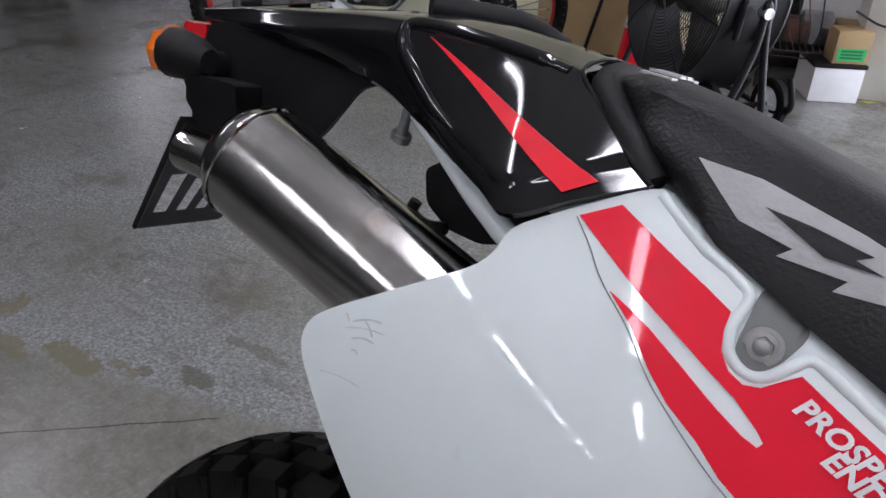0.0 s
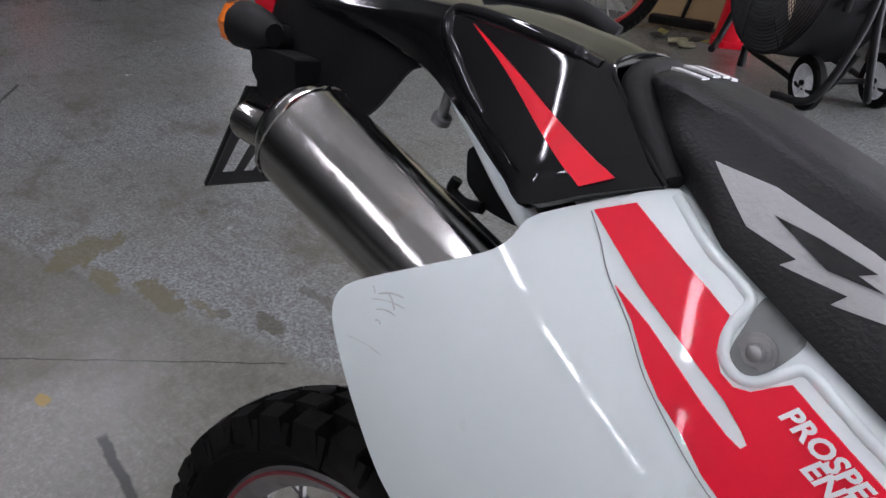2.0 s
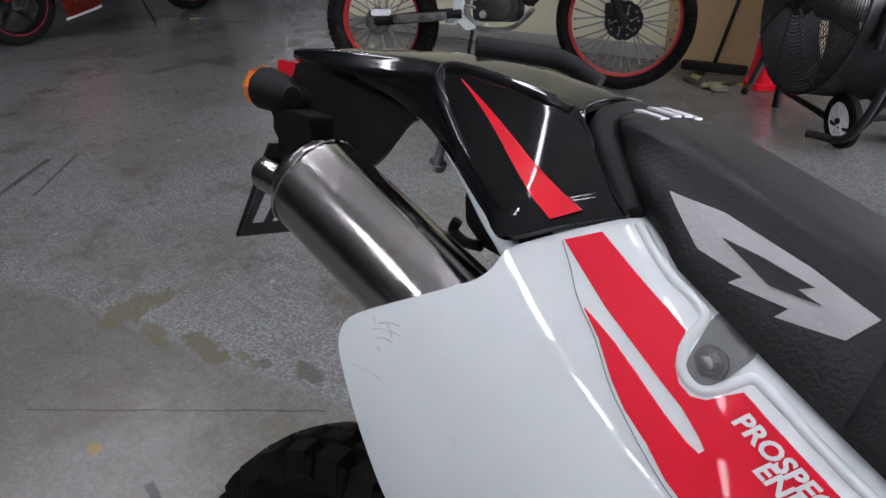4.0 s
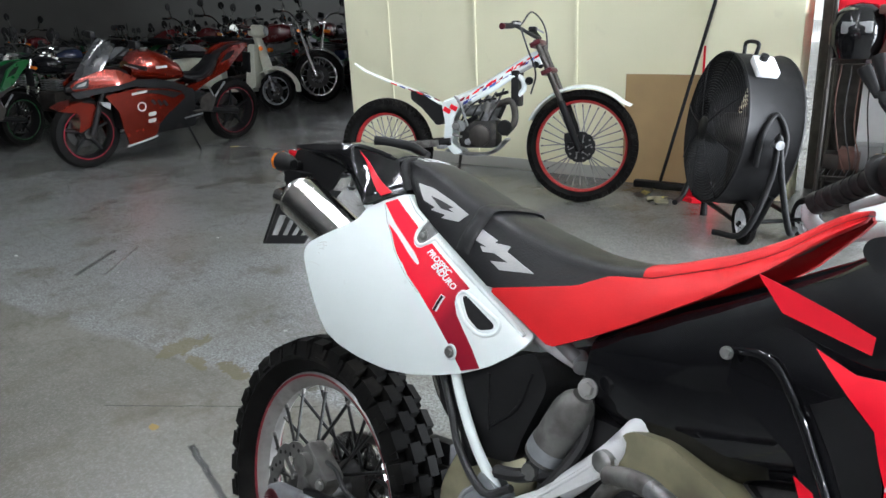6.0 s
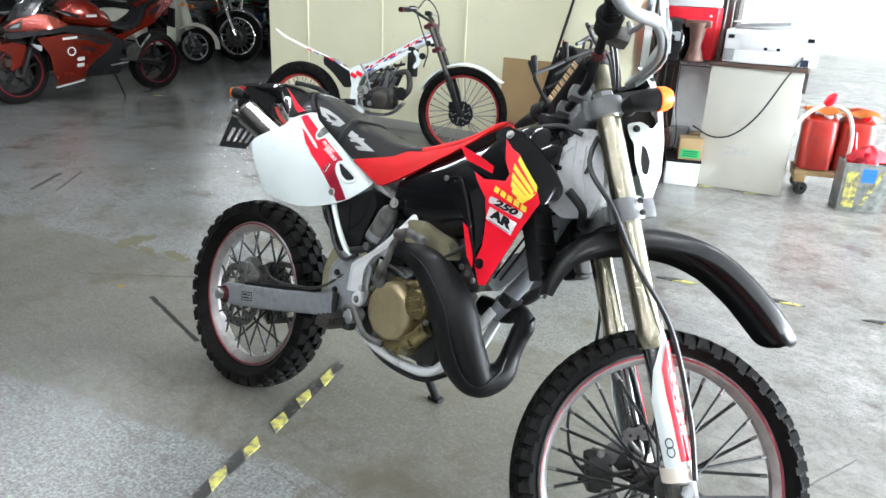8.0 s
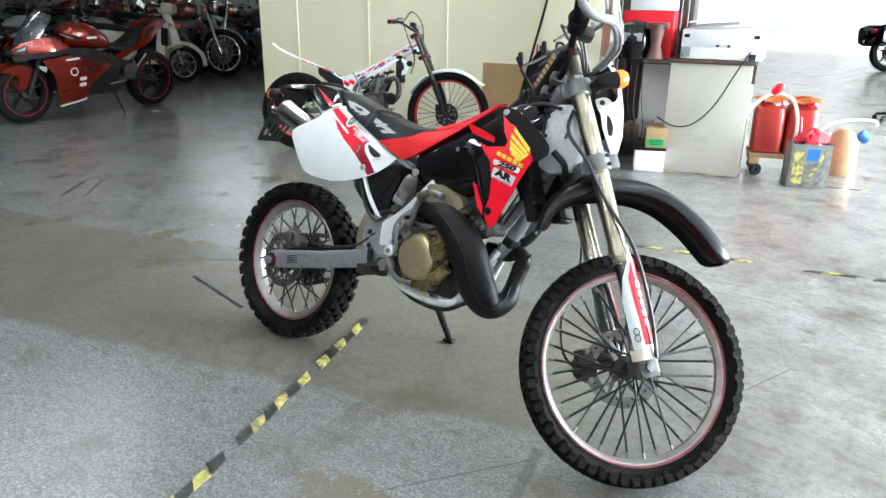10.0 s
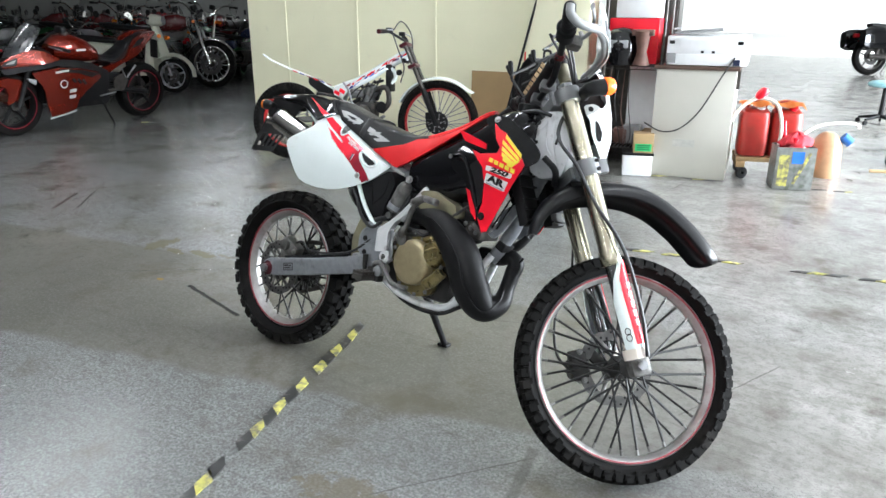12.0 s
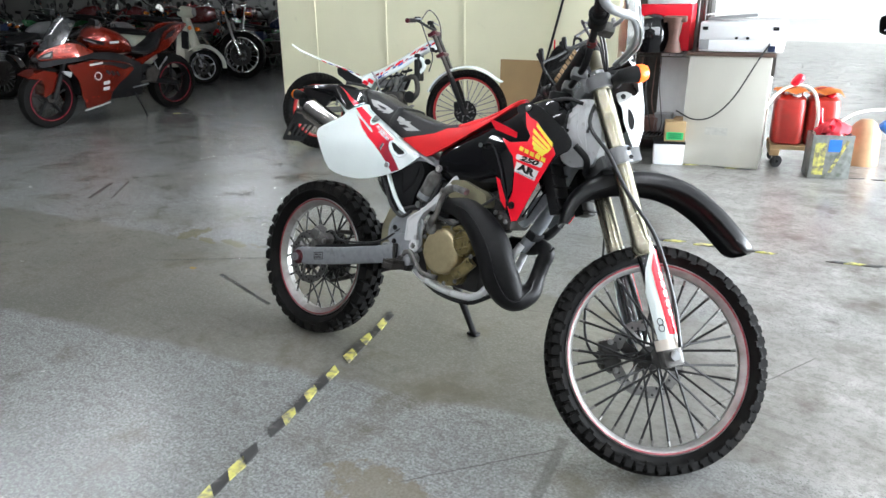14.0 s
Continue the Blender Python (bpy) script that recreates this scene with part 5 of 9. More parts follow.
def tail_y(x, z):
    """How far out the left flank stands at x and z, read from its faces."""
    for r0, r1 in zip(flank, flank[1:]):
        for k in range(len(r0) - 1):
            for a, b_, c in ((r0[k], r0[k + 1], r1[k]), (r1[k + 1], r1[k], r0[k + 1])):
                d = (b_.x - a.x) * (c.z - a.z) - (c.x - a.x) * (b_.z - a.z)
                if abs(d) < 1e-12:
                    continue
                u = ((x - a.x) * (c.z - a.z) - (c.x - a.x) * (z - a.z)) / d
                v = ((b_.x - a.x) * (z - a.z) - (x - a.x) * (b_.z - a.z)) / d
                if u >= -0.02 and v >= -0.02 and u + v <= 1.02:
                    return -(a.y + u * (b_.y - a.y) + v * (c.y - a.y))
    near = min((p for r in flank for p in r), key=lambda p: (p.x - x) ** 2 + (p.z - z) ** 2)
    return -near.y


for sy in (-1, 1):
    part("red_film", shell([(0.024, 1.0125), (0.172, 0.953), (0.157, 0.944)], lambda x, z: tail_y(x, z) + 0.0016, 0.0016, 0.006, side=sy), RED, tail, "red flash on the tail")
    rib = bent_flat([(0.126, 1.006), (0.10, 1.011), (0.06, 1.016), (0.022, 1.0185), (0.002, 1.0165), (0.003, 1.004), (0.016, 0.990), (0.044, 0.971), (0.072, 0.958)], 6)
    part("rib", tube([(x, sy * (tail_y(x, z) - 0.0035), z) for x, z in rib], [0.0045] * 4 + [0.0062] * (len(rib) - 10) + [0.0058, 0.0053, 0.0048, 0.0042, 0.0036, 0.003], 14), BLACKG, tail, "rounded forked rib on the flank")
    part("front_lip", tube([(p.x + 0.0015, sy * -p.y, p.z) for p in bent([TAIL_LOW[-1], TAIL_CREASE[-1], (0.158, -0.060, 0.985), TAIL_SHOULDER[-1], (0.132, -0.025, 1.016), TAIL_TOP[-1]], 4)], 0.0016, 8), BLACKG, tail, "rolled front lip")
# black filler that paints the shaded gap between seat and tail
part("seat_gap", tube(bent([(0.196, -0.068, 0.955), (0.178, -0.060, 0.972), (0.158, -0.050, 0.990), (0.146, -0.036, 1.003), (0.143, 0.0, 1.008), (0.146, 0.036, 1.003), (0.158, 0.050, 0.990), (0.178, 0.060, 0.972), (0.196, 0.068, 0.955)], 4), 0.010, 10), BLACKP, tail, "black strip standing in for the dark gap behind the seat")
part("grab_rail", tube(bent([(-0.030, 0.020, 1.036), (0.0, 0.052, 1.036), (0.025, 0.074, 1.034), (0.060, 0.085, 1.020)], 5), 0.009, 12), BLACKP, bike, "black grab rail beside the tail")
# under-tail, tail light and number plate holder
NEAR_WALL = [(-0.228, 0.992), (-0.236, 0.962), (-0.205, 0.944), (-0.200, 0.915), (-0.165, 0.902), (-0.105, 0.902), (-0.074, 0.926), (-0.043, 0.968), (0.0, 0.978), (0.05, 0.985), (-0.04, 1.004), (-0.15, 1.000)]
FAR_WALL = [(-0.228, 0.992), (-0.236, 0.962), (-0.19, 0.955), (-0.10, 0.962), (-0.03, 0.976), (0.05, 0.985), (-0.04, 1.004), (-0.15, 1.000)]
for side, wall in ((-1, NEAR_WALL), (1, FAR_WALL)):
    b = shell(rounded(wall, 0.010, 2), lambda x, z: (0.036 if side < 0 else 0.055) + 0.06 * side * clamp01(-0.08 - x), 0.005, 0.03, side=side)
    part("under_tail", b, BLACKP, bike, "matt black under-tail wall")
part("under_tail_roof", tube(bent([(-0.23, 0.012, 0.985), (-0.15, 0.010, 0.988), (-0.05, 0.006, 0.992), (0.03, 0.0, 0.990)], 4), 0.008, 10, flat=4.4, side=(0, 0, 1)), BLACKP, bike, "black roof of the rear mudguard")
part("pouch", shell(rounded([(0.006, 0.916), (0.012, 0.890), (0.035, 0.875), (0.065, 0.872), (0.105, 0.884), (0.104, 0.902), (0.047, 0.922), (0.022, 0.926)], 0.006, 3), lambda x, z: 0.006, 0.05, 0.02), BLACKP, bike, "black rubber box below the tail")
part("pouch_strap", tube(bent([(0.004, -0.008, 0.890), (0.002, -0.009, 0.880), (0.016, -0.009, 0.874), (0.035, -0.009, 0.876)], 4), 0.005, 10), BLACKP, bike)
PLATE = [Vector(q) for q in ((-0.344, -0.010, 0.768), (-0.322, 0.085, 0.774), (-0.190, 0.075, 0.916), (-0.208, -0.062, 0.913))]


def on_plate(a, c, d=0.0):
    p = PLATE[0].lerp(PLATE[1], a).lerp(PLATE[3].lerp(PLATE[2], a), c)
    return p + Vector((-0.75, 0.1, -0.65)) * d


def plate_piece(quad):
    return loft([[on_plate(a, c, d) for a, c in quad] for d in (0.0, 0.004)])


hold = part("plate_holder", plate_piece([(0, 0.54), (1, 0.54), (1, 1), (0, 1)]), BLACKP, bike, "black number plate holder with slots", smooth=False)
part("lower_edge", plate_piece([(0, 0), (1, 0), (1, 0.15), (0, 0.15)]), BLACKP, hold, smooth=False)
for a in (0.0, 0.26, 0.47, 0.68, 0.89):
    part("bar", plate_piece([(a, 0.14), (a + (0.12 if a == 0.0 else 0.10), 0.14), (a + (0.12 if a == 0.0 else 0.10), 0.55), (a, 0.55)]), BLACKP, hold, smooth=False)
part("flange", tube([on_plate(0, 0.02), on_plate(0, 0.98)], 0.0035, 8), BLACKP, hold)
part("tail_light", box(0.034, 0.072, 0.018, (-0.262, 0.020, 0.981), 0.005), TAILRED, bike, "red tail light")
part("light_base", box(0.040, 0.080, 0.030, (-0.244, 0.020, 0.960), 0.008), BLACKP, bike, "black tail light base")
part("plate_lamp", shell(rounded([(-0.222, 0.950), (-0.210, 0.938), (-0.216, 0.926), (-0.206, 0.918), (-0.214, 0.906), (-0.180, 0.896), (-0.150, 0.905), (-0.150, 0.950)], 0.006, 2), lambda x, z: 0.060 - 0.25 * clamp01(0.94 - z), 0.05, 0.02), BLACKP, bike, "black bracket under the indicator")
for sy in (-1, 1):
    yi = 0.018 + sy * 0.072
    ind = part("indicator", tube([(-0.190, yi, 0.962), (-0.196, yi, 0.962), (-0.210, yi, 0.962), (-0.232, yi, 0.963), (-0.236, yi, 0.963)], [0.010, 0.014, 0.019, 0.0215, 0.0215], 16), BLACKP, bike, "black rear indicator")
    part("lens", tube([(-0.2355, yi, 0.963), (-0.246, yi, 0.9635), (-0.252, yi, 0.964), (-0.254, yi, 0.964)], [0.0222, 0.0215, 0.016, 0.006], 8), AMBER, ind, "amber lens")
    part("stalk", tube([(-0.205, yi, 0.958), (-0.205, 0.018, 0.956)], [0.013, 0.012], 12), BLACKP, ind, "rubber stalk")

# silencer: polished steel can with end caps and outlet
S0, S1 = Vector((-0.0800, -0.0985, 0.9055)), Vector((0.2257, -0.0640, 0.782))
m = along(S0, S1)
can = part("silencer", lathe([(0.0435, 0.0), (0.0440, 0.003), (0.0440, 0.330), (0.0445, 0.334), (0.044, 0.338), (0.042, 0.345), (0.024, 0.375)], 56, m=m), CANSTEEL, bike, "polished steel silencer with streaked reflections")
part("end_cap", lathe([(0.0425, 0.003), (0.0405, -0.008), (0.034, -0.018), (0.024, -0.024), (0.001, -0.026)], 48, m=m), CHROME, can, "domed steel end cap")
od = Matrix.Translation((-0.098, -0.103, 0.896)) @ (Vector((-0.99, 0.0, 0.06))).to_track_quat("Y", "Z").to_matrix().to_4x4()
part("outlet", lathe([(0.0168, -0.010), (0.0168, 0.050), (0.0162, 0.052), (0.0150, 0.051), (0.0150, 0.0)], 28, m=od), CHROME, can, "short outlet pipe")
part("outlet_bore", lathe([(0.0149, 0.012), (0.001, 0.010)], 20, m=od), PIPE, can, "sooty bore")
ring = []
for k in range(64):
    # an uneven weld bead round the end
    a = 2 * math.pi * k / 64
    rr = 0.0438 + 0.0004 * math.sin(9 * a) + (0.0006 if k % 2 else 0.0)
    ring.append(m @ Vector((rr * math.cos(a), 0.0008 * math.sin(5 * a), rr * math.sin(a))))
part("weld_bead", tube(ring, 0.0014, 6, close=True), CHROME, can)
mid = bent([(0.225, -0.062, 0.782), (0.30, -0.060, 0.738), (0.36, -0.07, 0.665), (0.42, -0.055, 0.63), (0.56, -0.05, 0.64), (0.66, -0.07, 0.655)], 6)
part("mid_pipe", tube(mid, 0.021, 16), CHROME, bike, "brown-tinted steel exhaust pipe")
# expansion chamber
exp_pts = bent([(0.60, -0.055, 0.642), (0.71, -0.085, 0.648), (0.808, -0.113, 0.630), (0.897, -0.115, 0.553), (0.943, -0.097, 0.453), (0.979, -0.060, 0.395), (1.012, -0.010, 0.415), (1.012, 0.02, 0.475), (1.018, 0.03, 0.53)], 7)
n = len(exp_pts)
rad = []
for k in range(n):
    t = k / (n - 1)
    r = 0.034 + 0.028 * clamp01((t - 0.12) / 0.24) if t < 0.36 else (0.062 if t < 0.52 else 0.062 - 0.034 * clamp01((t - 0.52) / 0.32))
    rad.append(r)
exh = part("expansion_chamber", tube(exp_pts, rad, 24, flat=0.92), PIPE, bike, "fat matt black expansion chamber")
seam = []
for k in range(10, n - 10):
    d = (exp_pts[k + 1] - exp_pts[k - 1]).normalized()
    o = d.cross(Vector((0, 0.5, 1))).normalized()
    o = Vector((0.25, -0.95, 0.15))
    o = (o - d * o.dot(d)).normalized()
    seam.append(exp_pts[k] + o * (rad[k] * 0.985))
part("weld_seam", tube(seam, 0.003, 6), PIPE, exh)
part("header_bend", tube(bent([(1.016, 0.028, 0.515), (1.022, 0.032, 0.548), (0.995, 0.035, 0.566), (0.95, 0.035, 0.555), (0.88, 0.03, 0.555)], 6), 0.027, 16), PIPE, exh, "black header bend")
part("spring_hook", tube([(1.035, 0.02, 0.55), (1.052, 0.02, 0.575)], 0.004, 6), PIPE, exh)

# shrouds
def shroud_y(x, z):
    return 0.098 + 0.30 * (x - 0.788) - 0.4 * max(0, z - 0.87) + 0.006 * math.sin((x - 0.75) * 9) - 0.010 * clamp01((x - 1.10) / 0.06) ** 2


SHROUD = [(0.728, 0.862), (0.830, 0.908), (0.875, 0.899), (0.918, 0.884), (0.992, 0.894), (0.994, 0.912), (0.940, 0.955), (0.884, 0.994), (0.887, 1.010), (0.922, 1.020), (0.975, 1.012), (1.034, 0.986), (1.117, 0.944), (1.153, 0.913), (1.158, 0.896), (1.154, 0.880), (1.121, 0.862), (1.080, 0.803), (1.009, 0.650), (0.988, 0.643), (0.925, 0.697), (0.882, 0.785), (0.810, 0.819)]
RFILM = [(0.930, 0.990), (0.964, 0.971), (0.998, 0.960), (1.101, 0.887), (1.119, 0.8675), (1.081, 0.800), (1.0115, 0.6515), (0.989, 0.645), (0.958, 0.690), (0.972, 0.735), (0.964, 0.800), (0.942, 0.847), (0.875, 0.897), (0.918, 0.886), (0.992, 0.8945), (0.9945, 0.912), (0.962, 0.940)]
for sy in (-1, 1):
    sh = part("tank_shroud", shell(rounded(SHROUD, 0.012, 3), shroud_y, 0.006, 0.022, side=sy), BLACKG, bike, "glossy black tank shroud with red and yellow graphics")
    f1 = lambda x, z: shroud_y(x, z) + 0.0014
    part("red_film", shell(RFILM, f1, 0.0016, 0.022, side=sy), RED, sh, "red film")
    part("red_film", shell([(0.884, 0.772), (0.925, 0.699), (0.955, 0.676), (0.948, 0.705), (0.905, 0.765)], f1, 0.0016, 0.022, side=sy), RED, sh, "red film")
    # spread wing emblem in plain yellow feathers
    tips = [(1.000, 0.957), (0.996, 0.938), (1.004, 0.917), (1.012, 0.900), (1.024, 0.887)]
    roots = [((1.093, 0.900), (1.098, 0.886)), ((1.089, 0.888), (1.091, 0.878)), ((1.083, 0.879), (1.083, 0.871)), ((1.076, 0.872), (1.075, 0.865)), ((1.066, 0.869), (1.062, 0.862))]
    for tip, (r1, r2) in zip(tips, roots):
        part("emblem_bar", shell([tip, r1, r2, (tip[0] + 0.004, tip[1] - 0.013)], lambda x, z: shroud_y(x, z) + 0.0028, 0.0016, 0.03, side=sy), YELLOW, sh, "yellow emblem feather")
    part("emblem_bar", shell([(1.046, 0.862), (1.098, 0.885), (1.093, 0.874), (1.070, 0.856)], lambda x, z: shroud_y(x, z) + 0.0026, 0.0016, 0.03, side=sy), YELLOW, sh)
    for k in range(5):
        x0, z0 = 0.970 + 0.0245 * k, 0.8785 - 0.0058 * k
        part("mark_bar", shell([(x0, z0), (x0 + 0.018, z0 - 0.004), (x0 + 0.017, z0 - 0.0165), (x0 - 0.001, z0 - 0.0125)], lambda x, z: shroud_y(x, z) + 0.0028, 0.0016, 0.03, side=sy), YELLOW, sh)
    part("label_ground", shell(rounded([(0.962, 0.8535), (1.080, 0.8375), (1.074, 0.8215), (0.960, 0.8375)], 0.006, 2), lambda x, z: shroud_y(x, z) + 0.0026, 0.0016, 0.03, side=sy), LABELW, sh)
    part("label", shell([(0.969, 0.829), (1.067, 0.811), (1.056, 0.781), (0.964, 0.799)], lambda x, z: shroud_y(x, z) + 0.0028, 0.0016, 0.03, side=sy), LABELW, sh, "white label with black letters")
    if sy < 0:
        part("lettering", lettering("250", 0.0145, shroud_y, (1.019, 0.8375), radians(-7.5), 0.0036, shear=0.3, squash=2.5, bold=0.075), BLACKP, sh, "black figures 250", smooth=False)
        part("lettering", lettering("AR", 0.020, shroud_y, (1.015, 0.8080), radians(-11), 0.0038, squash=1.9, bold=0.085), BLACKP, sh, "black letters AR", smooth=False)
        part("small_print", shell([(0.975, 0.8005), (1.050, 0.7865), (1.049, 0.784), (0.975, 0.798)], lambda x, z: shroud_y(x, z) + 0.0034, 0.0012, 0.03, side=sy), GREYP, sh)
    # raised strut and dark groove
    st = [(x, sy * (shroud_y(x, z) + 0.004), z) for x, z in ((0.785, 0.868), (0.835, 0.872), (0.875, 0.835), (0.915, 0.775), (0.950, 0.715), (0.966, 0.690))]
    part("strut", tube(bent(st, 5), [0.004] * 4 + [0.005] * 12 + [0.004] * 10, 10, flat=0.6), BLACKG, sh, "raised black strut")
    part("groove", shell([(0.885, 0.845), (0.915, 0.865), (0.945, 0.845), (0.962, 0.800), (0.968, 0.740), (0.955, 0.715), (0.935, 0.770), (0.915, 0.805)], lambda x, z: shroud_y(x, z) + 0.0024, 0.0012, 0.03, side=sy), BLACKP, sh, "dark recess beside the strut")
    bolt((0.788, sy * (shroud_y(0.788, 0.865) + 0.012), 0.865), (0, sy, 0), 0.0055, sh)
    bolt((0.938, sy * (shroud_y(0.938, 1.001) + 0.001), 1.001), (0, sy, 0.4), 0.008, sh)
    bolt((0.979, sy * (shroud_y(0.979, 0.694) + 0.003), 0.694), (0, sy, 0), 0.009, sh, BLACKP)

# fuel tank
TANK = [(0.60, 0.080, 0.735, 0.835), (0.65, 0.090, 0.715, 0.868), (0.72, 0.096, 0.705, 0.905), (0.80, 0.102, 0.705, 0.945), (0.87, 0.108, 0.725, 0.985), (0.93, 0.112, 0.785, 1.025), (0.98, 0.108, 0.815, 1.045), (1.02, 0.095, 0.85, 1.045), (1.055, 0.065, 0.90, 1.02)]
sec = []
for x, w, zl, zt in TANK:
    ring = []
    for k in range(20):
        a = 2 * math.pi * k / 20 + math.pi / 20
        c, s = math.cos(a), math.sin(a)
        ring.append(Vector((x, w * (abs(c) ** 0.55) * (1 if c > 0 else -1), (zl + zt) / 2 + (zt - zl) / 2 * (abs(s) ** 0.6) * (1 if s > 0 else -1))))
    sec.append(ring)
tank = part("fuel_tank", loft(sec), BLACKG, bike, "glossy black fuel tank")
part("filler_cap", lathe([(0.001, 0.02), (0.032, 0.02), (0.036, 0.015), (0.036, -0.01), (0.03, -0.012)], 24, m=Matrix.Translation((0.985, 0, 1.05)) @ Matrix.Rotation(radians(90), 4, "X")), BLACKP, tank, "black filler cap")
for sy in (-1, 1):
    part("red_film", shell([(0.802, 0.955), (0.834, 0.947), (0.879, 0.934), (0.925, 0.919), (0.928, 0.901), (0.884, 0.91), (0.833, 0.921)], lambda x, z: 0.1085 + 0.03 * clamp01(x - 0.85), 0.002, 0.03, side=sy), RED, tank, "red flash on the tank")

# frame: silver spars, head gusset, down tube, cradle
def ftube(name, pts, r, mat=None, label="", smooth_pts=True, seg=14):
    return part(name, tube(bent(pts, 5) if smooth_pts else pts, r, seg), mat or SILVER, bike, label)


b = shell(rounded([(1.005, 0.950), (1.028, 0.978), (1.074, 1.016), (1.078, 1.046), (1.130, 1.052), (1.167, 1.000), (1.184, 0.918), (1.166, 0.854), (1.098, 0.838), (1.020, 0.870)], 0.010, 3), lambda x, z: 0.042 + 0.008 * clamp01((x - 1.02) / 0.08), 0.098, 0.03)
gus = part("head_gusset", b, SILVER, bike, "silver painted steering head gusset")
part("weld_line", tube(bent([(1.01, -0.0405, 0.965), (1.04, -0.0435, 0.972), (1.065, -0.046, 0.990), (1.09, -0.0485, 1.012)], 4), 0.003, 6), SILVER, gus)
part("weld_line", tube(bent([(1.115, -0.0505, 1.01), (1.125, -0.0505, 0.94), (1.15, -0.0505, 0.87)], 4), 0.003, 6), SILVER, gus)
part("hole", tube([(1.060, -0.044, 0.950), (1.060, -0.0485, 0.950)], 0.006, 12), BLACKP, gus, "dark round hole")
part("head_tube", tube([fk(0.62, 0, -0.03), fk(0.795, 0, -0.03)], 0.034, 24), SILVER, bike, "silver steering head")
part("head_race", tube([fk(0.785, 0, -0.03), fk(0.80, 0, -0.03)], 0.038, 24), SILVER, bike)
part("down_tube", tube([(1.085, 0, 0.875), (1.063, 0, 0.83), (1.008, 0, 0.657), (0.965, 0, 0.580), (0.945, 0, 0.545)], [0.030, 0.026, 0.022, 0.022, 0.018], 20), FORGED, bike, "grey down tube")
part("down_tube_tab", box(0.035, 0.060, 0.03, (0, 0, 0), 0.006, pose(0.985, 0, 0.60, 0, 25, 0)), PIPE, bike)
for sy in (-1, 1):
    y = sy * 0.075
    ftube("main_spar", [(0.74, sy * 0.045, 0.83), (0.70, sy * 0.070, 0.755), (0.665, sy * 0.095, 0.690), (0.61, sy * 0.098, 0.625)], 0.0165, SILVER, "silver frame spar")
    spar = part("spar_forging", shell(rounded([(0.532, 0.494), (0.530, 0.572), (0.556, 0.594), (0.580, 0.611), (0.652, 0.684), (0.660, 0.701), (0.676, 0.702), (0.685, 0.691), (0.672, 0.673), (0.598, 0.605), (0.581, 0.566), (0.586, 0.502)], 0.008, 3), lambda x, z: 0.122 - 0.012 * clamp01((z - 0.58) / 0.1), 0.026, 0.02, side=sy), SILVER, bike, "silver forged spar end")
    part("ridge", tube(bent([(0.541, sy * 0.1225, 0.505), (0.540, sy * 0.1225, 0.565), (0.585, sy * 0.1195, 0.606), (0.655, sy * 0.1115, 0.682)], 4), 0.0028, 6), SILVER, spar)
    part("lug", tube(bent([(0.592, sy * 0.116, 0.575), (0.602, sy * 0.120, 0.566), (0.602, sy * 0.122, 0.530), (0.610, sy * 0.122, 0.500), (0.594, sy * 0.120, 0.470)], 4), 0.011, 10, flat=0.6), ALU, spar, "grey engine mount bracket")
    part("lug", tube([(0.612, sy * 0.10, 0.555), (0.612, sy * 0.124, 0.555)], 0.010, 10), DULL, spar)
    ftube("cradle_tube", [(0.535, sy * 0.095, 0.44), (0.575, sy * 0.09, 0.400), (0.65, sy * 0.085, 0.365), (0.76, sy * 0.08, 0.352), (0.85, sy * 0.072, 0.368), (0.905, sy * 0.05, 0.46), (0.955, sy * 0.022, 0.565)], 0.0130, SILVER, "silver lower cradle tube")
    ftube("subframe_tube", [(0.545, sy * 0.10, 0.545), (0.46, sy * 0.105, 0.62), (0.39, sy * 0.10, 0.715), (0.30, sy * 0.060, 0.840), (0.145, sy * 0.074, 0.893), (0.10, sy * 0.070, 0.914), (0.055, sy * 0.058, 0.942), (0.012, sy * 0.046, 0.968), (-0.02, sy * 0.036, 0.988)], 0.008, WHITE, "white subframe tube")
    ftube("seat_rail", [(0.66, sy * 0.055, 0.765), (0.48, sy * 0.055, 0.800), (0.25, sy * 0.050, 0.885), (0.10, sy * 0.042, 0.945)], 0.012, SILVER)
    pl = [(0.446, 0.487), (0.442, 0.522), (0.451, 0.554), (0.475, 0.573), (0.479, 0.598), (0.530, 0.574), (0.545, 0.505), (0.580, 0.505), (0.592, 0.462), (0.560, 0.440), (0.520, 0.458), (0.480, 0.460), (0.457, 0.469)]
    pv = part("pivot_plate", shell(rounded(pl, 0.016, 3), lambda x, z: 0.114, 0.03, 0.05, side=sy), FORGED, bike, "grey swingarm pivot plate")
    part("boss", tube([(0.586, sy * 0.10, 0.484), (0.586, sy * 0.130, 0.484), (0.586, sy * 0.134, 0.484)], [0.021, 0.021, 0.016], 18), SILVER, pv)
    part("bore", tube([(0.586, sy * 0.130, 0.484), (0.586, sy * 0.1352, 0.484)], 0.0095, 14), SPOKE, pv, "dark axle bore")
    bolt((0.586, sy * 0.1350, 0.484), (0, sy, 0), 0.006, pv)
    part("peg_boss", tube([(0.574, sy * 0.10, 0.438), (0.576, sy * 0.132, 0.432)], [0.024, 0.017], 14), SILVER, pv, "silver foot peg boss")
    part("ridge", tube(bent([(0.453, sy * 0.1145, 0.478), (0.449, sy * 0.1145, 0.520), (0.458, sy * 0.1145, 0.550), (0.484, sy * 0.1145, 0.578)], 4), 0.003, 6), FORGED, pv)
    part("ridge", tube([(0.462, sy * 0.1145, 0.508), (0.535, sy * 0.1145, 0.520)], 0.0026, 6), FORGED, pv)
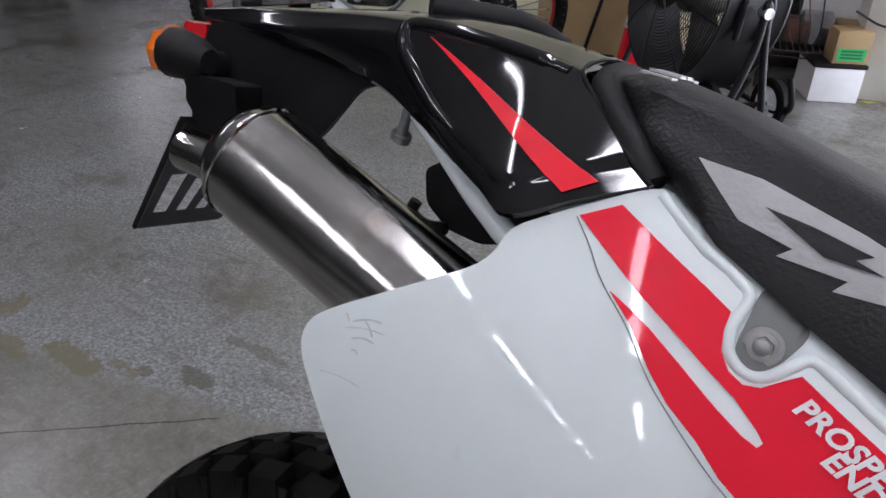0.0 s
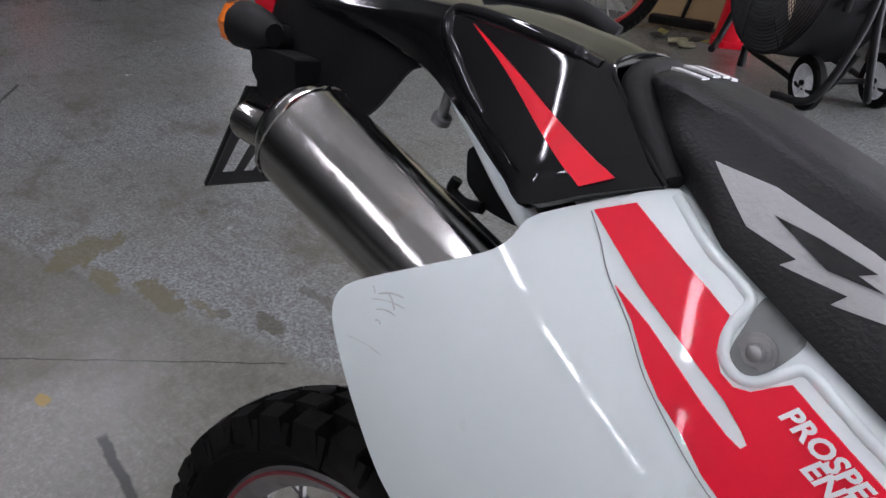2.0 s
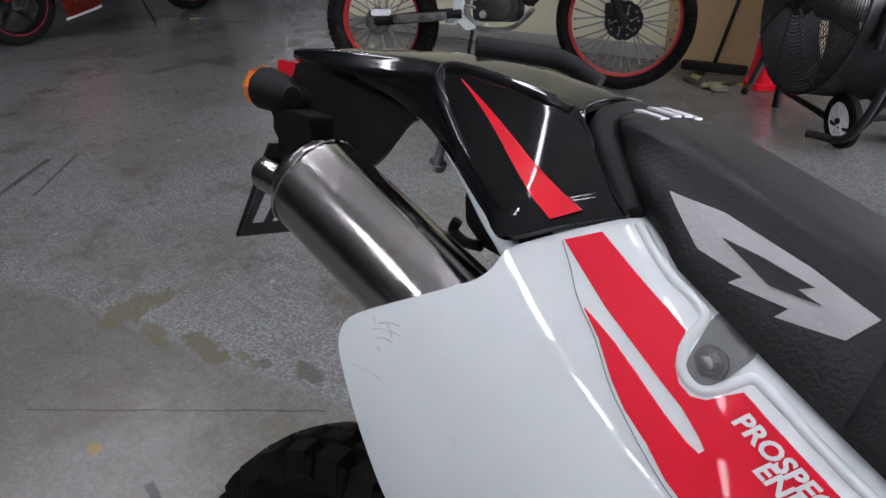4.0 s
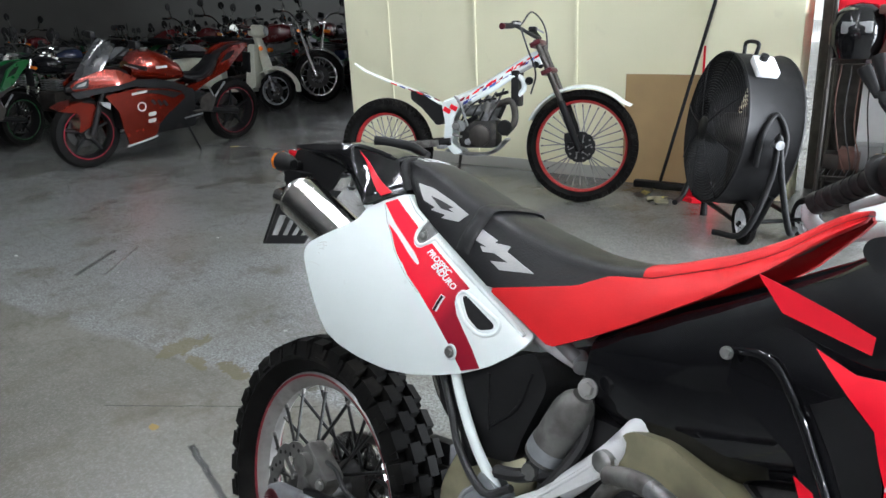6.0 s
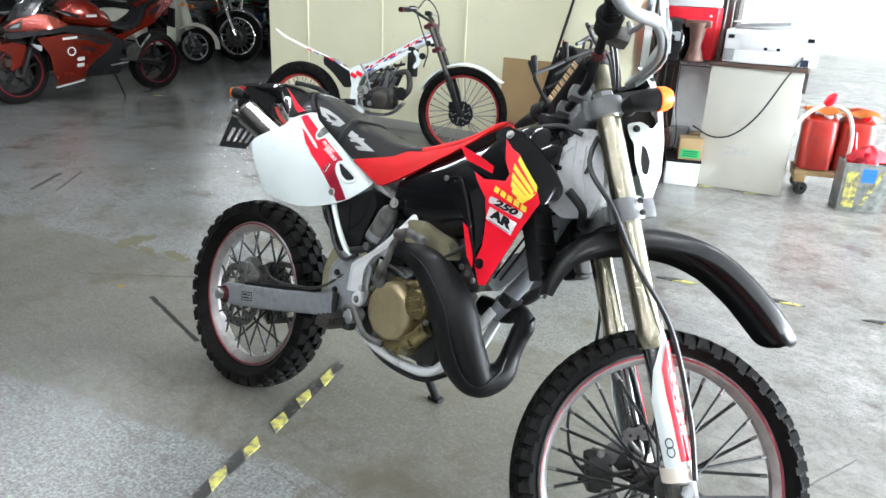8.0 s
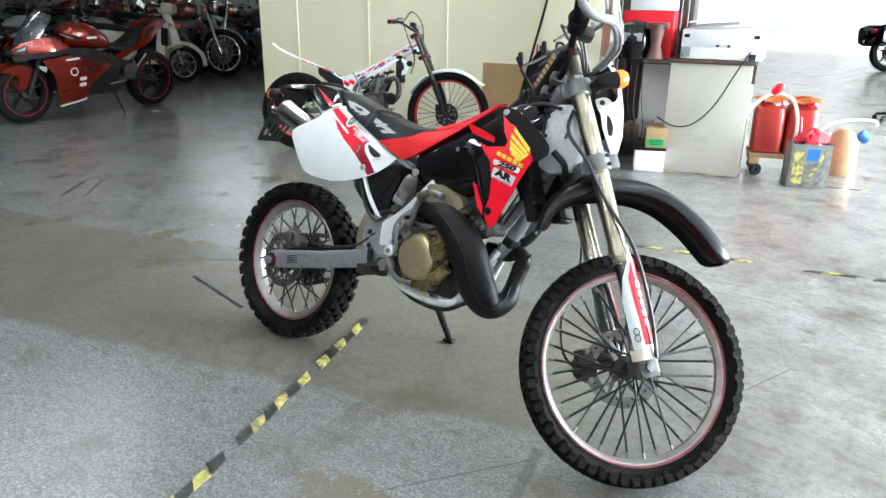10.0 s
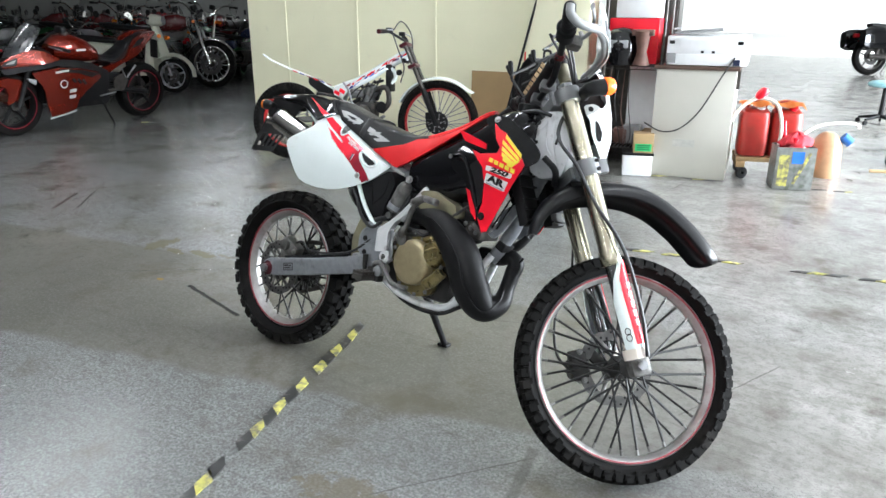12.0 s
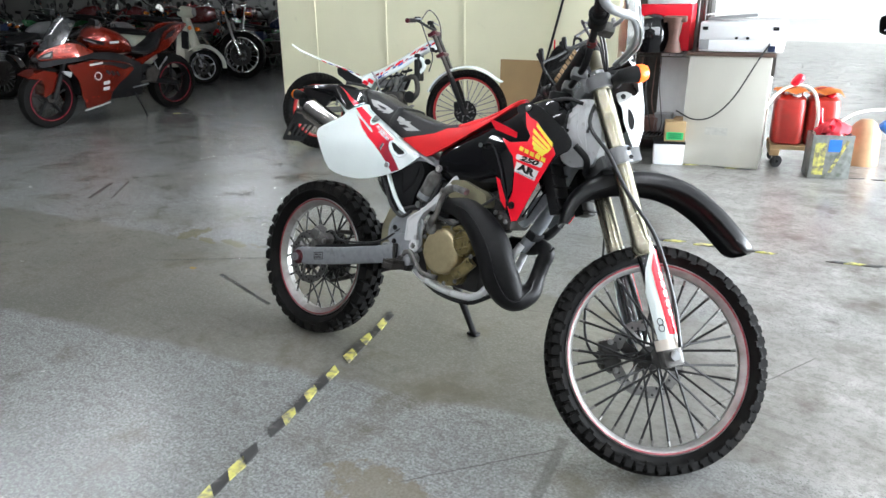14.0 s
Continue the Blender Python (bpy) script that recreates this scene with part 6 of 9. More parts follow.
    for x, z in ((0.479, 0.530), (0.484, 0.481)):
        bolt((x, sy * 0.119, z), (0, sy, 0), 0.007, pv, SPOKE)
part("spar_bolt", tube([(0.668, -0.10, 0.690), (0.668, -0.118, 0.690), (0.668, -0.120, 0.690)], [0.014, 0.014, 0.010], 12), BOLT, bike)
part("loom", tube(bent([(0.36, -0.10, 0.71), (0.40, -0.110, 0.665), (0.435, -0.114, 0.61), (0.50, -0.124, 0.575), (0.545, -0.122, 0.60)], 5), 0.006, 8), CABLE, bike)
part("loom", tube(bent([(0.575, -0.10, 0.60), (0.60, -0.10, 0.64), (0.62, -0.085, 0.70), (0.60, -0.07, 0.77)], 5), 0.008, 8), CABLE, bike)
part("loom", tube(bent([(0.50, -0.10, 0.60), (0.545, -0.105, 0.615), (0.585, -0.09, 0.635), (0.65, -0.08, 0.64)], 5), 0.010, 8), CABLE, bike)
part("splash_guard", box(0.16, 0.15, 0.13, (0.60, 0, 0.66), 0.02), BLACKP, bike, "black inner guard behind the shock absorber")
part("hook", tube([(0.018, -0.056, 0.966), (0.012, -0.052, 0.944)], 0.0038, 10), ALU, bike, "luggage hook")
part("hook_end", tube([(0.0125, -0.052, 0.945), (0.0105, -0.051, 0.940)], 0.0075, 12), ALU, bike)

# swingarm with label, chain guard, adjuster
for sy in (-1, 1):
    sec = []
    for x, zc, hh, yw in ((-0.030, 0.325, 0.020, 0.115), (-0.005, 0.325, 0.034, 0.116), (0.06, 0.335, 0.036, 0.116), (0.25, 0.376, 0.034, 0.115), (0.44, 0.424, 0.034, 0.108), (0.53, 0.46, 0.036, 0.10)):
        ring = []
        for k in range(16):
            a = 2 * math.pi * (k + 0.5) / 16
            c, s = math.cos(a), math.sin(a)
            ring.append(Vector((x, sy * yw + 0.013 * abs(c) ** 0.5 * (1 if c > 0 else -1), zc + hh * abs(s) ** 0.5 * (1 if s > 0 else -1))))
        sec.append(ring)
    arm = part("swingarm_leg", loft(sec), SWING, bike, "silver box-section swingarm leg")
    part("warning_label", box(0.052, 0.0012, 0.030, (0, 0, 0), 0, Matrix.Translation((0.115, sy * 0.1302, 0.347)) @ Matrix.Rotation(-0.22, 4, "Y")), SWING, arm, "small worn label")
    for dx, dz, wx, wz in ((0, 0.0130, 0.052, 0.003), (0, -0.0130, 0.052, 0.003), (-0.0245, 0, 0.003, 0.026), (0.0245, 0, 0.003, 0.026), (-0.010, 0.005, 0.020, 0.006), (0.011, 0.004, 0.012, 0.004), (-0.006, -0.005, 0.028, 0.005), (0.012, -0.006, 0.010, 0.003)):
        part("print_bar", box(wx, 0.001, wz, (0, 0, 0), 0, Matrix.Translation((0.115, sy * 0.1311, 0.347)) @ Matrix.Rotation(-0.22, 4, "Y") @ Matrix.Translation((dx, 0, dz))), CASTD, arm)
    adj = part("axle_adjuster", lathe([(0.001, 0.010), (0.016, 0.010), (0.018, 0.004), (0.022, 0.002), (0.028, 0.0), (0.030, -0.005), (0.022, -0.010)], 26, m=Matrix.Translation((-0.004, sy * 0.130, 0.318)) @ (Matrix.Rotation(radians(180), 4, "Z") if sy < 0 else Matrix.Identity(4))), REDANOD, bike, "red snail axle adjuster")
    part("axle_nut", tube([(-0.004, sy * 0.138, 0.318), (-0.004, sy * 0.155, 0.318)], 0.016, 6), ALU, adj)
part("swingarm_bridge", box(0.09, 0.19, 0.07, (0.44, 0, 0.43), 0.02), SWING, bike)
part("rear_axle", tube([(0, -0.13, 0.318), (0, 0.13, 0.318)], 0.010, 16), ALU, bike)
part("brake_guide", box(0.34, 0.012, 0.012, (0, 0, 0), 0.003, Matrix.Translation((0.24, -0.112, 0.414)) @ Matrix.Rotation(-0.22, 4, "Y")), BLACKP, bike)
# rear caliper on its bracket
b = box(0.095, 0.045, 0.06, (0, 0, 0), 0.014, Matrix.Translation((0.075, -0.085, 0.415)) @ Matrix.Rotation(0.5, 4, "Y"))
tube([(0.062, -0.10, 0.425), (0.062, -0.122, 0.425)], 0.021, 16, b)
box(0.05, 0.015, 0.10, (0.045, -0.088, 0.365), 0.006, bm=b)
cal = part("rear_caliper", b, DULL, bike, "aluminium rear brake caliper")
bolt((0.112, -0.108, 0.405), (0, -1, 0), 0.008, cal)
part("brake_hose", tube(bent([(0.10, -0.09, 0.44), (0.16, -0.115, 0.455), (0.22, -0.118, 0.43), (0.40, -0.118, 0.46), (0.50, -0.11, 0.53)], 5), 0.0045, 8), CABLE, bike)
# sprocket and chain on the far side
spk = part("rear_sprocket", lathe([(0.05, 0.062), (0.10, 0.062), (0.108, 0.064), (0.108, 0.070), (0.10, 0.072), (0.05, 0.072)], 44, m=Matrix.Translation((0, 0, 0.318)), close=True), CHROME, bike, "drilled rear sprocket")
for z0, z1 in ((0.425, 0.50), (0.212, 0.435)):
    part("chain_run", tube([(0.0, 0.067, z0), (0.56, 0.067, z1)], 0.010, 8, flat=0.6), STEELD, bike, "chain run")
part("chain_guard", box(0.20, 0.03, 0.05, (0, 0, 0), 0.008, Matrix.Translation((0.16, 0.08, 0.47)) @ Matrix.Rotation(-0.15, 4, "Y")), BLACKP, bike)
part("mud_flap", shell(rounded([(0.385, 0.42), (0.375, 0.52), (0.405, 0.60), (0.45, 0.62), (0.45, 0.45)], 0.02, 3), lambda x, z: 0.075, 0.15, 0.05), OLIVE, bike, "dusty mud flap ahead of the rear tyre")

# air box and shock
b = shell(rounded([(0.345, 0.715), (0.375, 0.640), (0.450, 0.600), (0.515, 0.615), (0.560, 0.745), (0.530, 0.785), (0.44, 0.735)], 0.018, 3), lambda x, z: 0.098 - 0.02 * clamp01((0.66 - z) / 0.08), 0.19, 0.03)
ab = part("air_box", b, BLACKP, bike, "matt black air box cover")
part("rib", tube(bent([(0.455, -0.0985, 0.73), (0.462, -0.0985, 0.69), (0.470, -0.0985, 0.65)], 4), 0.003, 6), BLACKP, ab)
part("rib", tube(bent([(0.475, -0.0985, 0.66), (0.515, -0.0985, 0.70), (0.53, -0.0985, 0.755)], 4), 0.003, 6), BLACKP, ab)
R0, R1 = Vector((0.564, -0.088, 0.648)), Vector((0.612, -0.092, 0.755))
res = part("shock_reservoir", lathe([(0.001, 0), (0.028, 0.0), (0.028, 0.004), (0.028, 0.028), (0.0275, 0.03), (0.0275, 0.085), (0.022, 0.102), (0.014, 0.112), (0.001, 0.112)], 26, m=along(R0, R1)), DULL, bike, "grey shock absorber reservoir")
part("reservoir_band", lathe([(0.0287, 0.006), (0.0290, 0.008), (0.0290, 0.024), (0.0287, 0.026)], 26, m=along(R0, R1)), SWING, res)
bolt((0.620, -0.098, 0.764), (0.1, -1, 0.1), 0.010, res, RIM)
part("shock_body", tube([(0.52, 0, 0.42), (0.62, 0, 0.74)], 0.03, 16), STEELD, bike, "shock absorber spring and body")
part("shock_bolt", tube([(0.560, -0.09, 0.628), (0.560, -0.112, 0.628)], [0.015, 0.012], 8), BOLT, bike)
part("rear_brake_reservoir", tube([(0.445, -0.09, 0.585), (0.425, -0.093, 0.640)], [0.013, 0.012], 12), BLACKP, bike)
part("brake_master", tube([(0.50, -0.128, 0.475), (0.503, -0.128, 0.44), (0.505, -0.126, 0.41)], [0.010, 0.009, 0.006], 10), CASTD, bike, "rear brake master cylinder")
part("pedal_rod", tube([(0.505, -0.126, 0.42), (0.54, -0.128, 0.405), (0.575, -0.135, 0.425)], 0.006, 8), CASTD, bike)
part("peg_bracket", box(0.06, 0.035, 0.05, (0.555, -0.125, 0.415), 0.010), CASTD, bike)
part("rail_bolt", tube([(0.572, -0.055, 0.790), (0.590, -0.074, 0.779)], [0.009, 0.012], 12), ALU, bike)
part("rail_strut", tube([(0.53, -0.060, 0.803), (0.585, -0.066, 0.782)], 0.010, 10), GREYP, bike)

# engine
b = box(0.30, 0.19, 0.20, (0.71, 0, 0.47), 0.035)
box(0.12, 0.15, 0.10, (0.60, 0, 0.50), 0.03, bm=b)
eng = part("engine", b, ENGINE, bike, "dark cast engine case")
cyl_b = bmesh.new()
cb, ct = Vector((0.78, 0, 0.55)), Vector((0.86, 0, 0.72))
tube([cb, ct], 0.062, 20, cyl_b)
for k in range(4):
    p = cb.lerp(ct, 0.2 + 0.22 * k)
    q = p + (ct - cb).normalized() * 0.008
    tube([p, q], 0.075, 20, cyl_b)
part("cylinder", cyl_b, ENGINE, eng, "dark engine cylinder")
part("cylinder_head", tube([ct, ct + (ct - cb).normalized() * 0.045], [0.062, 0.05], 18), CASTD, eng)
cov = part("clutch_cover", lathe([(0.001, 0.037), (0.044, 0.0368), (0.063, 0.0358), (0.072, 0.0325), (0.0765, 0.026), (0.078, 0.012), (0.080, 0.0), (0.077, -0.02)], 44, m=Matrix.Translation((0.714, -0.109, 0.491)) @ Matrix.Rotation(radians(180), 4, "Z")), GOLD, eng, "round bronze clutch cover")
part("crankcase_cover", shell(rounded([(0.600, 0.505), (0.640, 0.565), (0.735, 0.585), (0.800, 0.550), (0.825, 0.470), (0.800, 0.395), (0.735, 0.375), (0.655, 0.400)], 0.02, 3), lambda x, z: 0.112, 0.04, 0.05), GOLDC, eng, "bronze crankcase cover")
part("water_pump", loft([[Vector((0.800 + (x - 0.800) * f, -yy, 0.535 + (z - 0.535) * f)) for x, z in rounded([(0.757, 0.560), (0.790, 0.584), (0.818, 0.578), (0.842, 0.540), (0.838, 0.508), (0.800, 0.486), (0.765, 0.515)], 0.008, 3)] for yy, f in ((0.10, 1.08), (0.130, 1.0), (0.142, 0.92), (0.147, 0.80))]), GOLDC, eng, "bronze water pump cover")
part("pump_rib", tube([(0.770, -0.146, 0.540), (0.815, -0.148, 0.560)], 0.005, 8), GOLDC, eng)
part("pump_rib", tube([(0.785, -0.146, 0.510), (0.828, -0.148, 0.530)], 0.004, 8), GOLDC, eng)
part("drain_hose", tube(bent([(0.655, -0.115, 0.60), (0.70, -0.125, 0.598), (0.735, -0.122, 0.588), (0.75, -0.10, 0.60)], 4), 0.006, 8), CABLE, eng)
part("clutch_arm", box(0.05, 0.03, 0.022, (0.715, -0.09, 0.592), 0.006), DULL, eng)
part("water_elbow", tube(bent([(0.785, -0.13, 0.430), (0.815, -0.135, 0.450), (0.845, -0.13, 0.485)], 5), 0.020, 14), GOLDC, eng)
for x, z in ((0.622, 0.525), (0.665, 0.572), (0.735, 0.576), (0.770, 0.560), (0.815, 0.552), (0.838, 0.50), (0.775, 0.472), (0.790, 0.405), (0.735, 0.384), (0.665, 0.408), (0.840, 0.46)):
    bolt((x, -0.118 if x < 0.77 else -0.132, z), (0, -1, 0), 0.0058, eng, BOLT)
part("oil_line", tube(bent([(0.74, -0.118, 0.575), (0.775, -0.125, 0.585), (0.80, -0.118, 0.56)], 4), 0.008, 8), GOLDC, eng)
kick = part("kick_starter", tube(bent([(0.656, -0.125, 0.552), (0.664, -0.145, 0.588), (0.682, -0.152, 0.612), (0.694, -0.155, 0.659), (0.712, -0.155, 0.690), (0.735, -0.158, 0.705)], 5), [0.020] * 6 + [0.017, 0.014, 0.012] + [0.0115] * 17, 12, flat=0.8), DULL, bike, "dull grey folding kick starter")
part("pedal", tube(bent([(0.700, -0.152, 0.694), (0.735, -0.165, 0.708), (0.768, -0.178, 0.714), (0.775, -0.182, 0.713)], 3), [0.012] * 6 + [0.011] * 4, 12), DULL, kick)
part("pedal_rubber", tube([(0.765, -0.178, 0.714), (0.826, -0.200, 0.709), (0.829, -0.201, 0.7085)], [0.011, 0.012, 0.009], 12), ALU, kick)
part("kick_boss", tube([(0.664, -0.10, 0.562), (0.664, -0.146, 0.562), (0.664, -0.150, 0.562)], [0.022, 0.022, 0.015], 16), DULL, kick)
# air scoop in olive plastic over the engine
b = shell(rounded([(0.660, 0.690), (0.685, 0.735), (0.740, 0.742), (0.845, 0.705), (0.850, 0.665), (0.780, 0.655), (0.690, 0.672)], 0.014, 3), lambda x, z: 0.100 + 0.012 * clamp01((x - 0.68) / 0.1), 0.14, 0.03)
part("heat_shield", b, OLIVE, bike, "olive plastic heat shield over the engine")
part("carburettor", tube([(0.66, 0, 0.62), (0.78, 0, 0.64)], 0.04, 16), STEELD, bike)
part("throttle_cable", tube(bent([(0.72, -0.06, 0.66), (0.80, -0.10, 0.655), (0.86, -0.11, 0.69), (0.92, -0.10, 0.75)], 5), 0.005, 8), CABLE, bike)
part("power_valve", box(0.07, 0.12, 0.06, (0.895, -0.01, 0.635), 0.014), ENGINE, eng, "grey valve cover on the cylinder")
part("plug_cap", tube([(0.885, 0, 0.765), (0.915, -0.02, 0.80), (0.93, -0.04, 0.80)], [0.012, 0.013, 0.012], 10), BLACKP, eng)
part("plug_lead", tube(bent([(0.93, -0.04, 0.80), (0.97, -0.06, 0.76), (0.96, -0.07, 0.70), (0.92, -0.05, 0.68)], 5), 0.005, 8), CABLE, eng)
for k in range(3):
    bolt((0.865 + 0.022 * k, -0.072, 0.655 - 0.012 * k), (0, -1, 0), 0.006, eng, BOLT)
# radiators with louvres behind the shrouds
for sy in (-1, 1):
    rad_m = pose(1.062, sy * 0.080, 0.800, 0, -24, 0)
    r_ob = part("radiator", box(0.035, 0.085, 0.24, (0, 0, 0), 0.006, rad_m), BLACKP, bike, "black radiator core")
    for k in range(7):
        part("louvre", box(0.010, 0.094, 0.005, (0.020, 0, -0.108 + k * 0.036), 0.001, rad_m), BLACKP, r_ob)
    part("radiator_side", shell(rounded([(0.962, 0.640), (0.985, 0.648), (1.010, 0.725), (1.055, 0.750), (1.080, 0.745), (1.050, 0.700), (1.020, 0.655), (0.990, 0.625)], 0.008, 2), lambda x, z: 0.088, 0.010, 0.05, side=sy), FORGED, r_ob, "grey radiator tank side")
    for k in range(2):
        part("edge_rib", tube([(0.985 + 0.018 * k, sy * 0.099, 0.660), (1.050 + 0.014 * k, sy * 0.099, 0.790 - 0.01 * k)], 0.003, 6), BLACKP, r_ob)
    if sy > 0:
        part("hose", tube(bent([(1.02, sy * 0.10, 0.66), (0.98, sy * 0.09, 0.60), (0.90, sy * 0.08, 0.57)], 5), 0.016, 12), CABLE, bike)
part("coolant_hose", tube(bent([(1.125, -0.10, 0.905), (1.155, -0.07, 0.87), (1.135, -0.02, 0.83), (1.10, 0.05, 0.83)], 5), 0.010, 12), CABLE, bike, "black coolant hose below the steering head")
part("wiring_loom", tube(bent([(1.10, -0.052, 1.035), (1.05, -0.058, 1.045), (1.0, -0.065, 1.035)], 5), 0.006, 10), CABLE, bike)
part("weld_line", tube(bent([(1.02, -0.0445, 0.90), (1.06, -0.0475, 0.895), (1.10, -0.0515, 0.90), (1.14, -0.0515, 0.885)], 4), 0.0022, 6), SILVER, gus)
part("weld_line", tube(bent([(1.088, -0.0512, 1.02), (1.092, -0.0515, 0.98), (1.10, -0.0515, 0.94), (1.12, -0.0515, 0.915)], 4), 0.0022, 6), SILVER, gus)

# foot pegs, brake pedal, side stand, skid tube
for sy in (-1, 1):
    peg = part("foot_peg", box(0.05, 0.085, 0.022, (0.545, sy * 0.165, 0.405), 0.006), STEELD, bike, "toothed steel foot peg")
    for k in range(5):
        part("tooth", box(0.05, 0.006, 0.012, (0.545, sy * (0.132 + 0.017 * k), 0.420)), STEELD, peg)
part("pedal_boss", tube([(0.575, -0.10, 0.430), (0.575, -0.142, 0.430), (0.575, -0.145, 0.430)], [0.019, 0.019, 0.012], 14), ALU, bike)
part("brake_pedal", tube(bent([(0.540, -0.125, 0.435), (0.556, -0.134, 0.456), (0.587, -0.138, 0.460), (0.613, -0.138, 0.433), (0.650, -0.138, 0.402), (0.716, -0.138, 0.400)], 5), 0.009, 10, flat=0.7), DULL, bike, "grey brake pedal")
part("skid_tube", tube(bent([(0.60, -0.085, 0.375), (0.70, -0.086, 0.338), (0.82, -0.08, 0.335), (0.90, -0.06, 0.38)], 5), 0.007, 8), BLACKP, bike)
foot_w = ENDURO.inverted() @ Vector((0.560, 0.300, 0.012))
st_top = Vector((0.60, 0.105, 0.375))
stand = part("side_stand", tube([st_top, st_top.lerp(foot_w, 0.5), foot_w], [0.016, 0.0145, 0.013], 12), BLACKP, bike, "black side stand")
b = box(0.050, 0.034, 0.014, (0, 0, 0), 0.006)
part("stand_foot", b, BLACKP, stand, m=ENDURO.inverted() @ Matrix.Translation((0.560, 0.300, 0.0075)))
part("stand_spring", tube([(0.575, 0.12, 0.40), st_top.lerp(foot_w, 0.35) + Vector((0.0, 0.02, 0))], 0.008, 8), STEELD, stand)
part("gear_lever", tube(bent([(0.62, 0.12, 0.42), (0.70, 0.135, 0.40), (0.78, 0.14, 0.41)], 4), 0.008, 8), ALU, bike)


# ---- the trials motorcycle by the partition ----
TRIAL = pose(-2.87, 2.54, 0.0, 0, 0, 26.5) @ pose(0, 0, 0, -6, 0, 0) @ Matrix.Scale(1.05, 4)
REDRIM = surface("red_anodised_rim", (0.40, 0.025, 0.025), 0.35, 0.3)
trial = thing("trials_motorcycle", TRIAL, "slim white trials motorcycle with red rims by the cream wall", "motorcycle")
TA = Vector((1.31, 0, 0.345))
spoked_wheel(trial, "front_wheel", Matrix.Translation(TA), 0.345, 0.075, 0.282, 0.034, 0.03, 0.09, 60, 32, REDRIM, REDRIM, knob_h=0.009, label="front wheel hub", spoke_mat=RIM, rim_d=0.017)
spoked_wheel(trial, "rear_wheel", Matrix.Translation((0, 0, 0.325)), 0.325, 0.11, 0.228, 0.05, 0.04, 0.11, 54, 32, REDRIM, REDRIM, knob_h=0.012, label="rear wheel hub", spoke_mat=RIM, rim_d=0.017)
tup = Vector((-0.40, 0, 0.916))


def tf(s, y=0.0, o=0.0):
    return TA + tup * s + Vector((0.916, 0, 0.40)) * o + Vector((0, y, 0))


for y in (-0.075, 0.075):
    part("fork_lower", tube([tf(-0.02, y, -0.01), tf(0.26, y), tf(0.30, y)], [0.020, 0.024, 0.022], 14), BLACKP, trial, "black fork slider")
    part("fork_upper", tube([tf(0.28, y), tf(0.70, y)], 0.0175, 14), STEELD, trial)
for s in (0.50, 0.68):
    b = box(0.07, 0.20, 0.030, (0, 0, 0), 0.008, Matrix.Translation(tf(s, 0, -0.01)) @ Matrix.Rotation(-0.41, 4, "Y"))
    part("triple_clamp", b, REDANOD, trial, "red triple clamp")
tb = part("handlebar", tube(bent([tf(0.80, -0.40, -0.08), tf(0.80, -0.26, -0.05), tf(0.72, -0.08, 0.0), tf(0.72, 0.08, 0.0), tf(0.80, 0.26, -0.05), tf(0.80, 0.40, -0.08)], 5), 0.011, 10), BLACKP, trial, "black handlebar")
for sy in (-1, 1):
    part("grip", tube([tf(0.80, sy * 0.28, -0.055), tf(0.80, sy * 0.41, -0.082)], 0.0165, 12), BLACKP, tb)
    part("grip_end", tube([tf(0.80, sy * 0.41, -0.082), tf(0.80, sy * 0.425, -0.085)], 0.018, 12), REDANOD, tb)
    part("lever", tube([tf(0.80, sy * 0.22, -0.02), tf(0.79, sy * 0.40, -0.02)], 0.006, 8), GREYP, tb)
    part("perch", box(0.05, 0.06, 0.035, (0, 0, 0), 0.01, Matrix.Translation(tf(0.81, sy * 0.22, -0.045))), BLACKP, tb)
part("cable", tube(bent([tf(0.80, -0.2, -0.02), tf(0.86, -0.05, 0.04), tf(0.74, 0.08, 0.05), tf(0.5, 0.05, -0.04)], 5), 0.005, 8), CABLE, tb)
part("cable", tube(bent([tf(0.78, -0.22, -0.03), tf(0.66, -0.16, -0.05), tf(0.52, -0.06, -0.08), tf(0.42, -0.04, -0.16)], 5), 0.005, 8), CABLE, tb)
# mudguards
for nm, arc, R, cx, cz, w in (("front_mudguard", (-12, 172), 0.375, 1.31, 0.345, 0.055),):
    sec = []
    for k in range(15):
        a = radians(arc[0] + 52 + (arc[1] - 70 - arc[0]) * k / 14)
        r2 = R + (0.02 if k == 0 else 0)
        o = [Vector((cx + (r2 - 0.018 * u * u) * math.cos(a), w * u, cz + (r2 - 0.018 * u * u) * math.sin(a))) for u in (-1, -0.5, 0, 0.5, 1)]
        i = [Vector((cx + (r2 - 0.004 - 0.018 * u * u) * math.cos(a), w * u, cz + (r2 - 0.004 - 0.018 * u * u) * math.sin(a))) for u in (1, 0.5, 0, -0.5, -1)]
        sec.append(o + i)
    part(nm, loft(sec), WHITE, trial, "white front mudguard")
sec = []
for x, z, w in ((0.42, 0.61, 0.05), (0.32, 0.66, 0.055), (0.18, 0.715, 0.052), (0.02, 0.77, 0.045), (-0.14, 0.835, 0.032), (-0.22, 0.885, 0.016)):
    sec.append([Vector((x, -w, z - 0.008)), Vector((x, 0, z)), Vector((x, w, z - 0.008)), Vector((x, w, z - 0.013)), Vector((x, 0, z - 0.005)), Vector((x, -w, z - 0.013))])
part("rear_mudguard", loft(sec), WHITE, trial, "slim white rear mudguard")
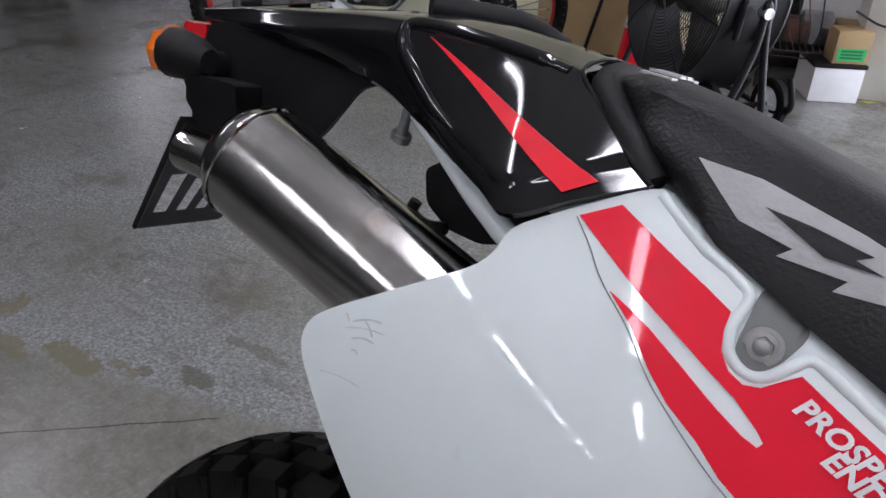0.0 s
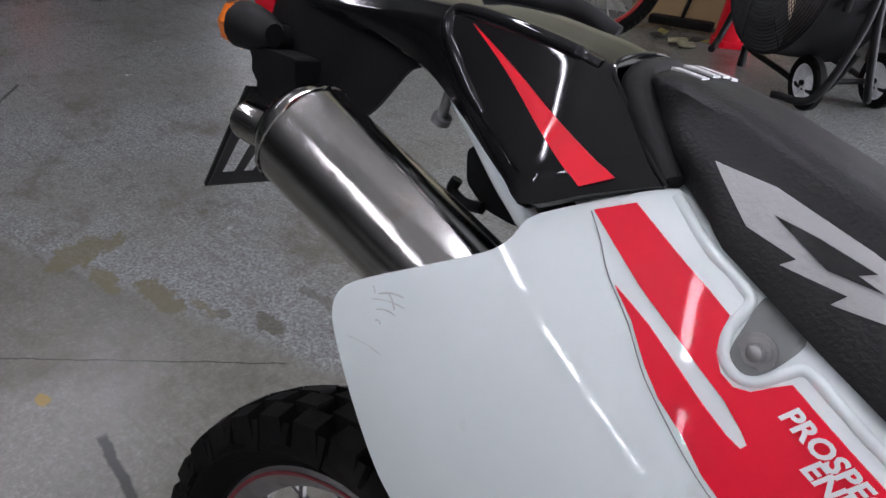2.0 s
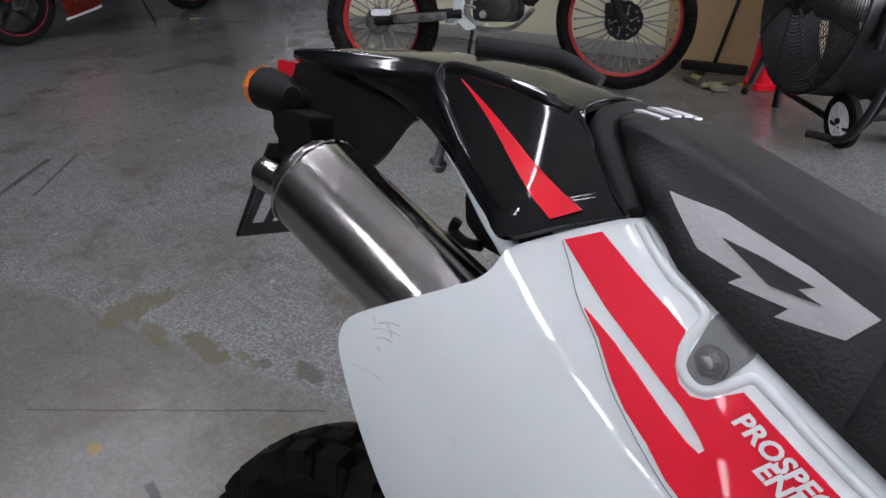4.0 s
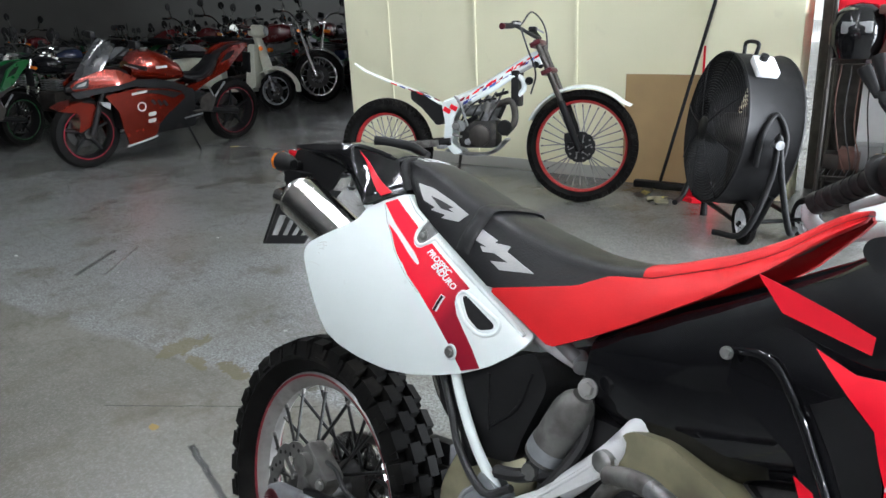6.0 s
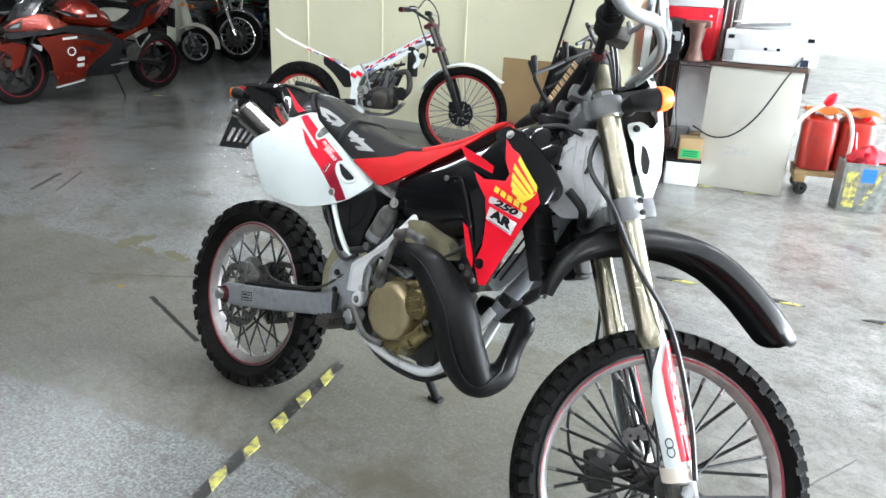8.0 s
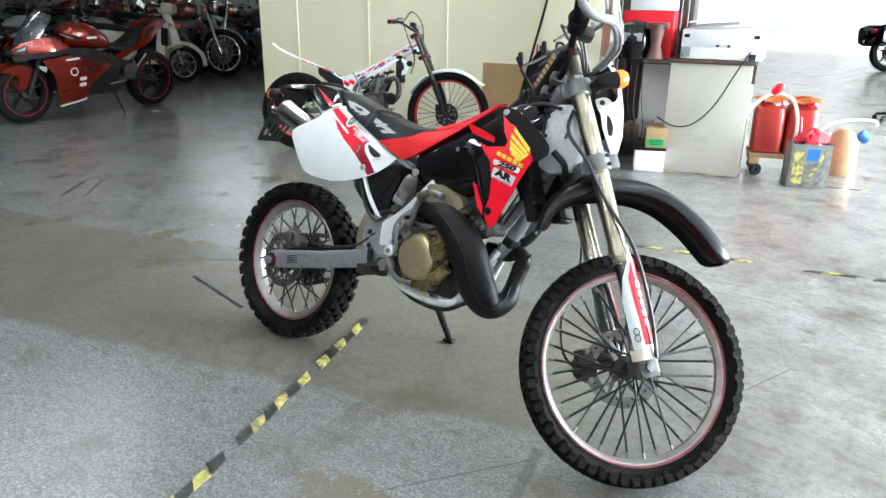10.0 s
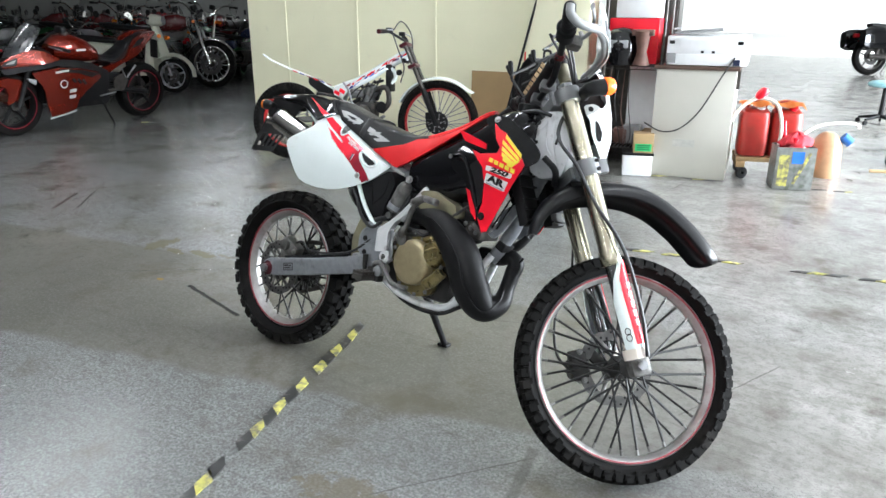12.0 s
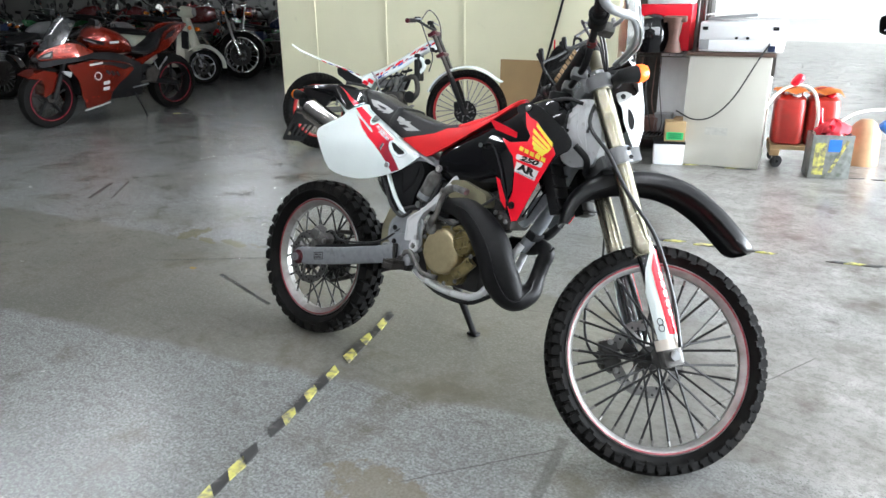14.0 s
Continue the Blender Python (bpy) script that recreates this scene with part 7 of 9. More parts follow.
# frame beam with printed graphics
sec = []
for x, zc, hh, w in ((0.42, 0.60, 0.030, 0.045), (0.52, 0.62, 0.045, 0.06), (0.62, 0.66, 0.040, 0.062), (0.75, 0.735, 0.036, 0.065), (0.88, 0.81, 0.038, 0.062), (0.98, 0.865, 0.042, 0.05), (1.05, 0.89, 0.045, 0.035)):
    sec.append([Vector((x, w * c, zc + hh * s)) for c, s in ((-1, -0.7), (-1, 0.6), (-0.6, 1), (0.6, 1), (1, 0.6), (1, -0.7), (0.6, -1), (-0.6, -1))])
beam = part("frame_beam", loft(sec), WHITE, trial, "white frame beam with red and blue print")
pr_rng = random.Random(3)
DARKBLUE = surface("dark_blue_print", (0.03, 0.05, 0.28), 0.35)
for k in range(26):
    # broken red and blue print along the beam
    f = k / 25
    x = 0.50 + 0.54 * f
    z = 0.612 + 0.283 * clamp01((f - 0.06) / 0.94) + pr_rng.uniform(-0.016, 0.020)
    l, h = pr_rng.uniform(0.018, 0.048), pr_rng.uniform(0.008, 0.022)
    wv = 0.0665 if x < 0.9 else 0.0665 - 0.19 * (x - 0.9)
    q = [(x, z), (x + l, z + l * 0.55 + pr_rng.uniform(-0.008, 0.008)), (x + l * 0.8, z + l * 0.5 - h), (x - 0.006, z - h * pr_rng.uniform(0.6, 1.1))]
    part("print", shell(q, lambda a, c: wv, 0.0016, 0.03), (RED, RED, CRIMSON, DARKBLUE, RED, BLUEP)[k % 6], beam)
for k in range(6):
    x = 0.06 + 0.06 * k
    part("print", shell([(x, 0.752 - 0.34 * (x - 0.06)), (x + 0.045, 0.735 - 0.34 * (x - 0.06)), (x + 0.04, 0.728 - 0.34 * (x - 0.06)), (x + 0.005, 0.742 - 0.34 * (x - 0.06))], lambda a, c: 0.0562, 0.0016, 0.03), (RED, DARKBLUE, CRIMSON)[k % 3], trial)
part("lower_beam", tube(bent([(0.62, -0.055, 0.63), (0.76, -0.058, 0.70), (0.88, -0.055, 0.77), (0.94, -0.05, 0.76), (0.955, -0.05, 0.70), (0.92, -0.05, 0.66)], 5), 0.017, 10), WHITE, trial, "white lower frame branch")
part("radiator_cap", tube([(0.99, -0.05, 0.745), (0.99, -0.075, 0.745)], 0.024, 12), BLACKP, trial)
for k, (p, q, r, c) in enumerate((((0.56, -0.07, 0.55), (0.60, -0.085, 0.60), 0.020, ALU), ((0.52, -0.08, 0.47), (0.52, -0.10, 0.47), 0.028, BOLT), ((0.60, -0.07, 0.50), (0.66, -0.08, 0.53), 0.016, BLACKP), ((0.72, -0.075, 0.56), (0.74, -0.085, 0.62), 0.022, BOLT), ((0.80, -0.07, 0.52), (0.84, -0.08, 0.60), 0.014, BLACKP), ((0.78, -0.07, 0.66), (0.86, -0.07, 0.68), 0.012, BLACKP), ((0.84, -0.08, 0.46), (0.84, -0.10, 0.46), 0.05, BLACKP), ((0.60, -0.08, 0.37), (0.60, -0.10, 0.37), 0.022, ALU), ((0.50, -0.09, 0.42), (0.56, -0.09, 0.40), 0.010, BOLT), ((0.66, -0.05, 0.62), (0.78, -0.06, 0.64), 0.009, BLACKP))):
    part("engine_fitting", tube([p, q], [r, r * 0.85], 12), c, trial)
for k in range(4):
    part("hose", tube(bent([(0.55 + 0.06 * k, -0.06, 0.50), (0.60 + 0.06 * k, -0.09, 0.58), (0.68 + 0.05 * k, -0.06, 0.64 + 0.02 * k)], 5), 0.006, 8), CABLE, trial)
part("chain_guard", box(0.11, 0.014, 0.035, (0.03, -0.09, 0.375), 0.014), PRINTER, trial, "pale chain and disc guard")
part("swingarm_plate", box(0.30, 0.014, 0.045, (0, 0, 0), 0.006, Matrix.Translation((0.26, -0.115, 0.352)) @ Matrix.Rotation(-0.06, 4, "Y")), DULL, trial)
part("side_frame", shell(rounded([(0.42, 0.60), (0.50, 0.635), (0.55, 0.60), (0.50, 0.52), (0.485, 0.36), (0.56, 0.30), (0.50, 0.285), (0.43, 0.36), (0.44, 0.50)], 0.015, 3), lambda x, z: 0.07, 0.02, 0.05), WHITE, trial, "white side frame")
part("side_frame", shell(rounded([(0.42, 0.60), (0.50, 0.635), (0.55, 0.60), (0.50, 0.52), (0.485, 0.36), (0.56, 0.30), (0.50, 0.285), (0.43, 0.36), (0.44, 0.50)], 0.015, 3), lambda x, z: 0.07, 0.02, 0.05, side=1), WHITE, trial)
for x, z in ((0.455, 0.57), (0.50, 0.585)):
    part("print", box(0.05, 0.002, 0.03, (0, 0, 0), 0, Matrix.Translation((x, -0.072, z)) @ Matrix.Rotation(0.5, 4, "Y")), RED, trial)
part("airbox", shell(rounded([(0.20, 0.70), (0.27, 0.68), (0.42, 0.59), (0.43, 0.49), (0.38, 0.47), (0.28, 0.58), (0.20, 0.64)], 0.02, 3), lambda x, z: 0.055, 0.11, 0.05), BLACKP, trial, "black air box")
te = part("engine", box(0.26, 0.16, 0.18, (0.66, 0, 0.42), 0.04), ENGINE, trial, "dark engine case")
part("clutch_cover", lathe([(0.001, 0.03), (0.05, 0.03), (0.068, 0.02), (0.07, -0.01)], 28, m=Matrix.Translation((0.68, -0.082, 0.41)) @ Matrix.Rotation(radians(180), 4, "Z")), STEELD, te)
part("cylinder", tube([(0.70, 0, 0.48), (0.76, 0, 0.64)], 0.065, 18), ALU, te, "grey cylinder")
part("ignition_cover", tube([(0.55, -0.06, 0.47), (0.55, -0.088, 0.47)], 0.035, 16), ALU, te)
part("carburettor", tube([(0.56, -0.02, 0.56), (0.68, -0.02, 0.57)], 0.035, 14), ALU, trial)
part("header_pipe", tube(bent([(0.78, -0.05, 0.60), (0.88, -0.06, 0.62), (0.90, -0.06, 0.50), (0.84, -0.07, 0.42)], 5), 0.022, 12), STEELD, trial)
part("radiator", box(0.05, 0.14, 0.22, (0.90, 0, 0.70), 0.01, Matrix.Identity(4)), BLACKP, trial)
part("skid_plate", tube(bent([(0.44, 0, 0.31), (0.60, 0, 0.285), (0.74, 0, 0.30), (0.84, 0, 0.385)], 5), 0.012, 10, flat=6.0, side=(0, 0, 1)), ALU, trial, "aluminium skid plate")
for sy in (-1, 1):
    part("swingarm", tube([(0.48, sy * 0.08, 0.37), (0.25, sy * 0.085, 0.35), (0.0, sy * 0.085, 0.325)], [0.024, 0.026, 0.022], 10), BLACKP, trial, "black swingarm leg")
    part("foot_peg", box(0.05, 0.07, 0.02, (0.44, sy * 0.13, 0.34), 0.004), ALU, trial)
    part("beam_bolt", tube([(1.03, sy * 0.06, 0.84), (1.03, sy * 0.075, 0.84)], 0.02, 12), BLACKP, trial)
disc_f = disc(trial, Matrix.Translation(TA), 0.095, -0.055, inner=0.3)
disc_f.data.materials[0] = BLACKP
for k in range(10):
    a = 2 * math.pi * k / 10
    part("disc_hole", tube([TA + Vector((0.072 * math.cos(a), -0.0575, 0.072 * math.sin(a))), TA + Vector((0.072 * math.cos(a), -0.0582, 0.072 * math.sin(a)))], 0.007, 8), DISC, disc_f)
disc_r = disc(trial, Matrix.Translation((0, 0, 0.325)), 0.075, -0.06, inner=0.3)
part("caliper", box(0.07, 0.04, 0.06, (0, 0, 0), 0.012, Matrix.Translation((1.25, -0.065, 0.40))), BLACKP, trial)
part("kick_starter", tube(bent([(0.60, -0.09, 0.47), (0.56, -0.10, 0.60), (0.52, -0.10, 0.66)], 4), 0.009, 8), ALU, trial)
part("side_stand", tube([(0.50, 0.09, 0.30), (0.42, 0.20, 0.03)], 0.010, 8), STEELD, trial)


# ---- big drum fan on its trolley ----
FAN = pose(-0.585, 3.10, 0.0, 0, 0, -133)
fan = thing("drum_fan", FAN, "large black drum fan with wire grille on a wheeled tube trolley", "fan")
FC = Matrix.Translation((0, 0, 0.56)) @ Matrix.Rotation(radians(-90), 4, "Z") @ Matrix.Rotation(radians(8), 4, "X")
DR = 0.385
prof = [(DR, -0.14), (DR + 0.008, -0.145), (DR + 0.012, -0.135), (DR + 0.004, -0.12), (DR + 0.006, 0.0), (DR + 0.004, 0.12), (DR + 0.012, 0.135), (DR + 0.008, 0.145), (DR, 0.14), (DR - 0.004, 0.0)]
drum = part("drum", lathe(prof, 64, m=FC, close=True), BLACKP, fan, "black steel drum")
for face in (-1, 1):
    yy = face * 0.146
    for r in [0.05 + 0.014 * k for k in range(25)]:
        pts = [FC @ Vector((r * math.cos(a), yy + face * 0.05 * (1 - (r / DR) ** 2), r * math.sin(a))) for a in [2 * math.pi * k / 40 for k in range(40)]]
        part("grille_ring", tube(pts, 0.0021, 4, close=True), BLACKP, drum)
    for k in range(8):
        a = 2 * math.pi * k / 8 + 0.2
        pts = [FC @ Vector((r * math.cos(a), yy + face * (0.05 * (1 - (r / DR) ** 2) + 0.002), r * math.sin(a))) for r in (0.04, 0.12, 0.22, 0.32, 0.395)]
        part("grille_bar", tube(pts, 0.0035, 6), BLACKP, drum)
    part("badge", lathe([(0.001, face * 0.202), (0.055, face * 0.2), (0.06, face * 0.196), (0.055, face * 0.19), (0.001, face * 0.19)], 20, m=FC), BLACKP, drum)
part("hoop_cover", tube(bent([FC @ Vector((-DR - 0.012, -0.06, -0.12)), FC @ Vector((-DR * 0.99 - 0.012, -0.06, 0.03)), FC @ Vector((-DR * 0.93 - 0.012, 0.0, 0.13)), FC @ Vector((-DR * 0.99 - 0.012, 0.06, 0.03)), FC @ Vector((-DR - 0.012, 0.06, -0.12))], 6), 0.014, 10), BLACKP, drum, "arched cable hoop")
part("motor", lathe([(0.001, -0.09), (0.08, -0.09), (0.09, -0.07), (0.09, 0.07), (0.08, 0.09), (0.001, 0.09)], 24, m=FC), STEELD, fan, "dark motor housing")
for k in range(3):
    b = bmesh.new()
    rows_b = []
    for j, r in enumerate((0.09, 0.2, 0.3, 0.38)):
        wdt = 0.35 + 0.12 * j
        row = []
        for u in (-1, 0, 1):
            a = 2 * math.pi * k / 3 + u * wdt * 0.5
            row.append(b.verts.new(FC @ Vector((r * math.cos(a), u * 0.05, r * math.sin(a)))))
        rows_b.append(row)
    for r0, r1 in zip(rows_b, rows_b[1:]):
        for q in range(2):
            b.faces.new((r0[q], r0[q + 1], r1[q + 1], r1[q]))
    bmesh.ops.solidify(b, geom=b.faces[:], thickness=0.004)
    part("blade", b, STEELD, fan, "broad fan blade")
part("handle", tube(bent([FC @ Vector((-0.07, 0.03, DR)), FC @ Vector((-0.07, 0.03, DR + 0.06)), FC @ Vector((0.07, 0.03, DR + 0.06)), FC @ Vector((0.07, 0.03, DR))], 5), 0.010, 10), BLACKP, fan)
part("control_box", box(0.13, 0.11, 0.04, (0, 0, 0), 0.01, FC @ Matrix.Rotation(radians(-33), 4, "Y") @ Matrix.Translation((0, 0.04, DR + 0.02))), PRINTER, fan, "pale switch box")
part("knob", tube([FC @ Matrix.Rotation(radians(-33), 4, "Y") @ Vector((0.03, 0.05, DR + 0.03)), FC @ Matrix.Rotation(radians(-33), 4, "Y") @ Vector((0.03, 0.05, DR + 0.065))], 0.02, 14), BLACKP, fan)
for sx in (-1, 1):
    hoop = bent([(0.22, sx * 0.30, 0.10), (0.12, sx * 0.43, 0.13), (0.02, sx * 0.45, 0.40), (0.0, sx * 0.45, 0.60), (-0.03, sx * 0.45, 0.40), (-0.10, sx * 0.43, 0.13), (-0.20, sx * 0.30, 0.09)], 6)
    part("side_tube", tube(hoop, 0.016, 12), BLACKP, fan, "bent black trolley tube")
    part("pivot_knob", tube([(0, sx * 0.42, 0.56), (0, sx * 0.47, 0.56)], 0.022, 12), ALU, fan)
for x in (0.03, -0.29):
    # a wheel at one end and a rubber foot at the other
    wm = Matrix.Translation((x, 0.22, 0.115)) @ Matrix.Rotation(radians(90), 4, "Z")
    wh = part("wheel", lathe([(0.078, -0.022), (0.106, -0.022), (0.115, -0.012), (0.115, 0.012), (0.106, 0.022), (0.078, 0.022)], 32, m=wm, close=True), RUBBER, fan, "black tyre")
    part("wheel_disc", lathe([(0.001, 0.020), (0.015, 0.020), (0.02, 0.014), (0.070, 0.009), (0.079, 0.018), (0.079, -0.018), (0.070, -0.009), (0.02, -0.014), (0.015, -0.020), (0.001, -0.020)], 24, m=wm), PRINTER, wh, "white wheel centre")
    for k in range(6):
        a = math.pi * k / 3
        for sy in (-1, 1):
            part("wheel_rib", tube([wm @ Vector((0.018 * math.cos(a), sy * 0.014, 0.018 * math.sin(a))), wm @ Vector((0.072 * math.cos(a), sy * 0.012, 0.072 * math.sin(a)))], 0.005, 6), PRINTER, wh)
    part("foot", tube([(x, -0.34, 0.10), (x, -0.34, 0.004)], [0.016, 0.022], 12), BLACKP, fan)
    part("base_tube", tube(bent([(x, -0.36, 0.13), (x, -0.30, 0.10), (x, 0.0, 0.095), (x, 0.26, 0.090), (x, 0.36, 0.14), (x * 0.6 - 0.02, 0.43, 0.30)], 5), 0.014, 10), BLACKP, fan, "bent black base tube")
part("axle_tube", tube([(-0.32, 0.22, 0.115), (0.06, 0.22, 0.115)], 0.012, 10), BLACKP, fan)
part("cross_tube", tube([(-0.29, -0.30, 0.10), (0.03, -0.30, 0.10)], 0.013, 10), BLACKP, fan)


# ---- things along the partition ----
def on_wall(f, off):
    p = WA.lerp(WB, f)
    return p + wnor * off


WANG = math.degrees(math.atan2(wdir.y, wdir.x))
p = on_wall(0.79, 0.05)
tagged(part("cardboard_sheet", box(0.62, 0.012, 0.76, (0, 0, 0.38), 0.002, pose(p.x, p.y, 0.003, -2, 0, WANG)), CARD, smooth=False), "plain brown cardboard sheet leaning on the wall", "cardboard")
br = thing("broom", pose(0, 0, 0), "black push broom leaning on the wall", "broom")
part("handle", tube([(-1.36, 3.68, 0.06), (-1.02, 3.84, 1.62)], 0.011, 10), BLACKP, br)
part("head", box(0.36, 0.06, 0.05, (0, 0, 0), 0.012, pose(-1.36, 3.68, 0.045, 0, 0, 8)), BLACKP, br, "dark bristle head")
cone = thing("traffic_cone", pose(-1.04, 3.64, 0), "red plastic traffic cone behind the fan", "cone")
part("base", tube([(0, 0, 0.002), (0, 0, 0.03), (0, 0, 0.035)], [0.125, 0.12, 0.11], 8), RED, cone)
part("body", tube([(0, 0, 0.03), (0, 0, 0.62), (0, 0, 0.63)], [0.10, 0.024, 0.016], 24), RED, cone)
part("white_band", tube([(0, 0, 0.26), (0, 0, 0.42)], [0.0722, 0.0516], 24), LABELW, cone, "white band")
sg = on_wall(0.86, 0.02)
sign = tagged(part("fire_sign", box(0.13, 0.006, 0.22, (0, 0, 0), 0.001, pose(sg.x + 0.05, sg.y - 0.08, 0.84, 0, 0, WANG)), RED, smooth=False), "red sign with unreadable white marks on the wall", "sign")
for k in range(3):
    part("mark_bar", box(0.075, 0.002, 0.04, (0, 0, 0), 0, pose(sg.x + 0.05, sg.y - 0.0845, 0.90 - 0.065 * k, 0, 0, WANG)), LABELW, sign)
bt = thing("bottle", pose(-2.25, 3.50, 0.03, 90, 0, 40), "dark bottle lying on the floor", "bottle")
part("body", lathe([(0.001, -0.08), (0.028, -0.08), (0.030, 0.04), (0.012, 0.07), (0.012, 0.09), (0.001, 0.09)], 16, m=pose(0, 0, 0, 90, 0, 0)), BLACKP, bt)
leaf = tagged(part("plastic_bag", tube(bent([(-1.30, 3.42, 0.012), (-1.24, 3.45, 0.018), (-1.20, 3.40, 0.014), (-1.16, 3.43, 0.016)], 4), 0.014, 8, flat=2.2, side=(0, 0, 1)), OLIVE), "crumpled olive wrapper on the floor", "wrapper")


# ---- counter with printer, rack and clutter ----
DANG = 12.5
desk = thing("counter", pose(0.01, 3.893, 0, 0, 0, DANG), "pale grey counter panel with a brown top edge", "counter")
part("body", box(0.60, 0.55, 0.86, (0.30, 0.275, 0.43), 0.003), DESKG, desk, "pale grey scuffed front")
part("top", box(0.64, 0.58, 0.03, (0.30, 0.275, 0.875), 0.004), BROWN, desk, "brown edged top")
part("stain", box(0.17, 0.002, 0.06, (0.26, -0.0006, 0.28), 0), surface("smear", (0.48, 0.48, 0.44), 0.6, var=0.12, scale=30), desk, "smeared dirty patch")
pr = thing("printer", pose(0.06, 3.893, 0.892, 0, 0, DANG), "boxy white laser printer on the counter", "printer")
part("body", box(0.60, 0.46, 0.22, (0.31, 0.24, 0.112), 0.012), PRINTER, pr)
part("front_panel", box(0.40, 0.012, 0.10, (0.31, 0.006, 0.15), 0.004), PRINTER, pr)
part("drawer", box(0.52, 0.012, 0.08, (0.31, 0.006, 0.045), 0.004), PRINTER, pr)
part("output_tray", box(0.36, 0.30, 0.02, (0.25, 0.25, 0.232), 0.006, Matrix.Rotation(radians(-5), 4, "Y")), GREYP, pr, "grey output tray")
part("lid", box(0.30, 0.2, 0.012, (0.22, 0.22, 0.262), 0.004, Matrix.Rotation(radians(-8), 4, "Y")), PRINTER, pr)
for x in (0.05, 0.55):
    part("notch", box(0.04, 0.004, 0.025, (x, -0.001, 0.175), 0.002), BLACKP, pr)
for x in (0.28, 0.36):
    part("latch", box(0.022, 0.004, 0.018, (x, -0.002, 0.105), 0.002), BLACKP, pr)
part("corner_panel", box(0.07, 0.004, 0.075, (0.05, -0.0015, 0.055), 0.002), GREYP, pr)
part("socket", box(0.05, 0.006, 0.045, (0.535, -0.002, 0.03), 0.002), NAVY, pr)
dm = pose(0.01, 3.893, 0, 0, 0, DANG)
tagged(part("power_cable", tube(bent([dm @ Vector(q) for q in ((0.57, -0.01, 0.96), (0.50, -0.03, 0.83), (0.36, -0.03, 0.55), (0.22, -0.03, 0.40), (0.08, -0.03, 0.37), (-0.06, -0.02, 0.43))], 6), 0.006, 8), CABLE), "black power cable sagging across the counter front", "cable")
tape(tuple((dm @ Vector((-0.04, -0.035, 0)))[:2]), tuple((dm @ Vector((0.60, -0.035, 0)))[:2]), 0.03, skip=(2, 3, 7))
tape((1.21, 4.14), (1.46, 4.21), 0.03, skip=(1,))
ph = thing("handset", pose(0.60, 4.06, 0, 0, 0, DANG), "dark handset hanging from the counter's end", "handset")
part("body", box(0.03, 0.05, 0.17, (0.0, 0.05, 0.80), 0.01), STEELD, ph)
rack = thing("wire_rack", pose(-0.42, 3.83, 0, 0, 0, DANG), "dark steel wire rack with clutter", "rack")
for x in (0.0, 0.46):
    for y in (0.0, 0.40):
        part("post", tube([(x, y, 0), (x, y, 1.9)], 0.013, 12), STEELD, rack)
for z in (0.20, 0.875, 1.55):
    sh_ob = part("shelf", tube([(0, 0, z), (0.46, 0, z), (0.46, 0.40, z), (0, 0.40, z)], 0.006, 6, close=True), STEELD, rack)
    part("rim_wire", tube([(0, 0, z - 0.03), (0.46, 0, z - 0.03), (0.46, 0.40, z - 0.03), (0, 0.40, z - 0.03)], 0.004, 6, close=True), STEELD, sh_ob)
    for k in range(14):
        x = 0.02 + 0.032 * k
        part("wire", tube([(x, 0, z), (x, 0.40, z)], 0.0025, 5), ALU, sh_ob)
    for k in range(8):
        x = 0.03 + 0.057 * k
        part("truss", tube([(x, 0, z - 0.03), (x + 0.028, 0, z)], 0.002, 5), STEELD, sh_ob)
rm = pose(-0.42, 3.83, 0, 0, 0, DANG)
cab = thing("cabinet", rm, "dark steel cabinet behind the wire rack", "cabinet")
part("body", box(0.62, 0.28, 1.75, (0.19, 0.61, 0.877), 0.01), STEELD, cab)
for k in range(2):
    dr = part("door", box(0.292, 0.018, 1.66, (0.039 + 0.302 * k, 0.461, 0.88), 0.005), STEELD, cab)
    part("handle", box(0.014, 0.02, 0.12, (0.165 + 0.05 * k, 0.446, 0.95), 0.004), ALU, dr)
tagged(part("red_crate", box(0.40, 0.30, 0.36, (0.20, 0.26, 1.062), 0.01, rm), RED), "red plastic crate on the wire rack", "crate")
tagged(part("white_carton", box(0.34, 0.28, 0.16, (0.22, 0.24, 1.324), 0.006, rm), PRINTER), "white carton on the red crate", "carton")
hm = thing("helmet", rm @ pose(0.12, 0.06, 1.018) @ Matrix.Scale(1.28, 4), "dark motorcycle helmet on the wire rack", "helmet")
part("shell", lathe([(0.001, 0.12), (0.06, 0.11), (0.10, 0.075), (0.115, 0.02), (0.112, -0.05), (0.09, -0.11), (0.001, -0.11)], 24, m=pose(0, 0, 0, 90, 0, 0)), BLACKG, hm)
part("visor", box(0.12, 0.02, 0.05, (0.0, -0.10, 0.02), 0.01), GREYP, hm)
bs = thing("brown_stand", rm @ pose(0.30, -0.02, 0.883) @ Matrix.Diagonal((1.35, 1.35, 1.0, 1)), "brown cast metal stand on the rack", "stand")
part("column", tube([(0, 0, 0), (0, 0, 0.10), (0, 0, 0.24), (0, 0, 0.26)], [0.05, 0.028, 0.045, 0.05], 14), DUSTYG, bs)
part("arm", box(0.13, 0.05, 0.05, (0, 0, 0.25), 0.01), DUSTYG, bs)
tagged(part("white_board", box(0.28, 0.02, 0.62, (0.30, 0.30, 0.54), 0.004, rm), PRINTER), "white board standing inside the rack", "board")
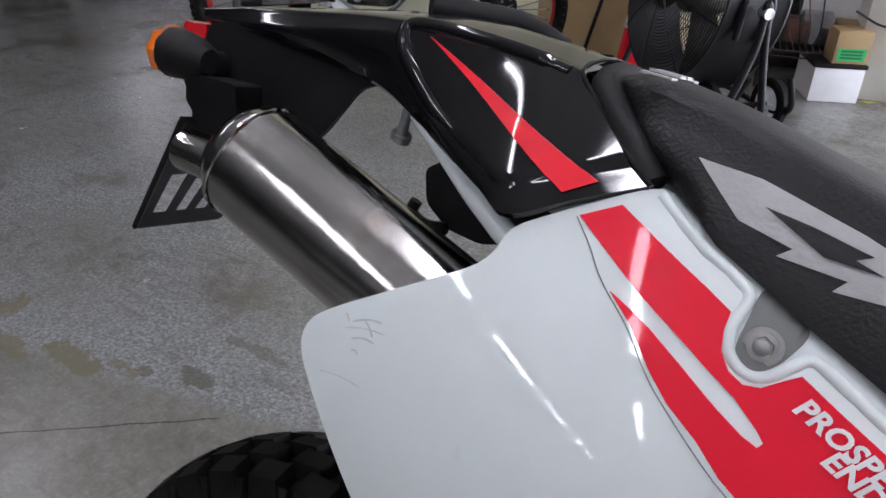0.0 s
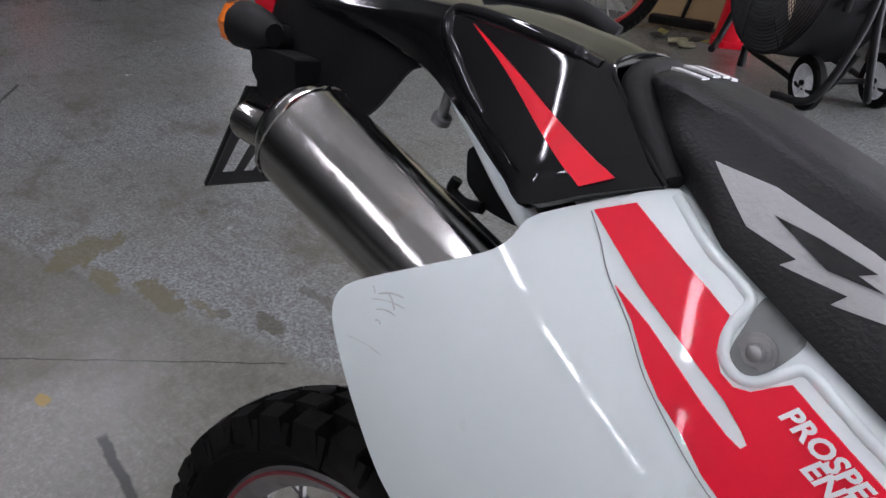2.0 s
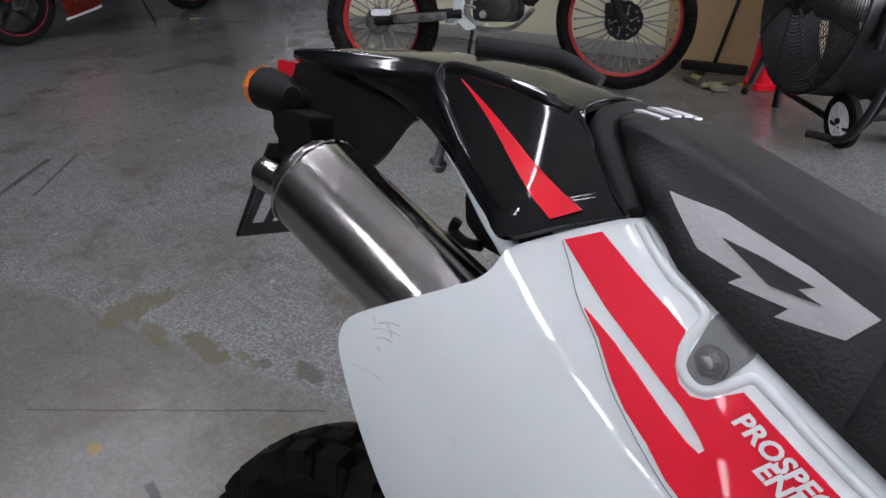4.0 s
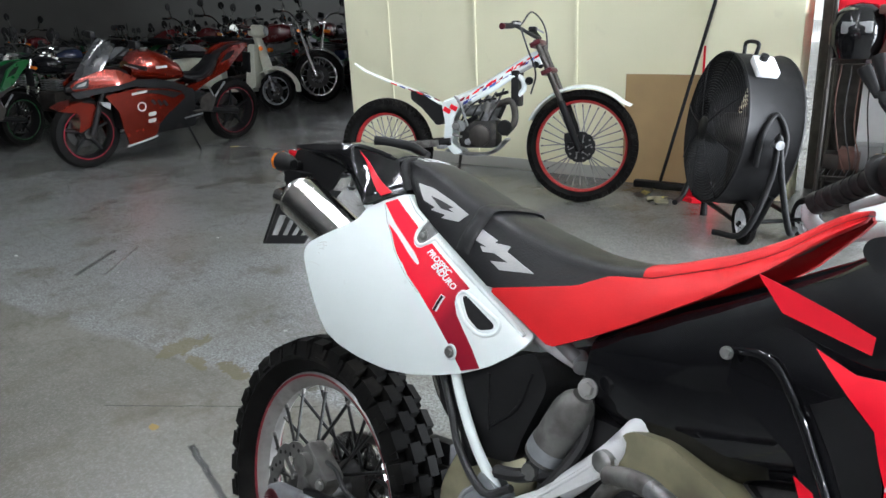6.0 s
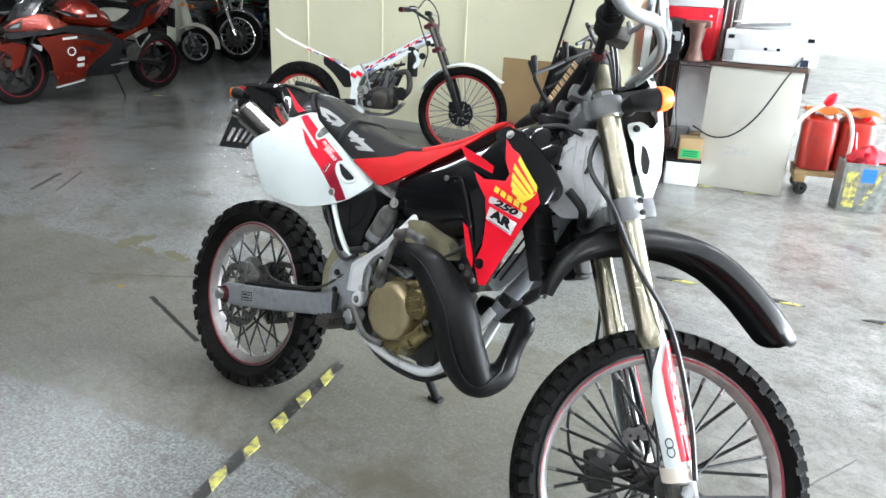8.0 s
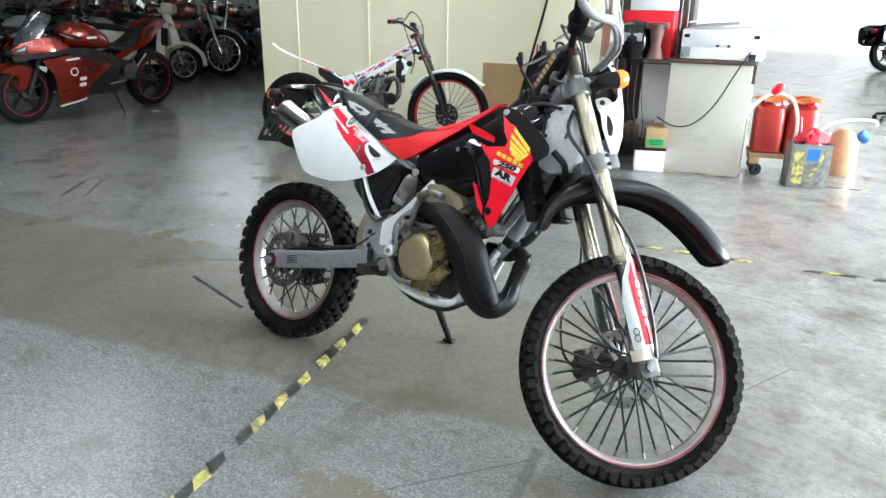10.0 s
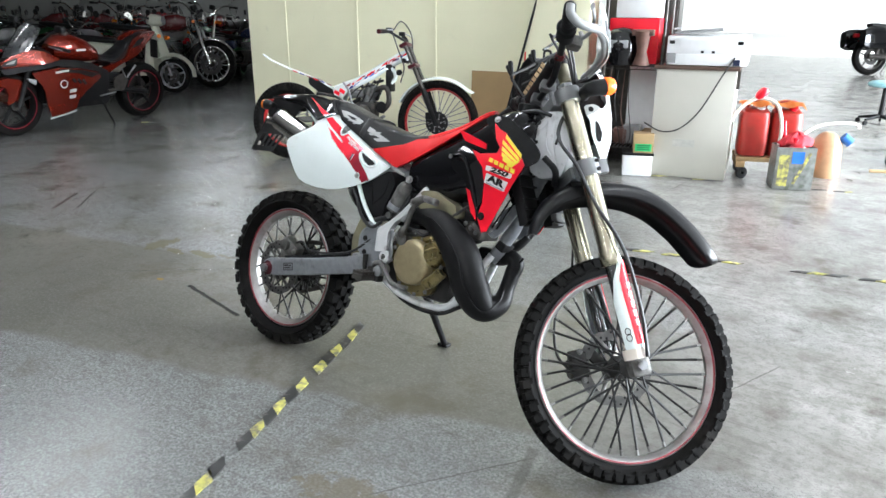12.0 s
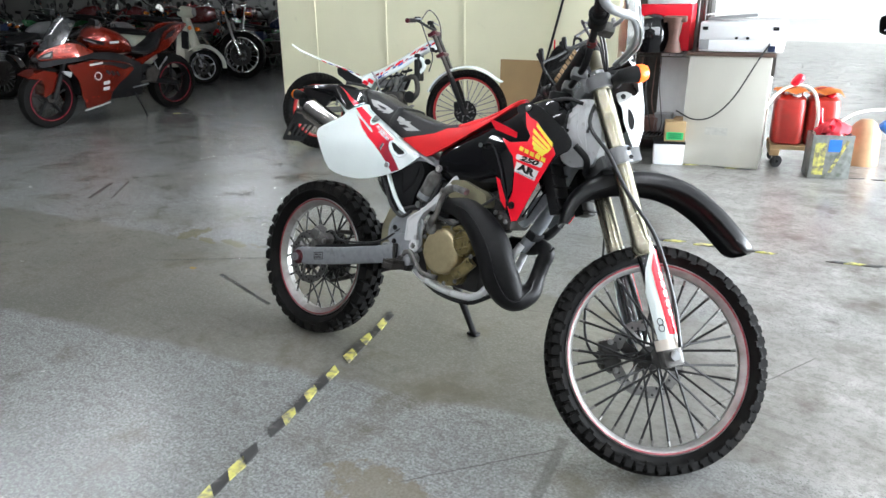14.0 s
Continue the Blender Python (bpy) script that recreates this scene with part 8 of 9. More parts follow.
for k in range(4):
    tagged(part("hanging_wire", tube(bent([rm @ Vector((0.06 + 0.05 * k, 0.04 + 0.03 * (k % 3), 0.84)), rm @ Vector((0.05 + 0.055 * k, 0.03, 0.6 - 0.05 * (k % 3))), rm @ Vector((0.10 + 0.05 * k, 0.05, 0.32)), rm @ Vector((0.14 + 0.03 * k, 0.06, 0.215))], 5), 0.004, 6), CABLE if k % 2 else DUSTYG), "loose hanging wire in the rack", "wire", "wires in the rack")
for k in range(5):
    tagged(part("box", box(0.10 + 0.02 * k, 0.14, 0.09 + 0.03 * (k % 3), (0.06 + 0.09 * k, 0.20, 0.262 + 0.015 * (k % 3)), 0.004, rm), (STEELD, DUSTYG, GREYP, BLACKP, CARD)[k]), "small dusty box on the rack's lower shelf", "box", "boxes on the rack")
foam = thing("foam_box", pose(-0.14, 3.715, 0, 0, 0, 24), "white foam box with a dark lid on the floor", "box")
part("body", box(0.235, 0.30, 0.17, (0.117, 0.15, 0.086), 0.006), PRINTER, foam)
part("lid", box(0.25, 0.31, 0.018, (0.117, 0.15, 0.181), 0.004), BLACKP, foam, "dark lid")
ct = thing("carton", pose(-0.08, 3.76, 0.191, 0, 0, 24), "small brown carton with a green label on the foam box", "carton")
part("body", box(0.16, 0.16, 0.155, (0.08, 0.08, 0.078), 0.003), CARD, ct)
part("label", box(0.13, 0.002, 0.06, (0.08, -0.0012, 0.045), 0), surface("green_label", (0.03, 0.42, 0.12), 0.5), ct, "green label")
for k in range(3):
    part("print_bar", box(0.10, 0.001, 0.010, (0.08, -0.0027, 0.03 + 0.016 * k), 0), surface("label_ink", (0.01, 0.14, 0.05), 0.5), ct)
# jerrycans on a small dolly
dolly = thing("dolly", pose(0.62, 4.16, 0, 0, 0, 20), "wooden dolly on small black castors", "dolly")
for y in (0.04, 0.16, 0.28):
    part("plank", box(0.52, 0.09, 0.035, (0.27, y, 0.165), 0.004), WOOD, dolly)
for x in (0.05, 0.49):
    part("bearer", box(0.07, 0.34, 0.05, (x, 0.16, 0.122), 0.004), WOOD, dolly)
    for y in (0.02, 0.30):
        cs = part("castor", lathe([(0.012, -0.015), (0.045, -0.015), (0.048, -0.008), (0.048, 0.008), (0.045, 0.015), (0.012, 0.015)], 20, m=pose(x + 0.02, y, 0.048, 0, 0, 30), close=True), BLACKP, dolly)
        part("fork", box(0.03, 0.05, 0.06, (x, y, 0.07), 0.006), STEELD, dolly)
for k in range(2):
    jc = thing("jerrycan", pose(0.62, 4.16, 0.184, 0, 0, 20) @ pose(0.13 + 0.235 * k, 0.16, 0), "red plastic jerrycan under an orange cloth", "jerrycan", "jerrycans on the dolly")
    sec = []
    for z, f in ((0.0, 0.86), (0.012, 0.96), (0.05, 1.0), (0.30, 1.0), (0.35, 0.93), (0.375, 0.70)):
        sec.append([Vector((0.115 * f * (abs(math.cos(a)) ** 0.5) * (1 if math.cos(a) > 0 else -1), 0.16 * f * (abs(math.sin(a)) ** 0.5) * (1 if math.sin(a) > 0 else -1), z)) for a in [2 * math.pi * (q + 0.5) / 20 for q in range(20)]])
    part("body", loft(sec), JERRY, jc)
    part("cap", tube([(0.03, -0.08, 0.35), (0.03, -0.10, 0.40)], 0.03, 16), PRINTER if k == 0 else RED, jc, "round screw cap")
    part("handle", tube(bent([(-0.06, 0, 0.36), (-0.05, 0, 0.42), (0.06, 0, 0.42), (0.07, 0, 0.36)], 4), 0.014, 10), JERRY, jc)
    cl = []
    for i in range(8):
        row = []
        for j in range(8):
            u, v = i / 7 * 2 - 1, j / 7 * 2 - 1
            row.append((0.12 * u, 0.15 * v, 0.425 + 0.012 * math.sin(5 * u + 2 * v + k) - 0.05 * max(0, abs(v) - 0.55) - 0.06 * max(0, abs(u) - 0.7)))
        cl.append(row)
    b = bmesh.new()
    vs = [[b.verts.new(q) for q in row] for row in cl]
    for i in range(7):
        for j in range(7):
            b.faces.new((vs[i][j], vs[i + 1][j], vs[i + 1][j + 1], vs[i][j + 1]))
    bmesh.ops.solidify(b, geom=b.faces[:], thickness=0.008)
    tagged(part("cloth", b, surface("orange_cloth", (0.62, 0.19, 0.03), 0.8, var=0.1), m=pose(0.62, 4.16, 0.187, 0, 0, 20) @ pose(0.13 + 0.235 * k, 0.16, 0)), "folded orange cloth on a jerrycan", "cloth", "cloths on the jerrycans")
pump = thing("siphon_pump", pose(0.62, 4.16, 0.184, 0, 0, 20), "white siphon hose with a red bulb over the jerrycans", "pump")
part("hose", tube(bent([(-0.08, -0.05, 0.26), (0.0, -0.06, 0.40), (0.12, -0.07, 0.475), (0.25, -0.09, 0.43), (0.30, -0.12, 0.26), (0.29, -0.13, 0.06)], 6), 0.013, 10), HOSE, pump)
part("bulb", tube([(0.10, -0.06, 0.47), (0.12, -0.06, 0.49), (0.15, -0.06, 0.53), (0.16, -0.06, 0.55)], [0.02, 0.036, 0.034, 0.018], 14), RED, pump, "red pump bulb")
# clear bin with bottles and a jug
bn = thing("clear_bin", pose(0.98, 3.965, 0, 0, 0, 25), "frosted clear bin full of coloured bottles", "bin")
for (x, y, sx, sy2) in ((0.135, 0.0, 0.28, 0.006), (0.135, 0.20, 0.28, 0.006), (0.0, 0.10, 0.006, 0.19), (0.27, 0.10, 0.006, 0.19)):
    part("side", box(sx, sy2, 0.325, (x, y, 0.165), 0.002), FROST, bn)
part("bottom", box(0.26, 0.19, 0.008, (0.135, 0.10, 0.007)), FROST, bn)
part("yellow_strip", box(0.075, 0.002, 0.24, (0.055, -0.0045, 0.15), 0), TAPEY, bn, "yellow bottle showing through")
part("yellow_strip", box(0.022, 0.002, 0.26, (0, 0, 0), 0, Matrix.Translation((0.185, -0.0047, 0.17)) @ Matrix.Rotation(0.38, 4, "Y")), TAPEY, bn, "yellow bottle showing through")
part("blue_strip", box(0.085, 0.0012, 0.09, (0.150, -0.0040, 0.25), 0), BLUEP, bn, "blue bottle showing through")
for k, (x, y, z, c) in enumerate(((0.07, 0.07, 0.36, surface("pink_bottle", (0.75, 0.10, 0.16), 0.4)), (0.16, 0.10, 0.37, PRINTER), (0.22, 0.12, 0.35, RED), (0.12, 0.15, 0.39, RED))):
    bo = thing("bottle", pose(0.98, 3.965, 0.012, 0, 0, 25) @ pose(x, y, 0, 6 - 4 * k, 8 - 5 * k, 0), "plastic bottle standing in the bin", "bottle", "bottles in the bin")
    part("body", tube([(0, 0, 0), (0, 0, z - 0.06), (0, 0, z - 0.02)], [0.04, 0.04, 0.015], 14), c, bo)
    part("cap", tube([(0, 0, z - 0.02), (0, 0, z + (0.10 if k == 3 else 0.03))], 0.018, 12), RED, bo)
RAG = surface("red_rag", (0.55, 0.025, 0.04), 0.8, var=0.2, scale=40, bump=0.3, bscale=60)
lump = []
for i in range(9):
    ring = []
    for j in range(18):
        # a loosely crumpled heap
        a, h = 2 * math.pi * j / 18, i / 8
        r = (1 - h ** 2.2) * (1 + 0.16 * math.sin(3 * a + 2 * h) + 0.10 * math.sin(7 * a - 5 * h)) + 0.02
        ring.append(Vector((0.145 + 0.115 * r * math.cos(a), 0.10 + 0.085 * r * math.sin(a), 0.33 + 0.10 * h + 0.010 * math.sin(5 * a))))
    lump.append(ring)
tagged(part("rag", loft(lump), RAG, m=pose(0.98, 3.965, 0.0, 0, 0, 25)), "crumpled red rag heaped on the clear bin", "rag")
jug = thing("jug", pose(1.19, 4.72, 0, 0, 0, 20), "peach translucent plastic jug with a blue cap and hose", "jug")
part("body", tube([(0, 0, 0.0), (0, 0, 0.02), (0, 0, 0.26), (0, 0, 0.33), (0, 0, 0.36)], [0.125, 0.13, 0.115, 0.08, 0.04], 20), AMBERJUG, jug)
part("cap", tube([(0.11, 0, 0.33), (0.17, 0, 0.28)], 0.04, 14), BLUEP, jug, "blue cap")
part("hose", tube(bent([(-0.22, -0.10, 0.34), (-0.08, -0.05, 0.42), (0.10, 0, 0.44), (0.2, 0.0, 0.43), (0.22, 0, 0.40)], 5), 0.012, 10), HOSE, jug)
ps = thing("pole", pose(0, 0, 0), "wooden pole with a dark head lying on the floor", "pole")
part("shaft", tube([(1.50, 5.0, 0.03), (2.6, 5.5, 0.03)], 0.014, 8), WOOD, ps)
part("head", box(0.4, 0.10, 0.08, (0, 0, 0), 0.01, pose(1.75, 5.6, 0.045, 0, 0, 20)), BLACKP, ps)


# ---- parked road motorcycles ----
def cast_wheel(owner, name, c, r, w, rim_mat, spokes=5):
    m = Matrix.Translation(c)
    hub = part(name, lathe([(0.001, -0.05), (0.04, -0.05), (0.045, 0.0), (0.04, 0.05), (0.001, 0.05)], 16, m=m), STEELD, owner)
    part("tyre", lathe([(r * 0.72, -w * 0.4), (r * 0.82, -w * 0.5), (r * 0.94, -w * 0.42), (r, -w * 0.12), (r, w * 0.12), (r * 0.94, w * 0.42), (r * 0.82, w * 0.5), (r * 0.72, w * 0.4)], 36, m=m, close=True), RUBBER, hub)
    part("rim", lathe([(r * 0.74, -w * 0.42), (r * 0.70, -w * 0.42), (r * 0.66, -w * 0.2), (r * 0.66, w * 0.2), (r * 0.70, w * 0.42), (r * 0.74, w * 0.42)], 36, m=m, close=True), rim_mat, hub)
    for k in range(spokes):
        a = 2 * math.pi * k / spokes + 0.3
        part("spoke", tube([(0.03 * math.cos(a), 0, 0.03 * math.sin(a)), (r * 0.68 * math.cos(a), 0, r * 0.68 * math.sin(a))], [0.018, 0.013] if spokes < 8 else 0.003, 6), rim_mat if spokes < 8 else ALU, hub, m=m)
    part("brake_disc", lathe([(r * 0.26, -0.062), (r * 0.45, -0.062), (r * 0.45, -0.058), (r * 0.26, -0.058)], 28, m=m, close=True), CASTD, hub)
    return hub


def round_body(rows, n=14, e=0.6):
    sec = []
    for x, w, zl, zt in rows:
        sec.append([Vector((x, w * (abs(math.cos(a)) ** e) * (1 if math.cos(a) > 0 else -1), (zl + zt) / 2 + (zt - zl) / 2 * (abs(math.sin(a)) ** e) * (1 if math.sin(a) > 0 else -1))) for a in [2 * math.pi * (k + 0.5) / n for k in range(n)]])
    return loft(sec)


def naked_bike(paint, label, spokes=16, group="parked motorcycles", chrome=CHROME):
    mb = thing("parked_motorcycle", pose(0, 0, 0), label, "motorcycle", group)
    cast_wheel(mb, "rear_wheel", (0, 0, 0.31), 0.31, 0.13, chrome, spokes)
    cast_wheel(mb, "front_wheel", (1.40, 0, 0.32), 0.32, 0.105, chrome, spokes)
    for y in (-0.10, 0.10):
        part("fork_leg", tube([(1.40, y, 0.32), (1.30, y, 0.60), (1.20, y, 0.95)], [0.027, 0.024, 0.02], 10), chrome, mb)
        part("swingarm", tube([(0, y, 0.31), (0.48, y, 0.36)], 0.022, 8), STEELD, mb)
        part("shock", tube([(0.05, y, 0.34), (0.16, y, 0.66)], 0.028, 10), chrome, mb)
        part("indicator", tube([(1.22, y * 1.1, 0.86), (1.24, y * 2.0, 0.86)], 0.02, 8), AMBER, mb)
    part("headlight", lathe([(0.001, -0.10), (0.06, -0.09), (0.09, -0.02), (0.092, 0.03), (0.001, 0.035)], 20, m=Matrix.Translation((1.30, 0, 0.90)) @ Matrix.Rotation(radians(-90), 4, "Z")), chrome, mb, "round chrome headlight")
    hb = part("handlebar", tube(bent([(1.02, -0.37, 1.08), (1.12, -0.20, 1.09), (1.18, -0.06, 0.99), (1.18, 0.06, 0.99), (1.12, 0.20, 1.09), (1.02, 0.37, 1.08)], 4), 0.012, 8), chrome, mb)
    for sy in (-1, 1):
        part("grip", tube([(1.02, sy * 0.37, 1.08), (1.07, sy * 0.27, 1.085)], 0.018, 8), BLACKP, hb)
        part("mirror", tube([(1.10, sy * 0.33, 1.24), (1.085, sy * 0.33, 1.24)], [0.055, 0.05], 12), BLACKP, hb, "round mirror")
        part("mirror_stalk", tube([(1.10, sy * 0.26, 1.09), (1.10, sy * 0.33, 1.24)], 0.005, 6), chrome, hb)
    part("instrument", tube([(1.19, 0.05, 1.02), (1.17, 0.05, 1.08)], 0.045, 14), BLACKP, mb)
    part("fuel_tank", round_body([(0.62, 0.07, 0.76, 0.84), (0.70, 0.12, 0.74, 0.90), (0.85, 0.145, 0.73, 0.96), (1.0, 0.14, 0.75, 0.97), (1.10, 0.09, 0.80, 0.93)]), paint, mb, "painted fuel tank")
    part("seat", round_body([(-0.06, 0.08, 0.80, 0.86), (0.05, 0.12, 0.77, 0.86), (0.30, 0.13, 0.74, 0.83), (0.55, 0.12, 0.73, 0.80), (0.66, 0.08, 0.74, 0.80)]), BLACKP, mb, "black seat")
    en = part("engine", box(0.42, 0.26, 0.26, (0.72, 0, 0.40), 0.05), STEELD, mb)
    for k in range(5):
        part("fin", box(0.20, 0.24, 0.010, (0.78, 0, 0.545 + 0.028 * k), 0.003), ALU, en)
    part("engine_cover", tube([(0.66, -0.12, 0.40), (0.66, -0.165, 0.40)], [0.11, 0.09], 18), chrome, en)
    part("exhaust", tube(bent([(0.90, -0.12, 0.56), (1.0, -0.14, 0.40), (0.80, -0.16, 0.27), (0.40, -0.17, 0.27), (-0.15, -0.18, 0.31)], 5), [0.022] * 11 + [0.040] * 10, 10), chrome, mb, "chrome exhaust")
    part("side_cover", box(0.24, 0.22, 0.18, (0.42, 0, 0.62), 0.04), paint, mb)
    sec = []
    for k in range(9):
        a = radians(20 + 130 * k / 8)
        o = [Vector((1.40 + 0.345 * math.cos(a), 0.06 * u, 0.32 + (0.345 - 0.02 * u * u) * math.sin(a))) for u in (-1, 0, 1)]
        sec.append(o + [q - Vector((0, 0, 0.006)) for q in o[::-1]])
    part("front_mudguard", loft(sec), chrome, mb, "chrome front mudguard")
    sec = []
    for k in range(9):
        a = radians(40 + 120 * k / 8)
        o = [Vector((0.36 * math.cos(a), 0.075 * u, 0.33 + (0.37 - 0.02 * u * u) * math.sin(a))) for u in (-1, 0, 1)]
        sec.append(o + [q - Vector((0, 0, 0.006)) for q in o[::-1]])
    part("rear_mudguard", loft(sec), paint, mb)
    part("tail_light", box(0.06, 0.10, 0.07, (-0.28, 0, 0.66), 0.015), TAILRED, mb)
    part("side_stand", tube([(0.50, 0.12, 0.30), (0.42, 0.26, 0.02)], 0.010, 6), STEELD, mb)
    return mb


def sport_bike(paint, label, group="parked motorcycles", rim=None):
    mb = thing("sport_motorcycle", pose(0, 0, 0), label, "motorcycle", group)
    rim = rim or STEELD
    for nm, c, w in (("rear_wheel", (0, 0, 0.31), 0.15), ("front_wheel", (1.52, 0, 0.30), 0.115)):
        h = cast_wheel(mb, nm, c, c[2], w, BLACKP, 5)
        for sy in (-1, 1):
            part("rim_line", lathe([(c[2] * 0.735, sy * (w * 0.42 + 0.002)), (c[2] * 0.735, sy * (w * 0.42 + 0.006)), (c[2] * 0.712, sy * (w * 0.42 + 0.006)), (c[2] * 0.712, sy * (w * 0.42 + 0.002))], 32, m=Matrix.Translation(c), close=True), CRIMSON if rim is RED else rim, h, "coloured rim line")
    for y in (-0.10, 0.10):
        part("fork_leg", tube([(1.52, y, 0.30), (1.32, y, 0.82)], 0.024, 10), BLACKP, mb)
        part("swingarm", tube([(0, y, 0.31), (0.50, y, 0.40)], 0.028, 8), BLACKP, mb)

    def fy(x, z):
        """How far the fairing stands out at each side."""
        return 0.20 + 0.05 * math.sin(clamp01((x - 0.65) / 0.80) * math.pi) - 0.18 * max(0, 0.45 - z) - 0.20 * max(0, z - 0.66)

    def cowl_y(x, z):
        return 0.215 - 0.45 * max(0, x - 1.30) - 0.45 * max(0, z - 0.74)

    for sy in (-1, 1):
        sf = part("side_fairing", shell(rounded([(1.43, 0.64), (1.16, 0.68), (0.90, 0.65), (0.70, 0.60), (0.66, 0.54), (0.86, 0.43), (0.96, 0.34), (0.98, 0.25), (1.24, 0.185), (1.29, 0.33), (1.33, 0.50)], 0.02, 3), fy, 0.008, 0.05, side=sy), paint, mb, "glossy painted side fairing")
        part("groove", shell([(0.68, 0.585), (0.90, 0.640), (1.16, 0.668), (1.16, 0.640), (0.96, 0.615), (0.80, 0.555)], lambda x, z: fy(x, z) + 0.002, 0.003, 0.05, side=sy), BLACKP, sf, "dark groove along the fairing")
        for k in range(3):
            part("vent", shell([(0.86 + 0.06 * k, 0.50 + 0.015 * k), (0.90 + 0.06 * k, 0.555 + 0.01 * k), (0.925 + 0.06 * k, 0.54 + 0.01 * k), (0.89 + 0.06 * k, 0.49 + 0.015 * k)], lambda x, z: fy(x, z) + 0.002, 0.003, 0.05, side=sy), BLACKP, sf, "dark slanted vent")
        ring = [(1.13 + 0.036 * math.cos(k * math.pi / 8), 0.0, 0.52 + 0.036 * math.sin(k * math.pi / 8)) for k in range(16)]
        part("badge_ring", tube([(x, sy * (fy(x, z) + 0.002), z) for x, _, z in ring], 0.006, 6, close=True, flat=0.5), TAB, sf, "round white sticker")
        part("mark_bar", shell([(1.07, 0.660), (1.21, 0.645), (1.21, 0.625), (1.07, 0.640)], lambda a, c: fy(a, c) + 0.004, 0.003, 0.05, side=sy), TAB, sf)
        part("sill_mark", shell([(0.98, 0.240), (1.26, 0.185), (1.26, 0.167), (0.98, 0.222)], lambda a, c: fy(a, c) + 0.003, 0.003, 0.05, side=sy), TAB, sf, "pale lettering as a plain bar")
        for z in (0.43, 0.37):
            part("sticker", shell(rounded([(1.00, z), (1.075, z - 0.006), (1.075, z + 0.030), (1.00, z + 0.036)], 0.012, 2), lambda a, c: fy(a, c) + 0.003, 0.003, 0.05, side=sy), TAB, sf, "white sticker")
        part("black_band", shell(rounded([(1.64, 0.66), (1.45, 0.695), (1.20, 0.745), (0.95, 0.735), (0.75, 0.69), (0.56, 0.60), (0.60, 0.55), (0.75, 0.62), (1.16, 0.69), (1.43, 0.65), (1.60, 0.61)], 0.012, 2), lambda x, z: 0.20 - 0.40 * max(0, x - 1.30) - 0.2 * max(0, 0.9 - x), 0.010, 0.05, side=sy), BLACKP, mb, "black band between nose and fairing")
        part("upper_cowl", shell(rounded([(1.64, 0.72), (1.54, 0.785), (1.36, 0.845), (1.27, 0.835), (1.12, 0.755), (1.20, 0.735), (1.42, 0.70), (1.62, 0.675)], 0.015, 2), cowl_y, 0.012, 0.04, side=sy), paint, mb, "painted upper cowl")
        part("headlight", shell([(1.50, 0.775), (1.60, 0.735), (1.635, 0.690), (1.52, 0.700)], lambda x, z: cowl_y(x, z) + 0.006, 0.01, 0.04, side=sy), GLASSD, mb, "slanted headlight")
        part("lens", shell([(1.52, 0.755), (1.58, 0.730), (1.60, 0.710), (1.54, 0.720)], lambda x, z: cowl_y(x, z) + 0.010, 0.004, 0.04, side=sy), TABG, mb, "grey headlight lens")
        part("indicator", shell(rounded([(1.38, 0.575), (1.47, 0.590), (1.46, 0.565), (1.39, 0.520)], 0.01, 2), lambda x, z: 0.20, 0.03, 0.05, side=sy), GREYP, mb, "pale indicator")
        part("tail_side", shell(rounded([(0.58, 0.62), (0.45, 0.645), (0.28, 0.70), (0.16, 0.89), (0.02, 0.955), (-0.18, 0.965), (-0.20, 0.94), (0.02, 0.80), (0.13, 0.72), (0.34, 0.64), (0.50, 0.56)], 0.014, 2), lambda x, z: 0.125 - 0.25 * max(0, 0.10 - x), 0.03, 0.05, side=sy), paint, mb, "painted tail sweeping up")
        part("tail_recess", shell([(0.20, 0.80), (0.12, 0.885), (0.02, 0.915), (0.08, 0.84)], lambda x, z: 0.128, 0.006, 0.05, side=sy), BLACKP, mb, "dark recess in the tail")
        part("mirror", box(0.05, 0.11, 0.06, (1.20, sy * 0.34, 1.06), 0.015), BLACKP, mb)
        part("mirror_stalk", tube([(1.32, sy * 0.14, 0.90), (1.21, sy * 0.30, 1.05)], 0.008, 6), BLACKP, mb)
        part("grip", tube([(1.16, sy * 0.16, 0.86), (1.10, sy * 0.32, 0.85)], 0.018, 8), BLACKP, mb)
        part("lever", tube([(1.20, sy * 0.16, 0.87), (1.17, sy * 0.31, 0.855)], 0.006, 6), ALU, mb)
        part("heel_guard", shell(rounded([(0.34, 0.36), (0.28, 0.48), (0.34, 0.55), (0.46, 0.50), (0.46, 0.38)], 0.02, 2), lambda x, z: 0.15, 0.02, 0.05, side=sy), STEELD, mb, "dark heel guard")
        part("peg_hanger", tube([(0.16, sy * 0.13, 0.62), (0.30, sy * 0.14, 0.48), (0.36, sy * 0.15, 0.60)], 0.010, 6), ALU, mb, "bare metal peg hanger")
    part("nose", round_body([(1.15, 0.13, 0.70, 0.82), (1.32, 0.15, 0.67, 0.82), (1.48, 0.11, 0.65, 0.78), (1.60, 0.06, 0.64, 0.73), (1.65, 0.015, 0.66, 0.70)], 12, 0.75), BLACKP, mb, "dark nose between the headlights")
    sec = []
    for x, z, w in ((1.58, 0.76, 0.11), (1.48, 0.90, 0.13), (1.38, 1.03, 0.12), (1.32, 1.08, 0.08)):
        o = [Vector((x - 0.10 * u * u, w * u, z - 0.05 * u * u)) for u in (-1, -0.5, 0, 0.5, 1)]
        sec.append(o + [q - Vector((0.006, 0, 0.004)) for q in o[::-1]])
    part("windscreen", loft(sec), GLASSD, mb, "dark tinted windscreen")
